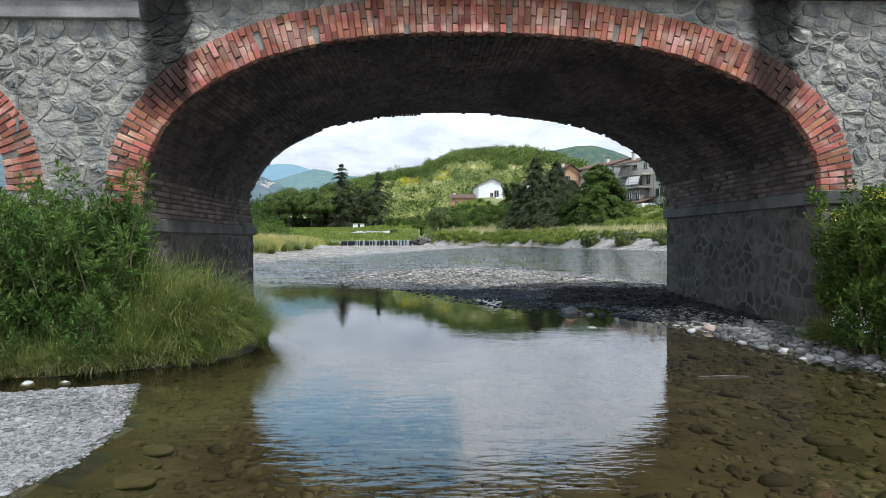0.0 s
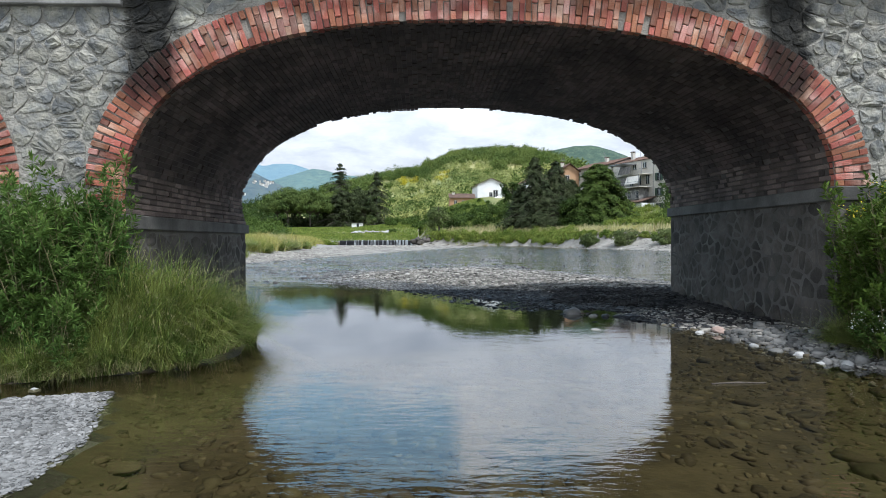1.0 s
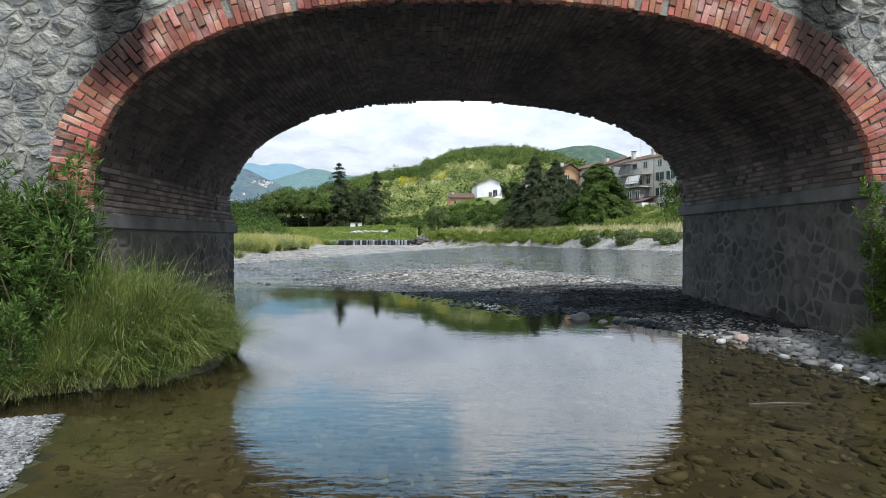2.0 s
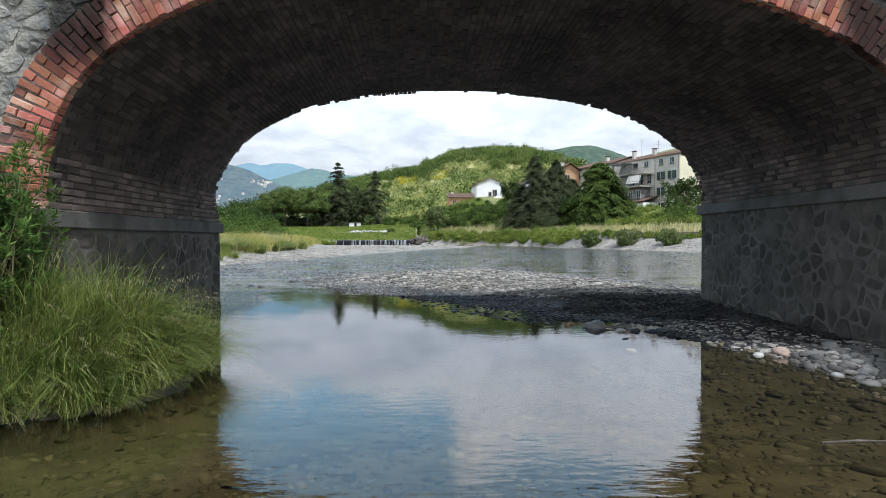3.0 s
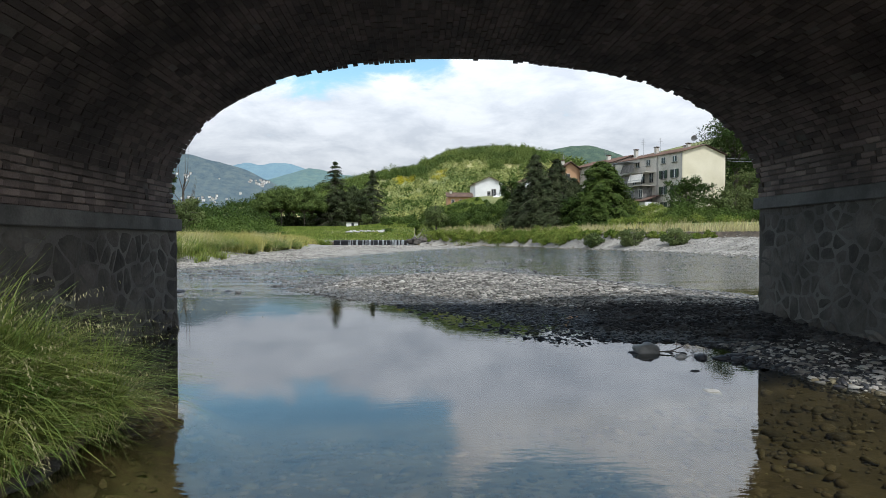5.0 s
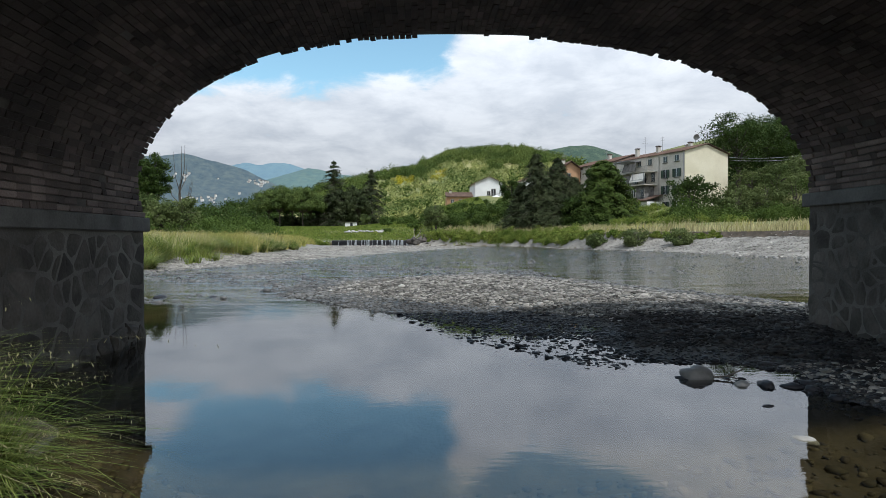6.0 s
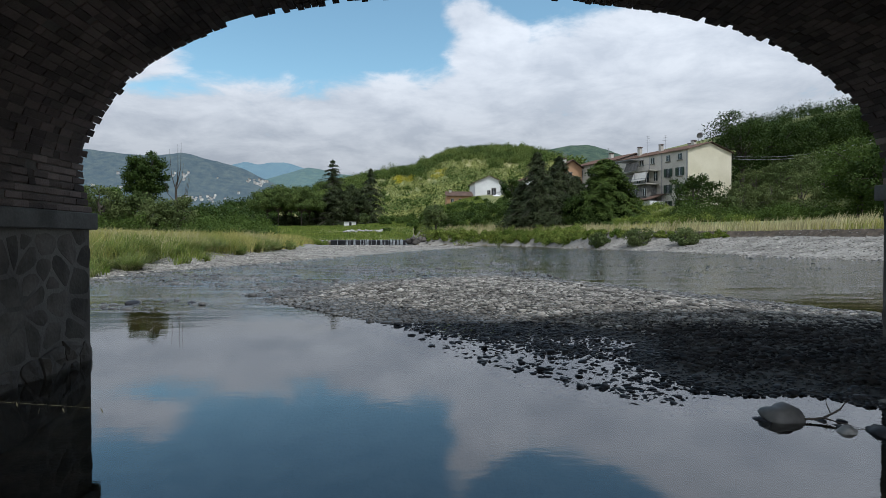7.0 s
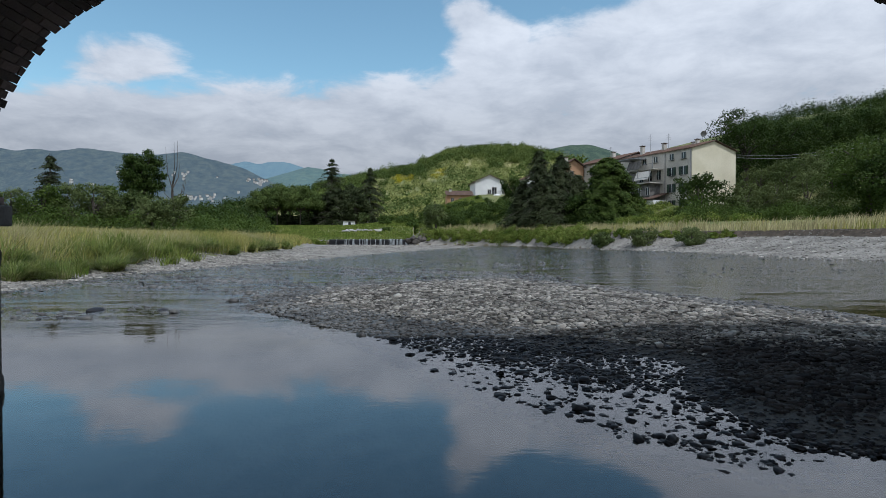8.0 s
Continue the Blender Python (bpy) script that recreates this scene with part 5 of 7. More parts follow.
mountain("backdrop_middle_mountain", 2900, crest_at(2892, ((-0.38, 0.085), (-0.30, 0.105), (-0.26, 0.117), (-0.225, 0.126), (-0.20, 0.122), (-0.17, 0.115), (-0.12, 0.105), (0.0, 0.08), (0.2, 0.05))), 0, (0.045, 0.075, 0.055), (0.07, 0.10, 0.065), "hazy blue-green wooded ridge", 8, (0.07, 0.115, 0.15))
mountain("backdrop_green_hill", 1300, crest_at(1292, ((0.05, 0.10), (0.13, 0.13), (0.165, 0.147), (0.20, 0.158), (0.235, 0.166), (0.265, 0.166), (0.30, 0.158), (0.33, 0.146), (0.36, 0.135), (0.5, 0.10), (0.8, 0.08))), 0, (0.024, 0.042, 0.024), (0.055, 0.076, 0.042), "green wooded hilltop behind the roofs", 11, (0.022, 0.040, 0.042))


def villages():
    """Small far houses scattered on the mountainside."""
    r = random.Random(6)
    bm_w, bm_r = bmesh.new(), bmesh.new()
    flat = NEAR_RIDGE.reshape(-1, 3)
    ta, te = (flat[:, 0] + 0.34) / (flat[:, 1] - 8), (flat[:, 2] - 1.44) / (flat[:, 1] - 8)
    spots = [(-0.315 + r.gauss(0, 0.010), 0.100 + r.gauss(0, 0.0025)) for _ in range(20)]
    spots += [(-0.415 + r.gauss(0, 0.022), 0.072 + r.gauss(0, 0.002)) for _ in range(22)]
    spots += [(-0.445 + r.gauss(0, 0.01), 0.112 + r.gauss(0, 0.006)) for _ in range(7)]
    spots += [(r.uniform(-0.75, -0.33), r.uniform(0.085, 0.12)) for _ in range(6)]
    for a, e in spots:
        k = int(np.argmin((ta - a) ** 2 + (te - e) ** 2))
        x, y, z = flat[k] + np.array([r.uniform(-6, 6), -4, r.uniform(-2, 3)])
        w, d, h = r.uniform(2.5, 5.5), r.uniform(4, 6), r.uniform(1.5, 2.6)
        box_into(bm_w, x, x + w, y - d, y + 5, z - 6, z + h)
        box_into(bm_r, x - 0.4, x + w + 0.4, y - d - 0.4, y + 5, z + h + 0.01, z + h + 0.5)
    v = part("village", bm_w, M_FARWALL)
    tagged(v, "small pale houses of far villages on the mountainside", "village", kind="stuff")
    part("roofs", bm_r, M_ROOF, v)


villages()

# ---------------------------------------------------------------- houses
def roof_gable(w, l, rise, over, thick):
    """A low gabled roof: ridge along y, w wide, l long, its eaves at z = 0."""
    bm = bmesh.new()
    for s in (-1, 1):
        x0, x1 = w / 2, w / 2 + s * (w / 2 + over)
        z1 = -rise * over / (w / 2)
        q = [(x0, -over, rise), (x1, -over, z1), (x1, l + over, z1), (x0, l + over, rise)]
        lo = [bm.verts.new(p) for p in q]
        hi = [bm.verts.new((a, b, c + thick)) for a, b, c in q]
        bm.faces.new(lo), bm.faces.new(hi)
        for k in range(4):
            t = (k + 1) % 4
            bm.faces.new((lo[k], lo[t], hi[t], hi[k]))
    bmesh.ops.recalc_face_normals(bm, faces=bm.faces)
    return bm


def gable_body(w, l, h, rise):
    bm = bmesh.new()
    prof = [(0, 0), (w, 0), (w, h), (w / 2, h + rise - 0.02), (0, h)]
    a, b = [bm.verts.new((x, 0, z)) for x, z in prof], [bm.verts.new((x, l, z)) for x, z in prof]
    bm.faces.new(a), bm.faces.new(b)
    for k in range(5):
        t = (k + 1) % 5
        bm.faces.new((a[k], a[t], b[t], b[k]))
    bmesh.ops.recalc_face_normals(bm, faces=bm.faces)
    return bm


def tiles_on(parent, w, l, rise, over, h, step=0.55):
    """Rolls of clay tiles running down both slopes, joined."""
    V, F = [], []
    n = int((l + 2 * over) / step)
    for k in range(n + 1):
        y = -over + k * step
        for s in (-1, 1):
            x0, x1 = w / 2, w / 2 + s * (w / 2 + over)
            z0, z1 = h + rise + 0.14, h - rise * over / (w / 2) + 0.14
            o = len(V)
            for (x, z) in ((x0, z0), (x1, z1)):
                V += [(x, y - 0.16, z), (x, y, z + 0.12), (x, y + 0.16, z)]
            F += [(o, o + 1, o + 4, o + 3), (o + 1, o + 2, o + 5, o + 4), (o + 3, o + 4, o + 5, o + 5)[:3]]
    part_of("roof_tiles", raw("roof_tiles", V, F), M_ROOF, parent)


def window(parent, m, w, h, shutters=False, frame_m=None, sill=True):
    """A window standing in the plane x-z of m, outside towards -y."""
    win = part("window", box(-w / 2 - 0.09, w / 2 + 0.09, -0.05, 0.02, -h / 2 - 0.09, h / 2 + 0.09), frame_m or M_GREYPL, parent)
    win.matrix_basis = m
    part("pane", box(-w / 2, w / 2, -0.07, -0.045, -h / 2, h / 2), M_DARKWIN, win)
    part("window_frame", box(-0.03, 0.03, -0.09, -0.065, -h / 2, h / 2), M_WHITE, win)
    if sill:
        part("window_sill", box(-w / 2 - 0.15, w / 2 + 0.15, -0.22, 0, -h / 2 - 0.16, -h / 2 - 0.08), M_IMPOST, win)
    if shutters:
        for s in (-1, 1):
            bm = box(*sorted((s * w / 2, s * (w / 2 + 0.52 * w))), -0.14, -0.08, -h / 2, h / 2)
            for k in range(8):
                z = -h / 2 + h * (k + 0.5) / 8
                box_into(bm, *sorted((s * (w / 2 + 0.05), s * (w / 2 + 0.47 * w))), -0.165, -0.135, z - 0.03, z + 0.03)
            part("shutter", bm, M_SHUTTER, win, "dark green louvred shutter")
    return win


def chimney(parent, x, y, z, h=1.3):
    c = part("chimney", box(x - 0.35, x + 0.35, y - 0.3, y + 0.3, z - 0.8, z + h), M_GREYPL, parent)
    part("chimney_cap", box(x - 0.45, x + 0.45, y - 0.4, y + 0.4, z + h + 0.18, z + h + 0.3), M_ROOF, c)
    for s in (-1, 1):
        part("cap_post", box(x + s * 0.3 - 0.06, x + s * 0.3 + 0.06, y - 0.25, y + 0.25, z + h, z + h + 0.18), M_GREYPL, c)


def antenna(parent, x, y, z, h):
    a = part_of("antenna", raw("antenna", *tube([(x, y, z - 1.2), (x, y, z + h)], [0.035, 0.03], 5)), M_METAL, parent)
    for k in range(4):
        zz = z + h * (0.6 + 0.12 * k)
        part_of("antenna_bar", raw("antenna_bar", *tube([(x - 0.7 + 0.1 * k, y, zz), (x + 0.7 - 0.1 * k, y, zz)], [0.02, 0.02], 4)), M_METAL, a)


def dish(parent, x, y, z, r=0.5):
    V, F = [(0, 0.12, 0)], []
    for j in range(1, 4):
        for k in range(14):
            w = 2 * math.pi * k / 14
            q = r * j / 3
            V.append((q * math.cos(w), 0.12 - 0.12 * (j / 3) ** 2, q * math.sin(w)))
    for k in range(14):
        t = (k + 1) % 14
        F.append((0, 1 + k, 1 + t))
        for j in range(2):
            F.append((1 + 14 * j + k, 1 + 14 * (j + 1) + k, 1 + 14 * (j + 1) + t, 1 + 14 * j + t))
    ob = part_of("satellite_dish", raw("satellite_dish", V, F), M_METAL, parent, "round satellite dish")
    ob.matrix_basis = pose(x, y, z, 20, 0, -30)
    part_of("mast", raw("mast", *tube([(0, 0.12, 0), (0, 0.3, -0.2), (0, 0.3, -1.5)], [0.03, 0.03, 0.03], 5)), M_METAL, ob)


def wall_at(x, y, z, turn):
    return pose(x, y, z, 0, 0, turn)


def apartment():
    """Long four-storey house: yellow gable towards +x side of its front, shuttered front facing -x."""
    W, L, H, RISE = 11.3, 17.5, 12.4, 1.55
    # local x runs along the gable, local y along the shuttered front, away from the river
    ang = math.degrees(math.atan2(0.42, 0.907))
    ob = empty("apartment_house", pose(44.5, 107.6, 5.1, 0, 0, ang), "four-storey house with a plain yellow gable and shuttered grey front", "house")
    body = part("wall", gable_body(W, L, H, RISE), M_GREYPL, ob, "weathered grey plaster wall")
    bm = bmesh.new()
    bm.faces.new([bm.verts.new(p) for p in ((-0.01, -0.02, 0), (W + 0.01, -0.02, 0), (W + 0.01, -0.02, H), (W / 2, -0.02, H + RISE - 0.05), (-0.01, -0.02, H))])
    r = bmesh.ops.extrude_face_region(bm, geom=list(bm.faces))
    bmesh.ops.translate(bm, verts=[v for v in r["geom"] if isinstance(v, bmesh.types.BMVert)], vec=(0, -0.03, 0))
    bmesh.ops.recalc_face_normals(bm, faces=bm.faces)
    part("gable_wall", bm, M_YELLOW, ob, "plain yellow plastered gable")
    roof = part("roof", roof_gable(W, L, RISE, 0.3, 0.10), M_ROOF, ob, "low clay-tiled roof")
    roof.location.z = H
    tiles_on(roof, W, L, RISE, 0.3, -0.04)
    for y in (1.7, 4.4, 8.2, 11.0, 14.0):
        for k, z in enumerate((11.3, 8.6, 5.6, 2.6)):
            if y > 6 and k > 0:
                continue
            window(ob, pose(-0.01, y, z, 0, 0, -90), 0.95 if k else 0.9, 1.5 if k else 1.05, shutters=(k > 0), sill=True)
    for x, y in ((3.5, 9.5), (2.2, 13.8), (5.5, 3.5), (7.5, 6.0)):
        chimney(ob, x, y, H + RISE * 0.75, 1.0)
    antenna(ob, 2.0, 11.5, H + 1.2, 3.2)
    antenna(ob, 3.0, 8.0, H + 1.4, 2.6)
    dish(ob, 4.6, 1.4, H + 3.0, 0.55)
    part_of("mast", raw("mast", *tube([(5.4, 0.3, H + 1.2), (5.4, 0.3, H + 2.9)], [0.04, 0.03], 5)), M_METAL, ob)
    part_of("drainpipe", raw("drainpipe", *tube([(-0.12, 0.15, 0.3), (-0.12, 0.15, H - 0.2)], [0.06, 0.06], 6)), M_METAL, ob)
    part_of("drainpipe", raw("drainpipe", *tube([(-0.12, 5.9, 0.3), (-0.12, 5.9, H - 0.2)], [0.06, 0.06], 6)), M_METAL, ob)
    # terraced back building with balconies and awnings
    part("terrace_block", box(-3.6, -0.02, 6.6, 15.5, 0, 3.4), M_WHITE, ob, "white plastered lower extension")
    part("terrace_block", box(-2.6, -0.02, 7.2, 15.0, 3.42, 6.6), M_CONCRETE, ob, "pale plastered upper extension")
    bm = bmesh.new()
    vs = [bm.verts.new(p) for p in ((-4.3, 5.0, 3.5), (-0.04, 5.0, 4.7), (-0.04, 15.8, 4.7), (-4.3, 15.8, 3.5))]
    f = bm.faces.new(vs)
    r = bmesh.ops.extrude_face_region(bm, geom=[f])
    bmesh.ops.translate(bm, verts=[v for v in r["geom"] if isinstance(v, bmesh.types.BMVert)], vec=(0, 0, 0.15))
    part("lean_to_roof", bm, M_ROOF, ob)
    part("lean_to_wall", box(-3.9, -0.03, 5.1, 6.58, 0, 3.4), M_WHITE, ob)
    for z, x0 in ((6.62, -3.4), (9.2, -2.6)):
        slab = part("balcony", box(x0, -0.03, 6.4, 15.4, z, z + 0.16), M_GREYPL, ob)
        rail = part("railing", box(x0, x0 + 0.04, 6.45, 15.35, z + 1.06, z + 1.12), M_METAL, slab)
        for k in range(31):
            y = 6.5 + k * 0.29
            part("baluster", box(x0 + 0.01, x0 + 0.03, y, y + 0.02, z + 0.16, z + 1.06), M_METAL, rail)
        for y in (6.5, 9.4, 12.3, 15.2):
            part("post", box(x0 + 0.02, x0 + 0.1, y, y + 0.08, z + 0.16, z + 2.5), M_METAL, slab)
    for y0, y1, z, m_, lab in ((6.7, 10.2, 8.9, M_CLOTH, "pale striped awning"), (10.4, 14.6, 8.7, M_IMPOST, "grey awning"), (9.0, 12.2, 11.0, M_IMPOST, "grey awning")):
        bm = bmesh.new()
        vs = [bm.verts.new(p) for p in ((-3.5, y0, z - 1.6), (-2.8, y0, z), (-2.8, y1, z), (-3.5, y1, z - 1.6))]
        f = bm.faces.new(vs)
        r = bmesh.ops.extrude_face_region(bm, geom=[f])
        bmesh.ops.translate(bm, verts=[v for v in r["geom"] if isinstance(v, bmesh.types.BMVert)], vec=(-0.03, 0, 0.03))
        part("awning", bm, m_, ob, lab)
    part("terrace_canopy", box(-3.4, -0.05, 10.5, 15.2, 11.6, 11.72), M_METAL, ob, "grey metal canopy")
    for y in (7.4, 9.6, 11.8, 14.0):
        window(ob, pose(-3.61, y, 2.0, 0, 0, -90), 0.9, 1.3)
        window(ob, pose(-2.61, y + 0.2, 5.2, 0, 0, -90), 0.85, 1.4)
        if y < 13:
            window(ob, pose(-0.01, y, 8.3, 0, 0, -90), 0.9, 1.8, sill=False)
    for k, (y, w, h, m_) in enumerate(((10.6, 0.8, 1.2, M_WHITE), (11.6, 0.7, 0.9, M_CLOTH), (13.8, 0.9, 1.8, M_WHITE))):
        part("hanging_washing", box(-4.0, -3.97, y, y + w, 1.9 - h / 2, 1.9 + h / 2, 0.01), m_, ob, "white washing on a line")
    return ob


def row_house(x, y, turn, w, l, h, rise, wall_m, label, z=None):
    z = gz(x, y) - 0.3 if z is None else z
    ob = empty("row_house", pose(x, y, z, 0, 0, turn), label, "house", "row of houses")
    part("wall", gable_body(w, l, h, rise), wall_m, ob)
    roof = part("roof", roof_gable(w, l, rise, 0.5, 0.14), M_ROOF, ob, "red clay-tiled roof")
    roof.location.z = h
    tiles_on(roof, w, l, rise, 0.5, 0)
    for k in range(max(1, int(l / 3.2))):
        for zz in np.arange(h - 1.7, 1.5, -3.0):
            window(ob, pose(-0.01, 1.6 + 3.2 * k, float(zz), 0, 0, -90), 0.9, 1.4, shutters=(k % 2 == 0))
    for k in range(max(1, int(w / 3.5))):
        for zz in np.arange(h - 1.7, 1.5, -3.0):
            window(ob, pose(1.8 + 3.4 * k, -0.01, float(zz)), 0.9, 1.3)
    chimney(ob, w * 0.35, l * 0.4, h + rise * 0.7, 1.0)
    antenna(ob, w * 0.5, l * 0.6, h + rise, 2.4)
    return ob


def white_house():
    ob = empty("white_house", pose(11.1, 177.0, 10.6, 0, 0, 6), "white plastered two-storey house with a low gable and small balcony", "house")
    W, L, H, RISE = 8.7, 10, 8.0, 1.9
    part("wall", gable_body(W, L, H, RISE), M_WHITE, ob)
    roof = part("roof", roof_gable(W, L, RISE, 0.5, 0.15), M_ROOF, ob, "low clay-tiled roof")
    roof.location.z = H
    door = window(ob, pose(5.7, -0.01, 5.1), 1.3, 2.2, sill=False)
    window(ob, pose(4.2, -0.01, 4.9), 0.9, 1.2)
    slab = part("balcony", box(4.3, 7.4, -1.3, -0.02, 3.7, 3.85), M_WHITE, ob)
    rail = part("railing", box(4.3, 7.4, -1.3, -1.25, 4.8, 4.86), M_METAL, slab)
    for k in range(14):
        part("baluster", box(4.35 + 0.225 * k, 4.39 + 0.225 * k, -1.29, -1.26, 3.85, 4.8), M_METAL, rail)
    side = part("side_wing", box(W + 0.01, W + 2.4, 2, 9, 0, 7.0), M_YELLOW, ob, "cream plastered wing")
    window(ob, pose(W + 1.2, 1.98, 5.0), 0.8, 1.2)
    part("wing_roof", box(W, W + 2.9, 1.6, 9.4, 7.02, 7.25), M_ROOF, ob)
    V, F = [(0, 0, 0.75)], []
    for k in range(8):
        V.append((1.9 * math.cos(k * math.pi / 4), 1.9 * math.sin(k * math.pi / 4), 0))
        F.append((0, 1 + k, 1 + (k + 1) % 8))
    um = empty("parasol", pose(17.2, 173.4, gz(17.2, 173.4) - 0.1), "white garden parasol below the white house", "parasol")
    z = 13.9 - um.location.z
    canopy = part_of("canopy", raw("canopy", [(a, b, c + z) for a, b, c in V], F), M_WHITE, um)
    part_of("pole", raw("pole", *tube([(0, 0, 0), (0, 0, z + 0.6)], [0.04, 0.04], 6)), M_METAL, um)


def ochre_house():
    ob = empty("ochre_house", pose(2.6, 174, 9.9, 0, 0, 4), "low ochre house with a red tiled roof", "house")
    part("wall", box(0, 7.4, 0, 6, 0, 4.3), M_ORANGE, ob)
    bm = bmesh.new()
    vs = [bm.verts.new(p) for p in ((-0.4, -0.5, 4.2), (7.8, -0.5, 4.2), (7.8, 3.0, 5.7), (-0.4, 3.0, 5.7))]
    f = bm.faces.new(vs)
    r = bmesh.ops.extrude_face_region(bm, geom=[f])
    bmesh.ops.translate(bm, verts=[v for v in r["geom"] if isinstance(v, bmesh.types.BMVert)], vec=(0, 0, 0.18))
    bmesh.ops.recalc_face_normals(bm, faces=bm.faces)
    part("roof", bm, M_ROOF, ob)
    for x in (1.6, 4.0, 6.0):
        window(ob, pose(x, -0.01, 2.9), 0.8, 1.1)
    chimney(ob, 1.2, 2.4, 5.4, 0.7)


apartment()
cable = empty("overhead_cable", pose(0, 0, 0), "thin overhead cable from the yellow gable to the hillside", "cable")
for k in range(2):
    A, B = Vector((55.0, 112.2, 16.9 - 0.5 * k)), Vector((88.0, 121.0, 21.5 - 0.6 * k))
    pts_ = [A.lerp(B, f / 14) - Vector((0, 0, 5.2 * (f / 14) * (1 - f / 14))) for f in range(15)]
    part_of("wire", raw("wire", *tube(pts_, [0.03] * 15, 5)), M_METAL, cable)
row_house(36.9, 123.9, 24.8, 9.5, 13, 11.9, 1.5, M_GREYPL, "weathered grey row house with a tiled roof", z=5.9)
row_house(31.2, 136.2, 24.8, 8.0, 12, 9.6, 1.5, M_WHITE, "pale row house seen between the trees", z=7.0)
row_house(27.6, 133, 8, 4.6, 7, 10.4, 1.6, M_ORANGE, "ochre house with a brown gable behind the firs", z=7.0)
row_house(23.5, 158.0, 10, 7.0, 8, 7.0, 1.6, M_WHITE, "white house partly hidden by trees", z=10.5)
white_house()
ochre_house()

shed = empty("garden_shed", pose(-21.7, 146, gz(-21.7, 146) - 0.1, 0, 0, 8), "small white shed with dark doorways beyond the weir", "shed")
part("wall", box(-1.45, 1.45, 0, 2.0, 0, 1.2), M_WHITE, shed)
part("roof", box(-1.6, 1.6, -0.2, 2.2, 1.21, 1.3), M_IMPOST, shed)
part("doorway", box(-0.2, 0.4, -0.03, 0.01, 0, 1.1), M_DARKWIN, shed)


# ---------------------------------------------------------------- weir
def weir():
    ob = empty("weir", pose(0, 0, 0), "low concrete weir with thin falls of water", "weir")
    V, F = [], []
    xs = np.linspace(-20.4, -5.6, 38)
    for x in xs:
        top = 1.32 + 0.02 * math.sin(x * 3)
        V += [(x, 114.0, -0.4), (x, 113.7, 1.15), (x, 113.9, top), (x, 116.5, top), (x, 116.5, -0.4)]
    n = len(xs)
    for k in range(n - 1):
        for j in range(4):
            o = 5 * k + j
            F.append((o, o + 5, o + 6, o + 1))
    part_of("sill", raw("sill", V, F), M_WET, ob, "dark wet concrete sill")
    r = random.Random(9)
    for k in range(34):
        x = r.uniform(-19.8, -5.9)
        w = r.uniform(0.03, 0.13) * (3.0 if r.random() < 0.15 else 1)
        P = [(113.95, 1.37), (113.62, 1.30), (113.45, 0.9), (113.38, 0.3)]
        V, F = [], []
        for j, (y, z) in enumerate(P):
            for i in range(5):
                V.append((x + w * (i / 4 - 0.5) * (1 + 0.2 * j) + r.uniform(-0.02, 0.02), y - 0.03 * math.cos((i / 4 - 0.5) * 3), z))
        for j in range(3):
            for i in range(4):
                o = 5 * j + i
                F.append((o, o + 1, o + 6, o + 5))
        part_of("falling_water", raw("falling_water", V, F), M_FOAM, ob)
    V = [(-20.4, 114.0, 1.345), (-5.6, 114.0, 1.345), (-5.6, 124, 1.345), (-20.4, 124, 1.345)]
    part_of("upper_water", raw("upper_water", V, [(0, 1, 2, 3)]), M_WATER, ob)
    return ob


weir()


# ---------------------------------------------------------------- stones
def ico(level_, seed, rough):
    bm = bmesh.new()
    bmesh.ops.create_icosphere(bm, subdivisions=level_, radius=1.0)
    r = random.Random(seed)
    for v in bm.verts:
        v.co *= 1 + r.uniform(-rough, rough)
    V = np.array([v.co[:] for v in bm.verts])
    F = np.array([[v.index for v in f.verts] for f in bm.faces])
    bm.free()
    return V, F


def pebbles(name, label, xy, sizes, material, seed, level_=2, flat=(0.20, 0.44), sink=0.33, lift=None):
    """Countless rounded stones bedded in the ground, in one mesh."""
    r = np.random.default_rng(seed)
    n = len(xy)
    z = ground(xy[:, 0], xy[:, 1]) if lift is None else lift
    forms = [ico(level_, seed + k, 0.24) for k in range(5)]
    forms = [(v_ * [1, 1, 1.25], f_[v_[f_].mean(1)[:, 2] > -0.42]) for v_, f_ in forms]   # bedded: open below
    for v_, f_ in forms:              # worn flat on top
        v_[:, 2] = np.clip(v_[:, 2], -0.9, 0.78)
    pick = r.integers(0, 5, n)
    VV, FF, o = [], [], 0
    for k, (bv, bf) in enumerate(forms):
        sel = np.nonzero(pick == k)[0]
        if not len(sel):
            continue
        s = sizes[sel]
        sc = np.stack([s * r.uniform(0.75, 1.3, len(sel)), s * r.uniform(0.55, 0.95, len(sel)), s * r.uniform(*flat, len(sel))], -1)
        v = bv[None] * sc[:, None]
        tx = r.normal(0, 0.27, len(sel))[:, None]
        v = np.stack([v[..., 0], v[..., 1] * np.cos(tx) - v[..., 2] * np.sin(tx), v[..., 1] * np.sin(tx) + v[..., 2] * np.cos(tx)], -1)
        w = r.uniform(0, 6.283, len(sel))[:, None]
        v = np.stack([v[..., 0] * np.cos(w) - v[..., 1] * np.sin(w), v[..., 0] * np.sin(w) + v[..., 1] * np.cos(w), v[..., 2]], -1)
        v += np.stack([xy[sel, 0], xy[sel, 1], z[sel] + sc[:, 2] * (1 - 2 * sink)], -1)[:, None]
        m = len(bv)
        FF.append((bf[None] + (np.arange(len(sel)) * m)[:, None, None]).reshape(-1, 3) + o)
        VV.append(v.reshape(-1, 3))
        o += len(sel) * m
    ob = part_of(name, raw_np(name, np.concatenate(VV), np.concatenate(FF)), material, smooth=level_ > 1)
    return tagged(ob, label, "pebbles", kind="stuff")


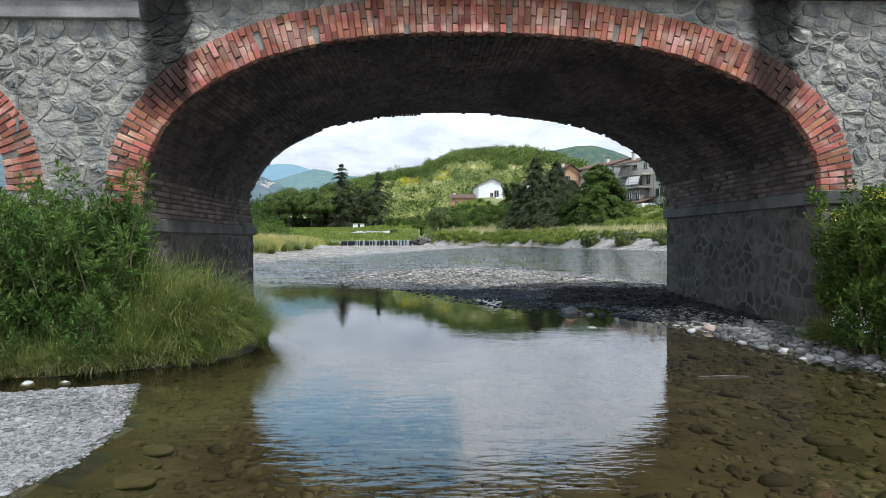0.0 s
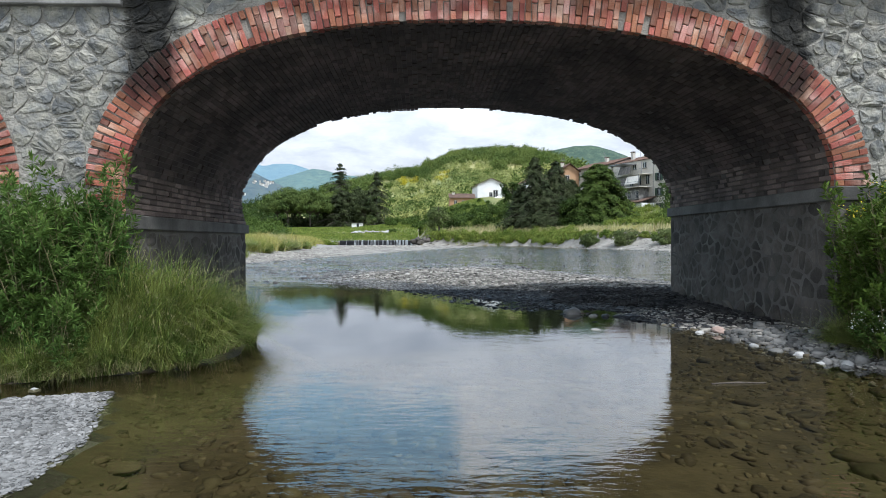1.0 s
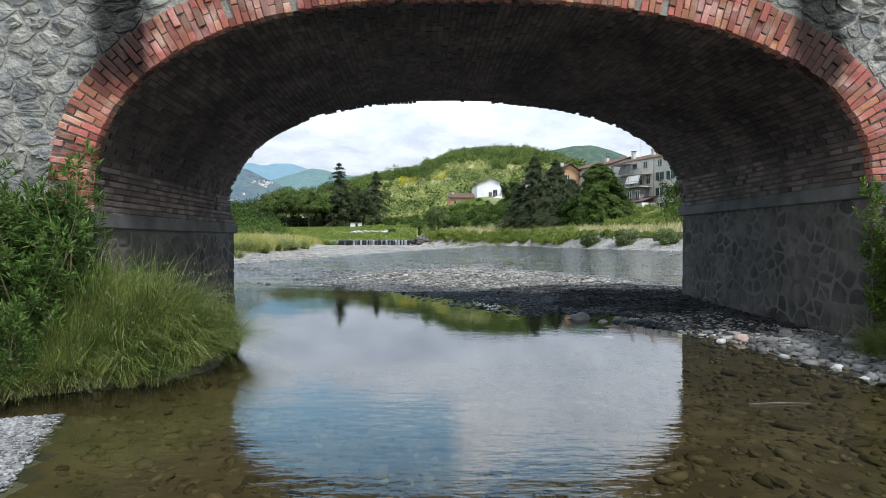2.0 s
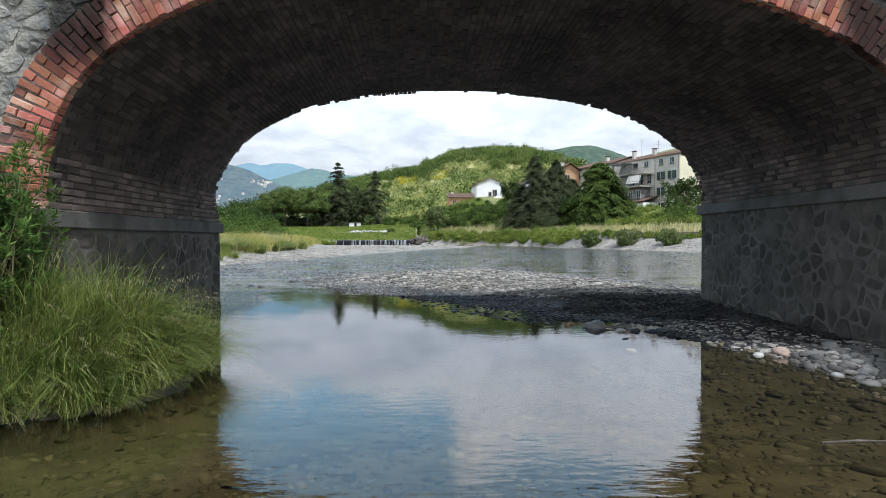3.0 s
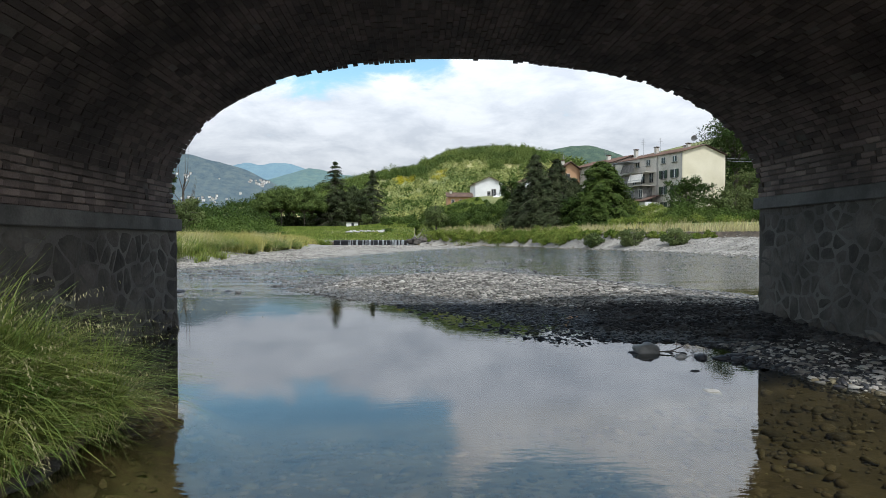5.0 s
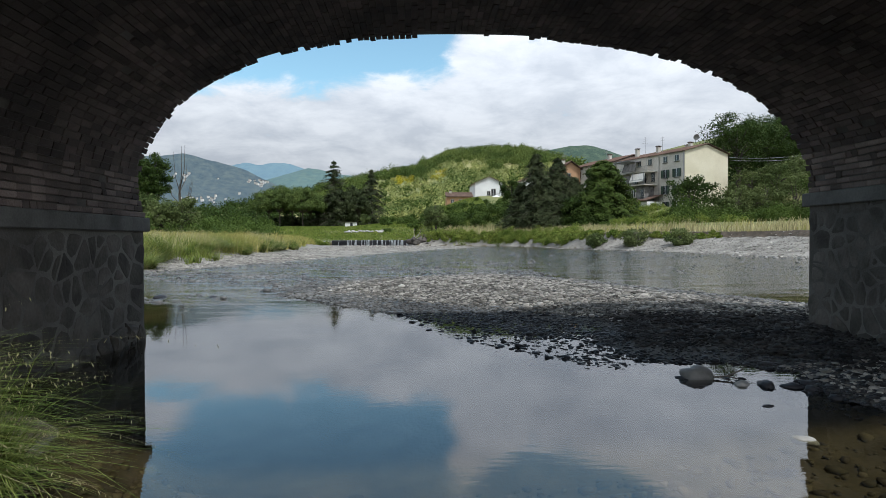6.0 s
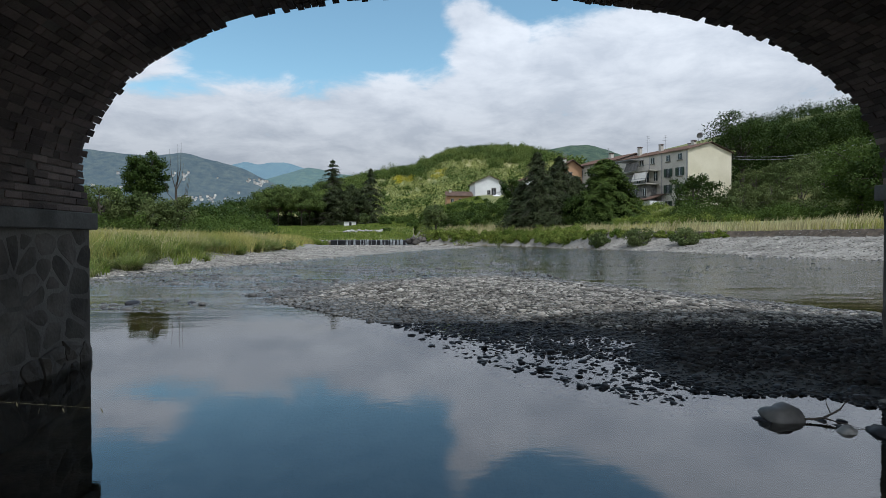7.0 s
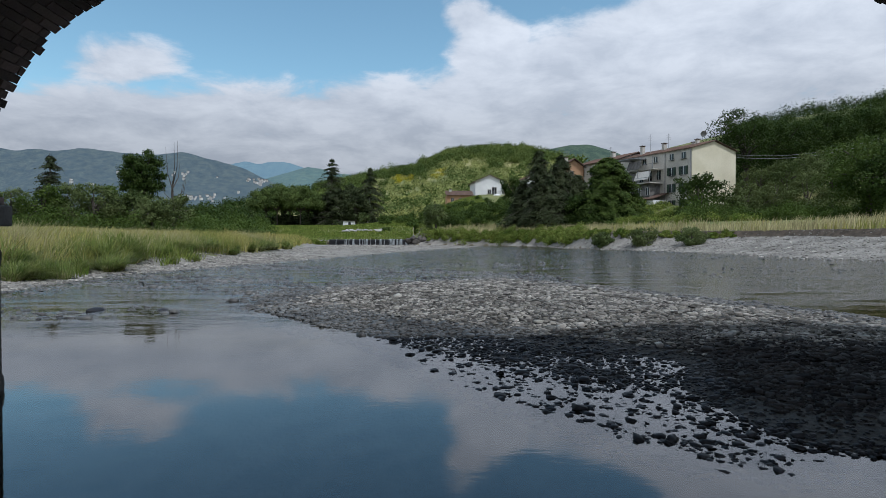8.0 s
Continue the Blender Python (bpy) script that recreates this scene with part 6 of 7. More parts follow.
def spread(n, x0, x1, y0, y1, seed, keep):
    r = np.random.default_rng(seed)
    q = np.stack([r.uniform(x0, x1, n), r.uniform(y0, y1, n)], -1)
    return q[keep(q[:, 0], q[:, 1])]


def gravel():
    r = np.random.default_rng(77)
    d_bar = lambda x, y: inside_distance(x, y, BAR)
    on_bridge = lambda x, y: (x > 5.47) & (y > 8.0) & (y < 13.8)
    q = spread(120000, -5, 10, 9.2, 28.5, 1, lambda x, y: (d_bar(x, y) > -0.35) & ~on_bridge(x, y))
    q = q[q[:, 1] >= 16.2]
    q = np.concatenate([q, spread(60000, -3, 10, 9.2, 16.2, 31, lambda x, y: (d_bar(x, y) > -0.25) & ~on_bridge(x, y))])
    z = ground(q[:, 0], q[:, 1]) - level(q[:, 1])
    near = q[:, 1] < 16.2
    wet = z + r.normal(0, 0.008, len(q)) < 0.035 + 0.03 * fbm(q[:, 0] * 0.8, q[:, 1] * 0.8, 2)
    size = lambda n: np.clip(r.lognormal(-3.42, 0.42, n), 0.014, 0.12)
    small = lambda n: np.clip(r.lognormal(-3.72, 0.42, n), 0.012, 0.10)
    a = q[near & wet & (q[:, 1] < 17.5)]
    gap = fbm(a[:, 0] * 1.9 + 3, a[:, 1] * 3.0, 11) + 0.5 * fbm(a[:, 0] * 5, a[:, 1] * 8, 13)
    a = a[(gap < 0.27) | (r.random(len(a)) < 0.45)]
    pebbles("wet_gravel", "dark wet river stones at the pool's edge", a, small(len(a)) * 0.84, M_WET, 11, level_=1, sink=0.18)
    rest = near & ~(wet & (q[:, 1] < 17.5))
    # bridge shadow painted on the bar: darker stones up to about y = 15
    shadowed = rest & (q[:, 1] + 0.7 * fbm(q[:, 0] * 0.7, q[:, 1] * 0.7, 5) + r.normal(0, 0.25, len(q)) < 15.0)
    b = q[shadowed]
    pebbles("damp_gravel", "river stones on the bar, darkened as the bridge's shadow", b, small(len(b)), M_SHADOWED, 22, level_=1, sink=0.22)
    b = q[rest & ~shadowed]
    pebbles("gravel", "grey river stones of the gravel bar", b, small(len(b)), M_PEBBLE, 12, level_=1, sink=0.2)
    rim = ~near & (z + r.normal(0, 0.02, len(q)) < 0.055 + 0.05 * fbm(q[:, 0] * 0.9, q[:, 1] * 0.7, 6))
    c = q[rim]
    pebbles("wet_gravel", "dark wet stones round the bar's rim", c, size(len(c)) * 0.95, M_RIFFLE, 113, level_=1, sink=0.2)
    c = q[~near & ~rim]
    pebbles("gravel", "grey river stones at the bar's far side", c, size(len(c)) * 0.95, M_PEBBLE, 13, level_=1, sink=0.2)
    # stones awash in the riffles
    q = spread(42000, -14, 4, 18.2, 40, 2, lambda x, y: (d_bar(x, y) < 0.3) & (inside_distance(x, y, LEFT) < 0.8) & (fbm(x * 0.5, y * 0.8, 3) + 0.35 * fbm(x * 1.7, y * 2.6, 5) > 0.16 - 0.9 * (inside_distance(x, y, LEFT) > -1.2) - 0.5 * np.exp(np.minimum(0.0, d_bar(x, y)) / 1.3)))
    pebbles("riffle_stones", "stones awash in the shallow riffle", q, np.clip(r.lognormal(-3.15, 0.45, len(q)), 0.025, 0.16), M_RIFFLE, 14, level_=1, sink=0.1, lift=level(q[:, 1]) - 0.03)
    q = spread(3600, -10, 26, 27, 75, 3, lambda x, y: (d_bar(x, y) < 0) & (inside_distance(x, y, LEFT) < 0.5) & (inside_distance(x, y, RIGHT) < 0.5) & (fbm(x * 0.25, y * 0.5, 8) > 0.1))
    pebbles("riffle_stones", "stones awash in the broken water", q, r.uniform(0.05, 0.14, len(q)), M_RIFFLE, 15, level_=1, sink=0.05, lift=level(q[:, 1]) - 0.05)
    q = spread(9000, 5, 36, 30, 100, 41, lambda x, y: (inside_distance(x, y, RIGHT) < 0.3) & (inside_distance(x, y, RIGHT) > -2.4 - 2 * fbm(x * 0.3, y * 0.3, 2)))
    pebbles("riffle_stones", "pale stones in the rapid along the gravel bank", q, r.uniform(0.05, 0.15, len(q)), M_BEACH, 42, level_=1, sink=0.0, lift=level(q[:, 1]) - 0.03)
    # beach and gravel bank
    q = spread(16000, -16, 5, 20, 104, 4, lambda x, y: (inside_distance(x, y, LEFT) > -0.4) & (grass_line(y) - x < 1.2))
    pebbles("gravel", "pale stones of the beach below the meadow", q, r.uniform(0.025, 0.065, len(q)) * (0.7 + q[:, 1] / 90), M_BEACH, 16, level_=1)
    q = spread(22000, -17, -7, 20, 50, 44, lambda x, y: (inside_distance(x, y, LEFT) > -0.7) & (grass_line(y) - x < 0.8))
    pebbles("gravel", "pale and dark stones of the beach at the water's edge", q, np.clip(r.lognormal(-3.3, 0.5, len(q)), 0.018, 0.14), M_BEACH, 45, level_=1)
    q = spread(34000, 15, 48, 30, 86, 5, lambda x, y: (inside_distance(x, y, RIGHT) > -0.6) & (inside_distance(x, y, RIGHT) < 8.0))
    pebbles("gravel", "grey stones of the far gravel bank", q, np.clip(r.lognormal(-2.72, 0.4, len(q)), 0.035, 0.18), M_BEACH, 17, level_=1)
    # before the bridge
    q = spread(19000, -5.6, -2.2, 2.3, 5.7, 6, lambda x, y: inside_distance(x, y, SHOAL) > -0.06)
    pebbles("shoal_gravel", "pale dry pebbles of the small shoal", q, np.clip(r.lognormal(-4.2, 0.42, len(q)), 0.008, 0.06), M_SHOAL, 18, level_=1)
    q = spread(9000, 3.6, 7.2, 4.0, 11.5, 7, lambda x, y: (d_bar(x, y) > -0.25) & (d_bar(x, y) < 1.5) & ~on_bridge(x, y))
    pebbles("shore_gravel", "grey stones along the shore by the pier", q, np.clip(r.lognormal(-3.75, 0.45, len(q)), 0.012, 0.075), M_BEACH, 19, 1, sink=0.2)
    q = spread(90, 2.55, 3.6, 10.25, 11.1, 73, lambda x, y: np.abs(y - 10.9 + 0.45 * (x - 2.6)) < 0.22)
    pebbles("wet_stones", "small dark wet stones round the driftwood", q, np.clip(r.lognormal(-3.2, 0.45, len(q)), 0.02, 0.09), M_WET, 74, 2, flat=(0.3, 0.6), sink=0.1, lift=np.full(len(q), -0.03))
    q = spread(1500, 4.0, 5.6, 6.3, 9.2, 71, lambda x, y: (d_bar(x, y) > -0.12) & (d_bar(x, y) < 1.1) & (np.abs(y - 7.6) < 1.2 + 0.5 * fbm(x * 4, y * 3, 2)))
    pebbles("shore_stones", "heaped pale grey stones at the pier's foot", q, np.clip(r.lognormal(-3.4, 0.5, len(q)), 0.018, 0.10), M_SHORE, 72, 1, flat=(0.3, 0.6), sink=0.15)
    q = spread(12000, -4.3, 6, 1.2, 9.6, 8, lambda x, y: (d_bar(x, y) < 0.05) & (inside_distance(x, y, SHOAL) < -0.2) & (inside_distance(x, y, TUFT) < -0.1) & (fbm(x * 1.1, y * 1.1, 3) > -0.42))
    pebbles("bed_stones", "algae-brown cobbles on the river bed", q, np.clip(r.lognormal(-3.5, 0.5, len(q)), 0.014, 0.13), M_BEDSTONE, 20, 1, flat=(0.22, 0.42), sink=0.42)


gravel()


def river_stone(x, y, w, d, h, seed, label, material=M_ROCK, turn=0.0, z=None, name="river_stone"):
    bm = bmesh.new()
    bmesh.ops.create_icosphere(bm, subdivisions=3, radius=1.0)
    for v in bm.verts:
        n = noise.noise(v.co * 1.3 + Vector((seed * 3.1, 0, 0))) * 0.28 + noise.noise(v.co * 3.5 + Vector((seed, 5, 0))) * 0.07
        v.co *= 1 + n
        v.co = Vector((v.co.x * w / 2, v.co.y * d / 2, v.co.z * h / 2))
    ob = part(name, bm, material, None, smooth=True)
    ob.matrix_world = pose(x, y, (gz(x, y) if z is None else z) + h * 0.18, 0, 0, turn)
    return tagged(ob, label, "stone", "stones in the shallows")


ROCKS = ((2.48, 11.02, 0.34, 0.26, 0.22, "large smooth dark grey rock at the pool's edge", M_RIFFLE), (3.88, 8.85, 0.15, 0.12, 0.09, "pale rounded stone in the shallows", M_PALE),
         (4.16, 8.86, 0.32, 0.2, 0.13, "pinkish broken brickwork stone on the shore", M_PINK), (4.13, 7.82, 0.15, 0.11, 0.08, "pale rounded stone in the shallows", M_PALE),
         (2.42, 9.2, 0.17, 0.12, 0.07, "flat pale stone in the shallows", M_ROCK), (2.62, 10.0, 0.15, 0.09, 0.06, "flat dark stone in the shallows", M_WET),
         (2.78, 10.72, 0.2, 0.14, 0.1, "rounded grey stone beside the driftwood", M_ROCK), (3.0, 10.68, 0.22, 0.15, 0.12, "rounded grey stone beside the driftwood", M_WET),
         (2.3, 11.0, 0.16, 0.12, 0.07, "small dark stone in the shallows", M_WET), (3.22, 10.62, 0.2, 0.14, 0.1, "dark stone beside the driftwood", M_WET),
         (4.35, 7.2, 0.17, 0.12, 0.09, "pale stone at the water's edge", M_PALE), (4.5, 6.6, 0.2, 0.13, 0.10, "pale stone at the water's edge", M_PALE),
         (4.3, 6.75, 0.12, 0.1, 0.07, "pale stone at the water's edge", M_PALE), (4.62, 7.4, 0.22, 0.16, 0.12, "grey stone on the shore", M_ROCK), (4.45, 7.8, 0.2, 0.15, 0.12, "grey stone on the shore", M_ROCK),
         (-3.85, 5.75, 0.1, 0.08, 0.06, "small pale stone below the plants", M_PALE),
         (-4.2, 5.7, 0.13, 0.1, 0.07, "small pale stone below the plants", M_PALE), (-7.2, 19.4, 0.5, 0.25, 0.14, "dark stone breaking the still water", M_WET), (-5.9, 19.5, 0.3, 0.2, 0.1, "dark stone breaking the still water", M_WET),
         (-2.1, 4.1, 0.26, 0.18, 0.06, "flat brown stone under the water", M_BEDSTONE), (-2.0, 3.6, 0.3, 0.2, 0.07, "flat brown stone under the water", M_BEDSTONE))
for k, (x, y, w, d, h, lab, m_) in enumerate(ROCKS):
    river_stone(x, y, w, d, h, k + 1, lab, m_, 37 * k, z=max(gz(x, y), -0.03) if "under" not in lab else None)

r_ = np.random.default_rng(31)
for k in range(16):                  # white boulders on the bank behind the weir
    x, y = -20.5 + 0.55 * k + r_.uniform(-0.3, 0.3), 131 + r_.uniform(-1, 1)
    s = r_.uniform(0.4, 1.0)
    ob = river_stone(x, y, s * 1.5, s, s * 0.8, 60 + k, "pale boulder on the bank behind the weir", M_ROCK, 40 * k, name="boulder")
    ob["group"] = "boulders behind the weir"
for k in range(26):                  # tumbled stones between weir and bank
    x, y = -5.4 + 0.42 * k * 0.6 + r_.uniform(-0.3, 0.3), 112.2 + r_.uniform(-0.6, 1.2)
    s = r_.uniform(0.6, 1.4)
    ob = river_stone(x, y, s * 1.4, s, s * 0.9, 90 + k, "dark block of the tumbled bank wall", M_PIERSTONE, 40 * k, z=level(113) + 0.1 + r_.uniform(0, 1.0), name="wall_block")
    ob["group"] = "tumbled bank wall"


# ---------------------------------------------------------------- driftwood
def stick(name, label, pts, radii, x, y, z, turn, twigs=()):
    ob = empty(name, pose(x, y, z, 0, 0, turn), label, "branch")
    part_of("stem", raw("stem", *tube(pts, radii, 6)), M_BARK, ob)
    for p, q, s in twigs:
        part_of("twig", raw("twig", *tube(p, [s, s * 0.7, s * 0.3][:len(p)], 5)), M_BARK, ob) if q else None
    return ob


stick("driftwood_branch", "bare forked driftwood branch beside the large rock", [(-0.06, 0, 0.02), (0.09, -0.03, 0.03), (0.27, 0.0, 0.08), (0.36, 0.03, 0.13)], [0.010, 0.009, 0.007, 0.003], 2.66, 10.95, 0.0, 10,
      (([(0.09, -0.03, 0.03), (0.15, -0.15, 0.02), (0.25, -0.24, 0.0)], 1, 0.007), ([(0.0, 0, 0.02), (0.03, -0.12, 0.015), (0.07, -0.21, -0.01)], 1, 0.005), ([(0.18, 0, 0.06), (0.24, 0.09, 0.09), (0.25, 0.12, 0.13)], 1, 0.005)))
stick("floating_stick", "thin pale stick floating on the shallow water", [(-0.27, 0, 0.0), (0, 0.01, 0.006), (0.27, 0.0, 0.0)], [0.008, 0.010, 0.006], 2.9, 5.85, 0.004, 2)

# ---------------------------------------------------------------- grass and herbs
def blades(n, r, length, width, lean, spread_, wind=(0.0, 0.0), segs=4):
    """Vertices and quads of arching grass blades that spring from one tuft."""
    w0 = r.uniform(0, 6.283, n)
    q = spread_ * np.sqrt(r.uniform(0, 1, n))
    base = np.stack([np.cos(w0) * q, np.sin(w0) * q, np.zeros(n)], -1)
    d = np.stack([np.cos(w0 + r.normal(0, 0.9, n)), np.sin(w0 + r.normal(0, 0.9, n))], -1) * r.uniform(0.25, 1.0, (n, 1)) * lean + np.array(wind)
    L = length * r.uniform(0.55, 1.15, n)
    side = np.stack([-d[:, 1], d[:, 0]], -1)
    side /= np.linalg.norm(side, axis=1)[:, None] + 1e-6
    curl, kink = r.normal(0, 0.22, n), r.normal(0, 0.09, n)
    V = []
    for k in range(segs + 1):
        f = k / segs
        h = L * (f - 0.60 * np.minimum(1.5, np.linalg.norm(d, axis=1)) * f ** 2.4)
        p = base + np.concatenate([d * (L * f ** 1.7)[:, None] + side * (curl * L * (f ** 2.0 + 0.25 * np.sin(5 * f)))[:, None], (h + kink * L * f * f)[:, None]], -1)
        wd = width * (1 - f) ** 0.7 * 0.5 + 0.0006
        s = np.concatenate([side * wd, np.zeros((n, 1))], -1)
        V += [p - s, p + s]
    V = np.stack(V, 1).reshape(-1, 3)
    m = 2 * (segs + 1)
    F = []
    for k in range(segs):
        F.append(np.array([2 * k, 2 * k + 1, 2 * k + 3, 2 * k + 2])[None] + (np.arange(n) * m)[:, None])
    return V, np.concatenate(F)


def merge_np(*pairs):
    V, F, o = [], [], 0
    for v, f in pairs:
        V.append(v), F.append(f + o)
        o += len(v)
    return np.concatenate(V), np.concatenate(F)


def tussock(seed, n, length, lean, spread_, wind, label):
    """Fine blades blown over to one side, straw at the foot, and long stalks with hanging spikelets."""
    r = np.random.default_rng(seed)
    ob = empty("grass_tussock", Matrix(), label, "grass", "tussocks by the pier")
    upper = blades(n, r, length, 0.0112, lean, spread_, wind, 5)
    under = blades(n, r, length * 0.62, 0.012, lean * 0.95, spread_ * 1.1, (wind[0] * 0.5, wind[1]), 4)
    part_of("foliage", raw_np("foliage", *merge_np(upper, under)), M_TUFT, ob)
    part_of("withered_foliage", raw_np("withered_foliage", *blades(n // 2, r, length * 0.5, 0.008, lean * 1.3, spread_ * 1.15, (wind[0] * 0.3, wind[1]))), M_DRY, ob, "withered straw-coloured blades")
    k = max(5, n // 34)
    V, F = blades(k, r, length * 1.25, 0.0035, lean * 0.7, spread_, (wind[0] * 1.25, wind[1]), 6)
    P = V.reshape(k, 7, 2, 3).mean(2)
    C = []
    for f in np.linspace(4.0, 6.0, 11):
        a = int(min(5, f))
        C.append(P[:, a] + (P[:, a + 1] - P[:, a]) * (f - a) + r.normal(0, 0.008, (k, 3)))
    C = np.concatenate(C)
    L = r.uniform(0.018, 0.034, (len(C), 1))
    down = np.concatenate([r.normal(0.12, 0.25, (len(C), 2)), -np.ones((len(C), 1))], -1) * L
    side = np.stack([np.cos(C[:, 0] * 900), np.sin(C[:, 0] * 900), np.zeros(len(C))], -1) * 0.004
    Q = np.stack([C, C + down * 0.45 + side, C + down, C + down * 0.45 - side], 1).reshape(-1, 3)
    part_of("seed_growth", raw_np("seed_growth", *merge_np((V, F), (Q, np.arange(len(Q)).reshape(-1, 4)))), M_SEED, ob, "pale hanging oat-like seed heads")
    return ob


def herb(name, seed, stems, h, label, leaf_len, leaf_w, material, flower=None, group=""):
    """A tall leafy herb: upright stems with side shoots, each ending in a whorl of narrow leaves."""
    r = np.random.default_rng(seed)
    ob = empty(name, Matrix(), label, "plant", group)
    base, way, tops = [], [], []
    for _ in range(stems):
        w, q = r.uniform(0, 6.28), 0.18 * math.sqrt(r.uniform(0, 1))
        L = h * r.uniform(0.66, 1.08)
        lean = r.normal(0, 0.14, 2)
        at = lambda f: np.array([math.cos(w) * q + lean[0] * L * f ** 1.6, math.sin(w) * q + lean[1] * L * f ** 1.6, L * f])
        pieces = [tube([tuple(at(f)) for f in (0, 0.25, 0.5, 0.75, 1.0)], [0.009, 0.008, 0.007, 0.005, 0.002], 5)]
        shoots = [(at(1.0), np.array([lean[0], lean[1], 1.0]), 0.22)]
        for f in np.arange(0.2, 0.97, 0.085 / max(0.5, L) * 1.25):
            g = r.uniform(0, 6.28)
            reach = (0.30 * (1.08 - f)) * r.uniform(0.6, 1.25) + 0.05
            a = at(f)
            e = a + np.array([math.cos(g) * reach, math.sin(g) * reach, reach * r.uniform(0.5, 1.0)])
            pieces.append(tube([tuple(a), tuple(e)], [0.004, 0.0015], 3))
            shoots.append((e, (e - a) / (np.linalg.norm(e - a) + 1e-9) + np.array([0, 0, 0.5]), min(0.2, reach)))
        for e, d, run_ in shoots:
            d = d / np.linalg.norm(d)
            n = int(13 + 60 * run_)
            back = r.uniform(0, 1, (n, 1)) ** 1.3
            rad = r.normal(size=(n, 3))
            rad -= d * (rad @ d)[:, None]
            rad /= np.linalg.norm(rad, axis=1)[:, None]
            base.append(e - d * run_ * back)
            v = rad * (0.55 + 0.55 * back) + d * (1.0 - 0.6 * back) + np.array([0, 0, 0.06]) - np.array([0, 0, 0.35]) * back
            way.append(v / np.linalg.norm(v, axis=1)[:, None])
        part_of("stem", raw("stem", *join(pieces)), M_STEM, ob)
        tops.append(at(1.0))
    C, A = np.concatenate(base), np.concatenate(way)
    b = np.cross(A, r.normal(size=A.shape) * 0.4 + [0, 0, 1])
    b /= np.linalg.norm(b, axis=1)[:, None] + 1e-9
    s_ = r.uniform(0.6, 1.25, (len(C), 1))
    mid, tip = C + A * leaf_len * 0.42 * s_, C + A * leaf_len * s_ - np.array([0, 0, 0.12]) * leaf_len
    V = np.stack([C, mid + b * leaf_w * 0.5 * s_, tip, mid - b * leaf_w * 0.5 * s_], 1).reshape(-1, 3)
    part_of("foliage", raw_np("foliage", V, np.arange(len(V)).reshape(-1, 4)), material, ob)
    if flower:
        T = np.concatenate([np.array(t) + r.normal(0, 1, (26, 3)) * [0.05, 0.05, 0.05] for t in tops])
        tagged(part_of("blossom", raw_np("blossom", *leaf_quads(T, 0.022, 0.022, r)), flower, ob), kind="stuff")
    return ob


M_SEED = mat("seed_head", (0.30, 0.28, 0.14), (0.42, 0.38, 0.22), 2, 10, 0.8, 0, leaf=0.3)
M_HERB = mat("herb_leaf", (0.056, 0.108, 0.024), (0.107, 0.170, 0.038), 1.2, 12, 0.6, 0, vary=0.12, island=0.35, leaf=0.3, spec=0.12)
M_SHRUB = mat("shrub_leaf", (0.071, 0.119, 0.021), (0.134, 0.197, 0.037), 1.2, 12, 0.6, 0, vary=0.12, island=0.35, leaf=0.3, spec=0.12)


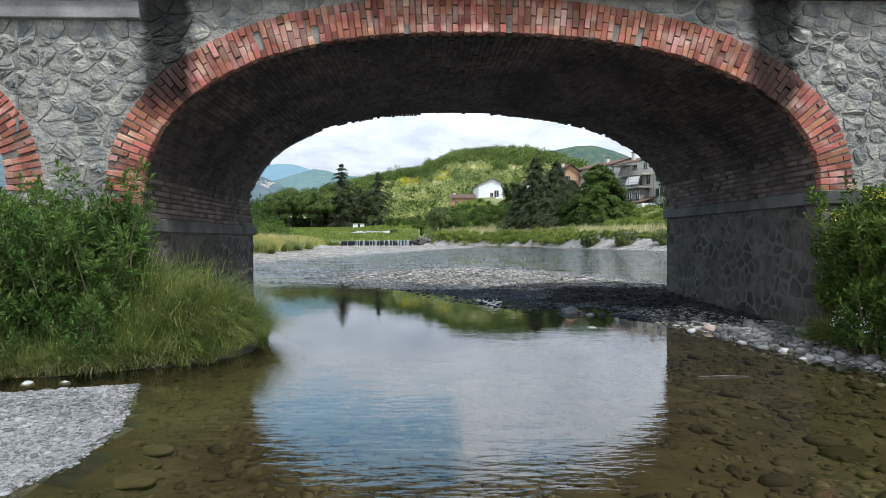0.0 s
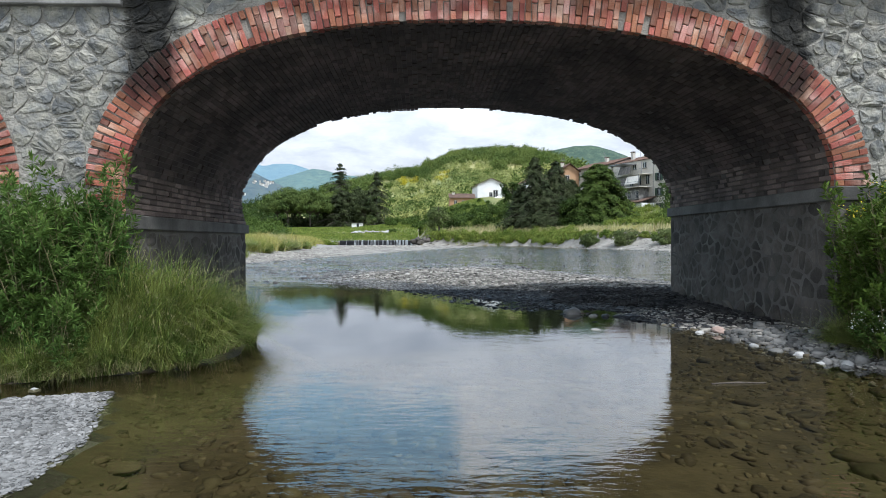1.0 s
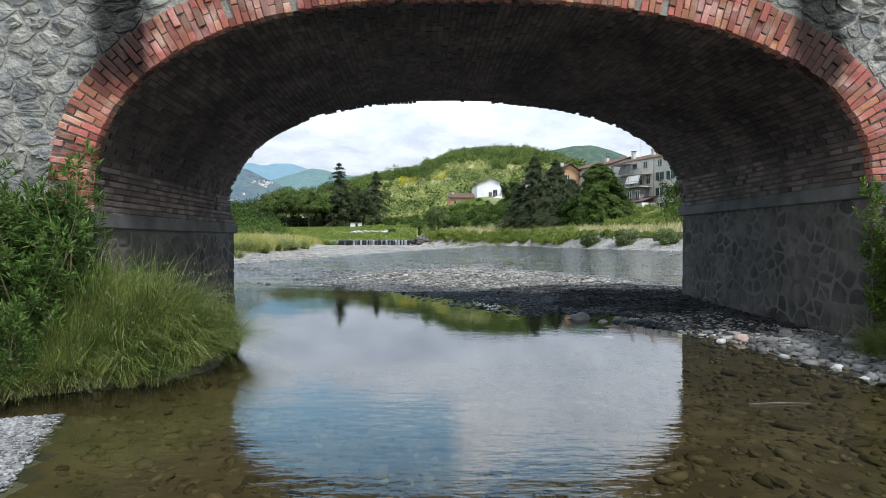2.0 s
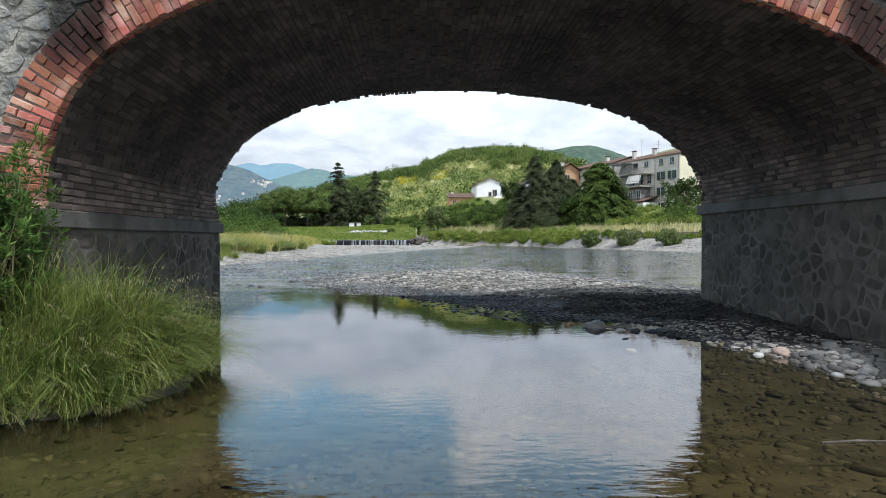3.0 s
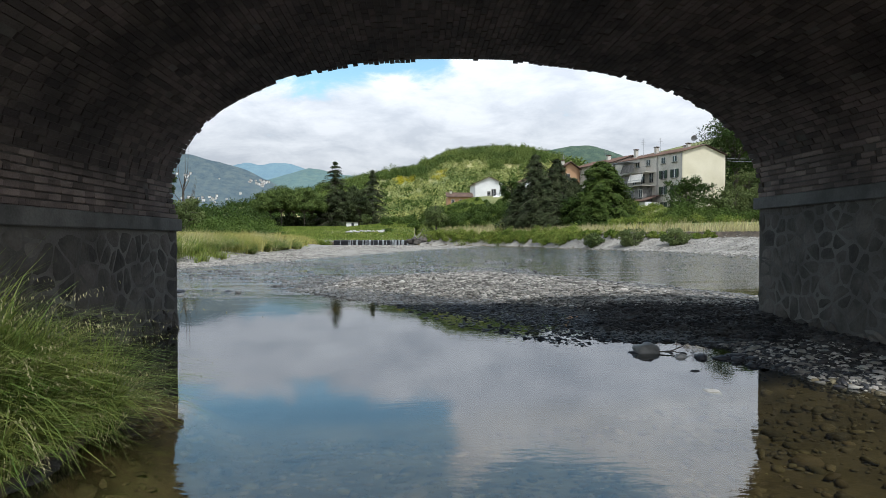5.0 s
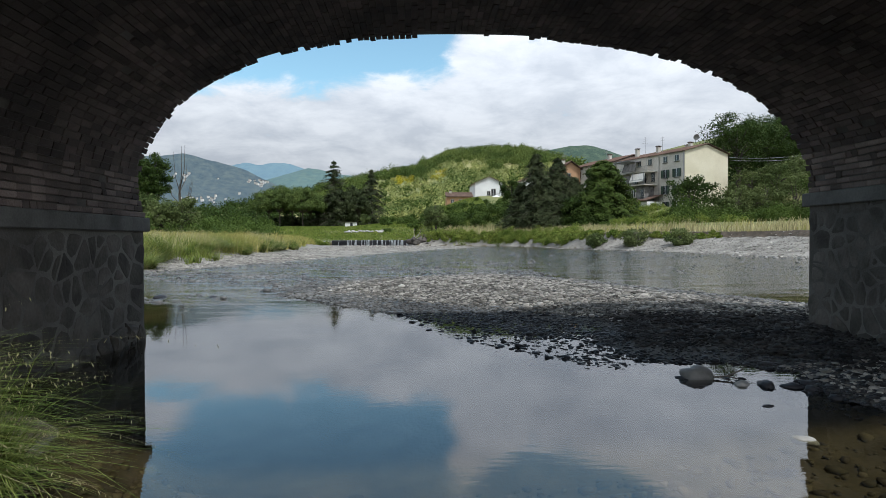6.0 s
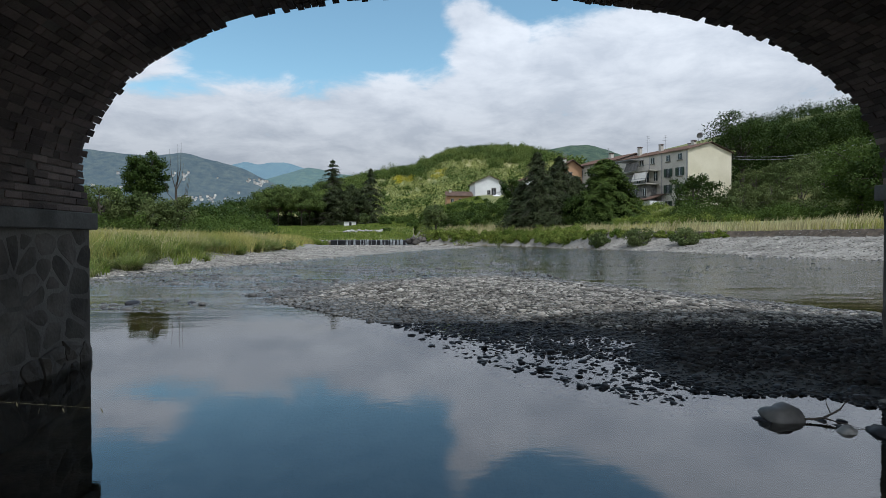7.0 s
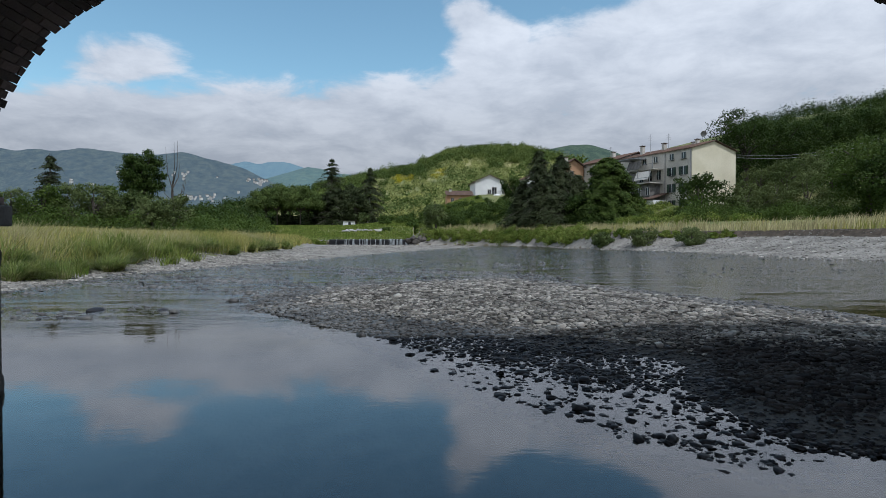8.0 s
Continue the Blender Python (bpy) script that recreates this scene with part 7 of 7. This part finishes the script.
def near_plants():
    r = random.Random(12)
    # tussocks beside the pier on the tuft
    kinds = [tussock(200 + k, 250, 0.88 + 0.08 * k, 0.80, 0.17, (0.50, -0.14), "long arching green grass in a dense tussock at the water's edge") for k in range(4)]
    spots = []
    tries = 0
    while len(spots) < 68 and tries < 6000:
        tries += 1
        x, y = r.uniform(-4.5, -2.65), r.uniform(6.15, 8.45)
        d = float(inside_distance(np.array([x]), np.array([y]), TUFT)[0])
        if d < 0.06 or (x < -3.7 and y > 7.9 and x < -4.1):
            continue
        if y < 7.3 and x < -3.9:
            continue
        if all((x - a) ** 2 + (y - b) ** 2 > 0.045 for a, b in spots):
            spots.append((x, y))
    for k, (x, y) in enumerate(spots):
        s = r.uniform(0.75, 1.12) * (0.62 + 0.38 * min(1.0, max(0.0, (y - 6.2) / 1.0)))
        s *= 0.78 if x > -3.1 else 1.0
        m = pose(x, y, gz(x, y) - 0.03, 0, 0, r.uniform(-50, 50)) @ Matrix.Diagonal((s, s, s, 1))
        if k < len(kinds):
            kinds[k].matrix_world = m
        else:
            src = kinds[k % len(kinds)]
            ob = copy_thing(src, m)
            ob.matrix_basis = m
    for k in range(26):              # smaller, half-withered tufts along the undercut edge, and at the meadow's edge
        x = -5.6 + 0.1 * k + r.uniform(-0.1, 0.1)
        y = float(np.interp(x, (-5.6, -4.2, -3.4, -2.7), (5.85, 6.0, 6.35, 6.7)))
        s = r.uniform(0.35, 0.6) if x > -4.7 else r.uniform(0.5, 0.85)
        m = pose(x, y, gz(x, y) - 0.02, 0, 0, r.uniform(0, 360)) @ Matrix.Diagonal((s, s, s, 1))
        copy_thing(kinds[k % 4], m).matrix_basis = m
    beach = [(-13.75 + r.gauss(0, 0.35), 27.4 + r.gauss(0, 0.5), r.uniform(0.8, 1.05)) for _ in range(11)]
    beach += [(-13.9 + r.gauss(0, 0.3), 31.6 + r.gauss(0, 0.45), r.uniform(0.85, 1.1)) for _ in range(6)]
    beach += [(-14.0, 30.0, 0.6), (-13.4, 36.0, 0.7), (-13.2, 38.5, 0.6)]
    for _ in range(48):
        y = r.uniform(26, 66)
        beach.append((float(grass_line(np.array([y]))[0]) + r.uniform(-1.2, 0.3), y, r.uniform(0.9, 1.5)))
    for k, (x, y, s) in enumerate(beach):
        m = pose(x, y, gz(x, y) - 0.02, r.uniform(-8, 8), r.uniform(-8, 8), r.uniform(0, 360)) @ Matrix.Diagonal((s * 1.3, s * 1.3, s * 0.85, 1))
        ob = copy_thing(kinds[k % 4], m)
        ob.matrix_basis = m
        tagged(ob, "bushy green grass tussock on the pebble beach" if k < 20 else "bushy green grass tussock at the meadow's edge", "grass", "tussocks on the beach")
    # tall herbs before the pier, on both banks
    g = "tall herbs on the bank"
    herbs = [herb("tall_herb", 220 + k, 8, h, "tall leafy green herb with narrow leaves", 0.105, 0.021, M_HERB, None, g) for k, h in enumerate((2.0, 1.75, 1.5, 1.2))]
    low = [herb("leafy_shrub", 240 + k, 9, h, "dense dark green shrub with pointed leaves", 0.085, 0.030, M_SHRUB, None, "shrubs on the bank") for k, h in enumerate((1.9, 1.5, 1.0))]
    gold = herb("yellow_flower_plant", 260, 8, 1.9, "leafy plant with small yellow flower heads", 0.08, 0.03, M_SHRUB, M_FLOWER, "flowering plants")
    daisy = herb("white_flower_plant", 261, 9, 0.55, "low leafy plant with small white flowers", 0.06, 0.03, M_HERB, M_WHITEFL, "flowering plants")
    used = set()

    def put(src, x, y, s=1.0):
        m = pose(x, y, gz(x, y) - 0.04, r.uniform(-5, 5), r.uniform(-5, 5), r.uniform(0, 360)) @ Matrix.Diagonal((s, s, s * r.uniform(0.92, 1.06), 1))
        if src.name not in used:
            used.add(src.name)
            src.matrix_world = m
        else:
            copy_thing(src, m).matrix_basis = m

    for _ in range(54):                # mass against the pier, lower towards the water
        x, y = r.uniform(-6.6, -3.98), r.uniform(6.2, 7.75)
        if x < -5.2 and r.random() < 0.4:
            continue
        k = 0 if x < -3.9 and y > 6.5 else (1 if x < -3.7 else 3)
        k = min(3, max(0, k + r.choice((0, 0, 1))))
        put(herbs[k], x, y, r.uniform(0.78, 1.04))
    for _ in range(16):
        put(herbs[3], r.uniform(-6.2, -3.8), r.uniform(5.95, 6.4), r.uniform(0.5, 0.85))
    for src, x, y in ((low[0], 5.9, 7.2), (low[1], 5.5, 6.9), (low[2], 5.15, 6.6), (gold, 6.15, 7.0)):
        put(src, x, y)
    for _ in range(125):
        x, y = r.uniform(4.85, 7.2), r.uniform(5.2, 7.9)
        if x < 4.95 + 0.3 * abs(y - 6.6) or x - 0.25 * y > 5.6:
            continue
        put(low[0 if x > 5.45 else (1 if x > 5.15 else 2)], x, y, r.uniform(0.9, 1.1))
    for x, y in ((6.0, 7.55), (6.2, 7.3), (6.35, 7.6), (6.1, 7.75), (5.9, 7.35)):
        put(gold, x, y, r.uniform(0.95, 1.05))
    for _ in range(12):
        put(daisy, r.uniform(4.85, 5.7), r.uniform(4.9, 6.9), r.uniform(0.7, 1.1))
    for _ in range(11):
        x, y = r.uniform(5.0, 5.5), r.uniform(6.7, 7.9)
        src = kinds[r.randrange(4)]
        s = r.uniform(0.4, 0.62)
        m = pose(x, y, gz(x, y) - 0.03, 0, 0, r.uniform(100, 260)) @ Matrix.Diagonal((s, s, s, 1))
        copy_thing(src, m).matrix_basis = m


near_plants()


def grass_field(name, label, xy, height, width, material, seed, lean=0.35, per=1):
    r = np.random.default_rng(seed)
    n = len(xy)
    z = ground(xy[:, 0], xy[:, 1]) - 0.05
    height = height * (1 + 0.45 * fbm(xy[:, 0] * 0.55, xy[:, 1] * 0.55, seed) + 0.25 * fbm(xy[:, 0] * 1.9, xy[:, 1] * 1.9, seed + 2))
    w = r.uniform(0, 6.283, n)
    d = np.stack([np.cos(w), np.sin(w)], -1) * r.uniform(0.1, 1, (n, 1)) * lean + [0.16, 0.0]
    L = height * r.uniform(0.55, 1.15, n)
    face = r.uniform(-0.9, 0.9, n)
    side = np.stack([np.cos(face), np.sin(face), np.zeros(n)], -1)
    V = []
    for f, wd in ((0, 1.0), (0.55, 0.8), (1.0, 0.12)):
        p = np.concatenate([xy + d * (L * f ** 1.6)[:, None], (z + L * (f - 0.12 * f * f))[:, None]], -1)
        V += [p - side * width * wd / 2, p + side * width * wd / 2]
    V = np.stack(V, 1).reshape(-1, 3)
    o = (np.arange(n) * 6)[:, None]
    F = np.concatenate([np.array([[0, 1, 3, 2]]) + o, np.array([[2, 3, 5, 4]]) + o])
    ob = part_of(name, raw_np(name, V, F), material)
    return tagged(ob, label, "grass", kind="stuff")


def fields():
    r = np.random.default_rng(90)
    def meadow(n, y0, y1, seed, dmax=30):
        return spread(n, -75, -9, y0, y1, seed, lambda x, y: (grass_line(y) - x > 0.2 + 1.0 * fbm(x * 0.5, y * 0.5, 4)) & (grass_line(y) - x < dmax) & ((x + 0.34) / np.maximum(y - 8, 1) > -0.98))
    q = meadow(150000, 16, 60, 1)
    patch = fbm(q[:, 0] * 0.35, q[:, 1] * 0.35, 2) + r.normal(0, 0.22, len(q))
    grass_field("meadow_grass", "tall green and straw meadow grass", q[patch > -0.12], 1.0, 0.032, M_MEADOW, 2, 0.5)
    grass_field("meadow_grass", "fresh green meadow grass", q[patch <= -0.12], 0.85, 0.034, M_GRASS, 3, 0.5)
    q = meadow(90000, 17, 62, 14, 24)
    q = q[fbm(q[:, 0] * 0.22, q[:, 1] * 0.22, 6) + r.normal(0, 0.15, len(q)) > -0.05]
    grass_field("dry_grass", "pale nodding seed heads over the meadow", q, 1.15, 0.018, M_DRY, 15, 0.7)
    q = meadow(60000, 60, 112, 4, 40)
    grass_field("meadow_grass", "tall meadow grass further up the bank", q, 1.0, 0.09, M_MEADOW, 5)
    q = spread(2600, -16.5, -12, 22, 40, 6, lambda x, y: (np.abs(grass_line(y) - x + 0.4) < 1.0) & (fbm(x * 0.9, y * 0.9, 7) > 0.12))
    grass_field("meadow_grass", "green tufts at the meadow's edge", q, 0.6, 0.04, M_GRASS, 7, 0.6)
    # dry grass along the top of the gravel bank
    def top(x, y):
        d = inside_distance(x, y, RIGHT)
        run_ = 1.6 + 6.0 * ramp_np(82 - y, 0, 16)
        return (d > run_ + 0.5) & (d < run_ + 5.5) & ((x + 0.34) / np.maximum(y - 8, 1) < 0.95)
    q = spread(90000, 0, 60, 38, 118, 8, top)
    patch = fbm(q[:, 0] * 0.3, q[:, 1] * 0.3, 5) + r.normal(0, 0.2, len(q))
    grass_field("dry_grass", "tall straw-coloured grass along the bank", q[patch > -0.1], 1.15, 0.06, M_DRY, 9)
    grass_field("bank_grass", "green grass along the bank", q[patch <= -0.1], 0.9, 0.06, M_MEADOW, 10)
    q = spread(52000, -62, 12, 116, 172, 11, lambda x, y: (y > 116) & ((x + 0.34) / (y - 8) > -0.42))
    grass_field("meadow_grass", "green grass behind the weir", q, 0.42, 0.16, M_GRASS, 12)


fields()

# ---------------------------------------------------------------- the pieces of the masonry
bridge_pieces()
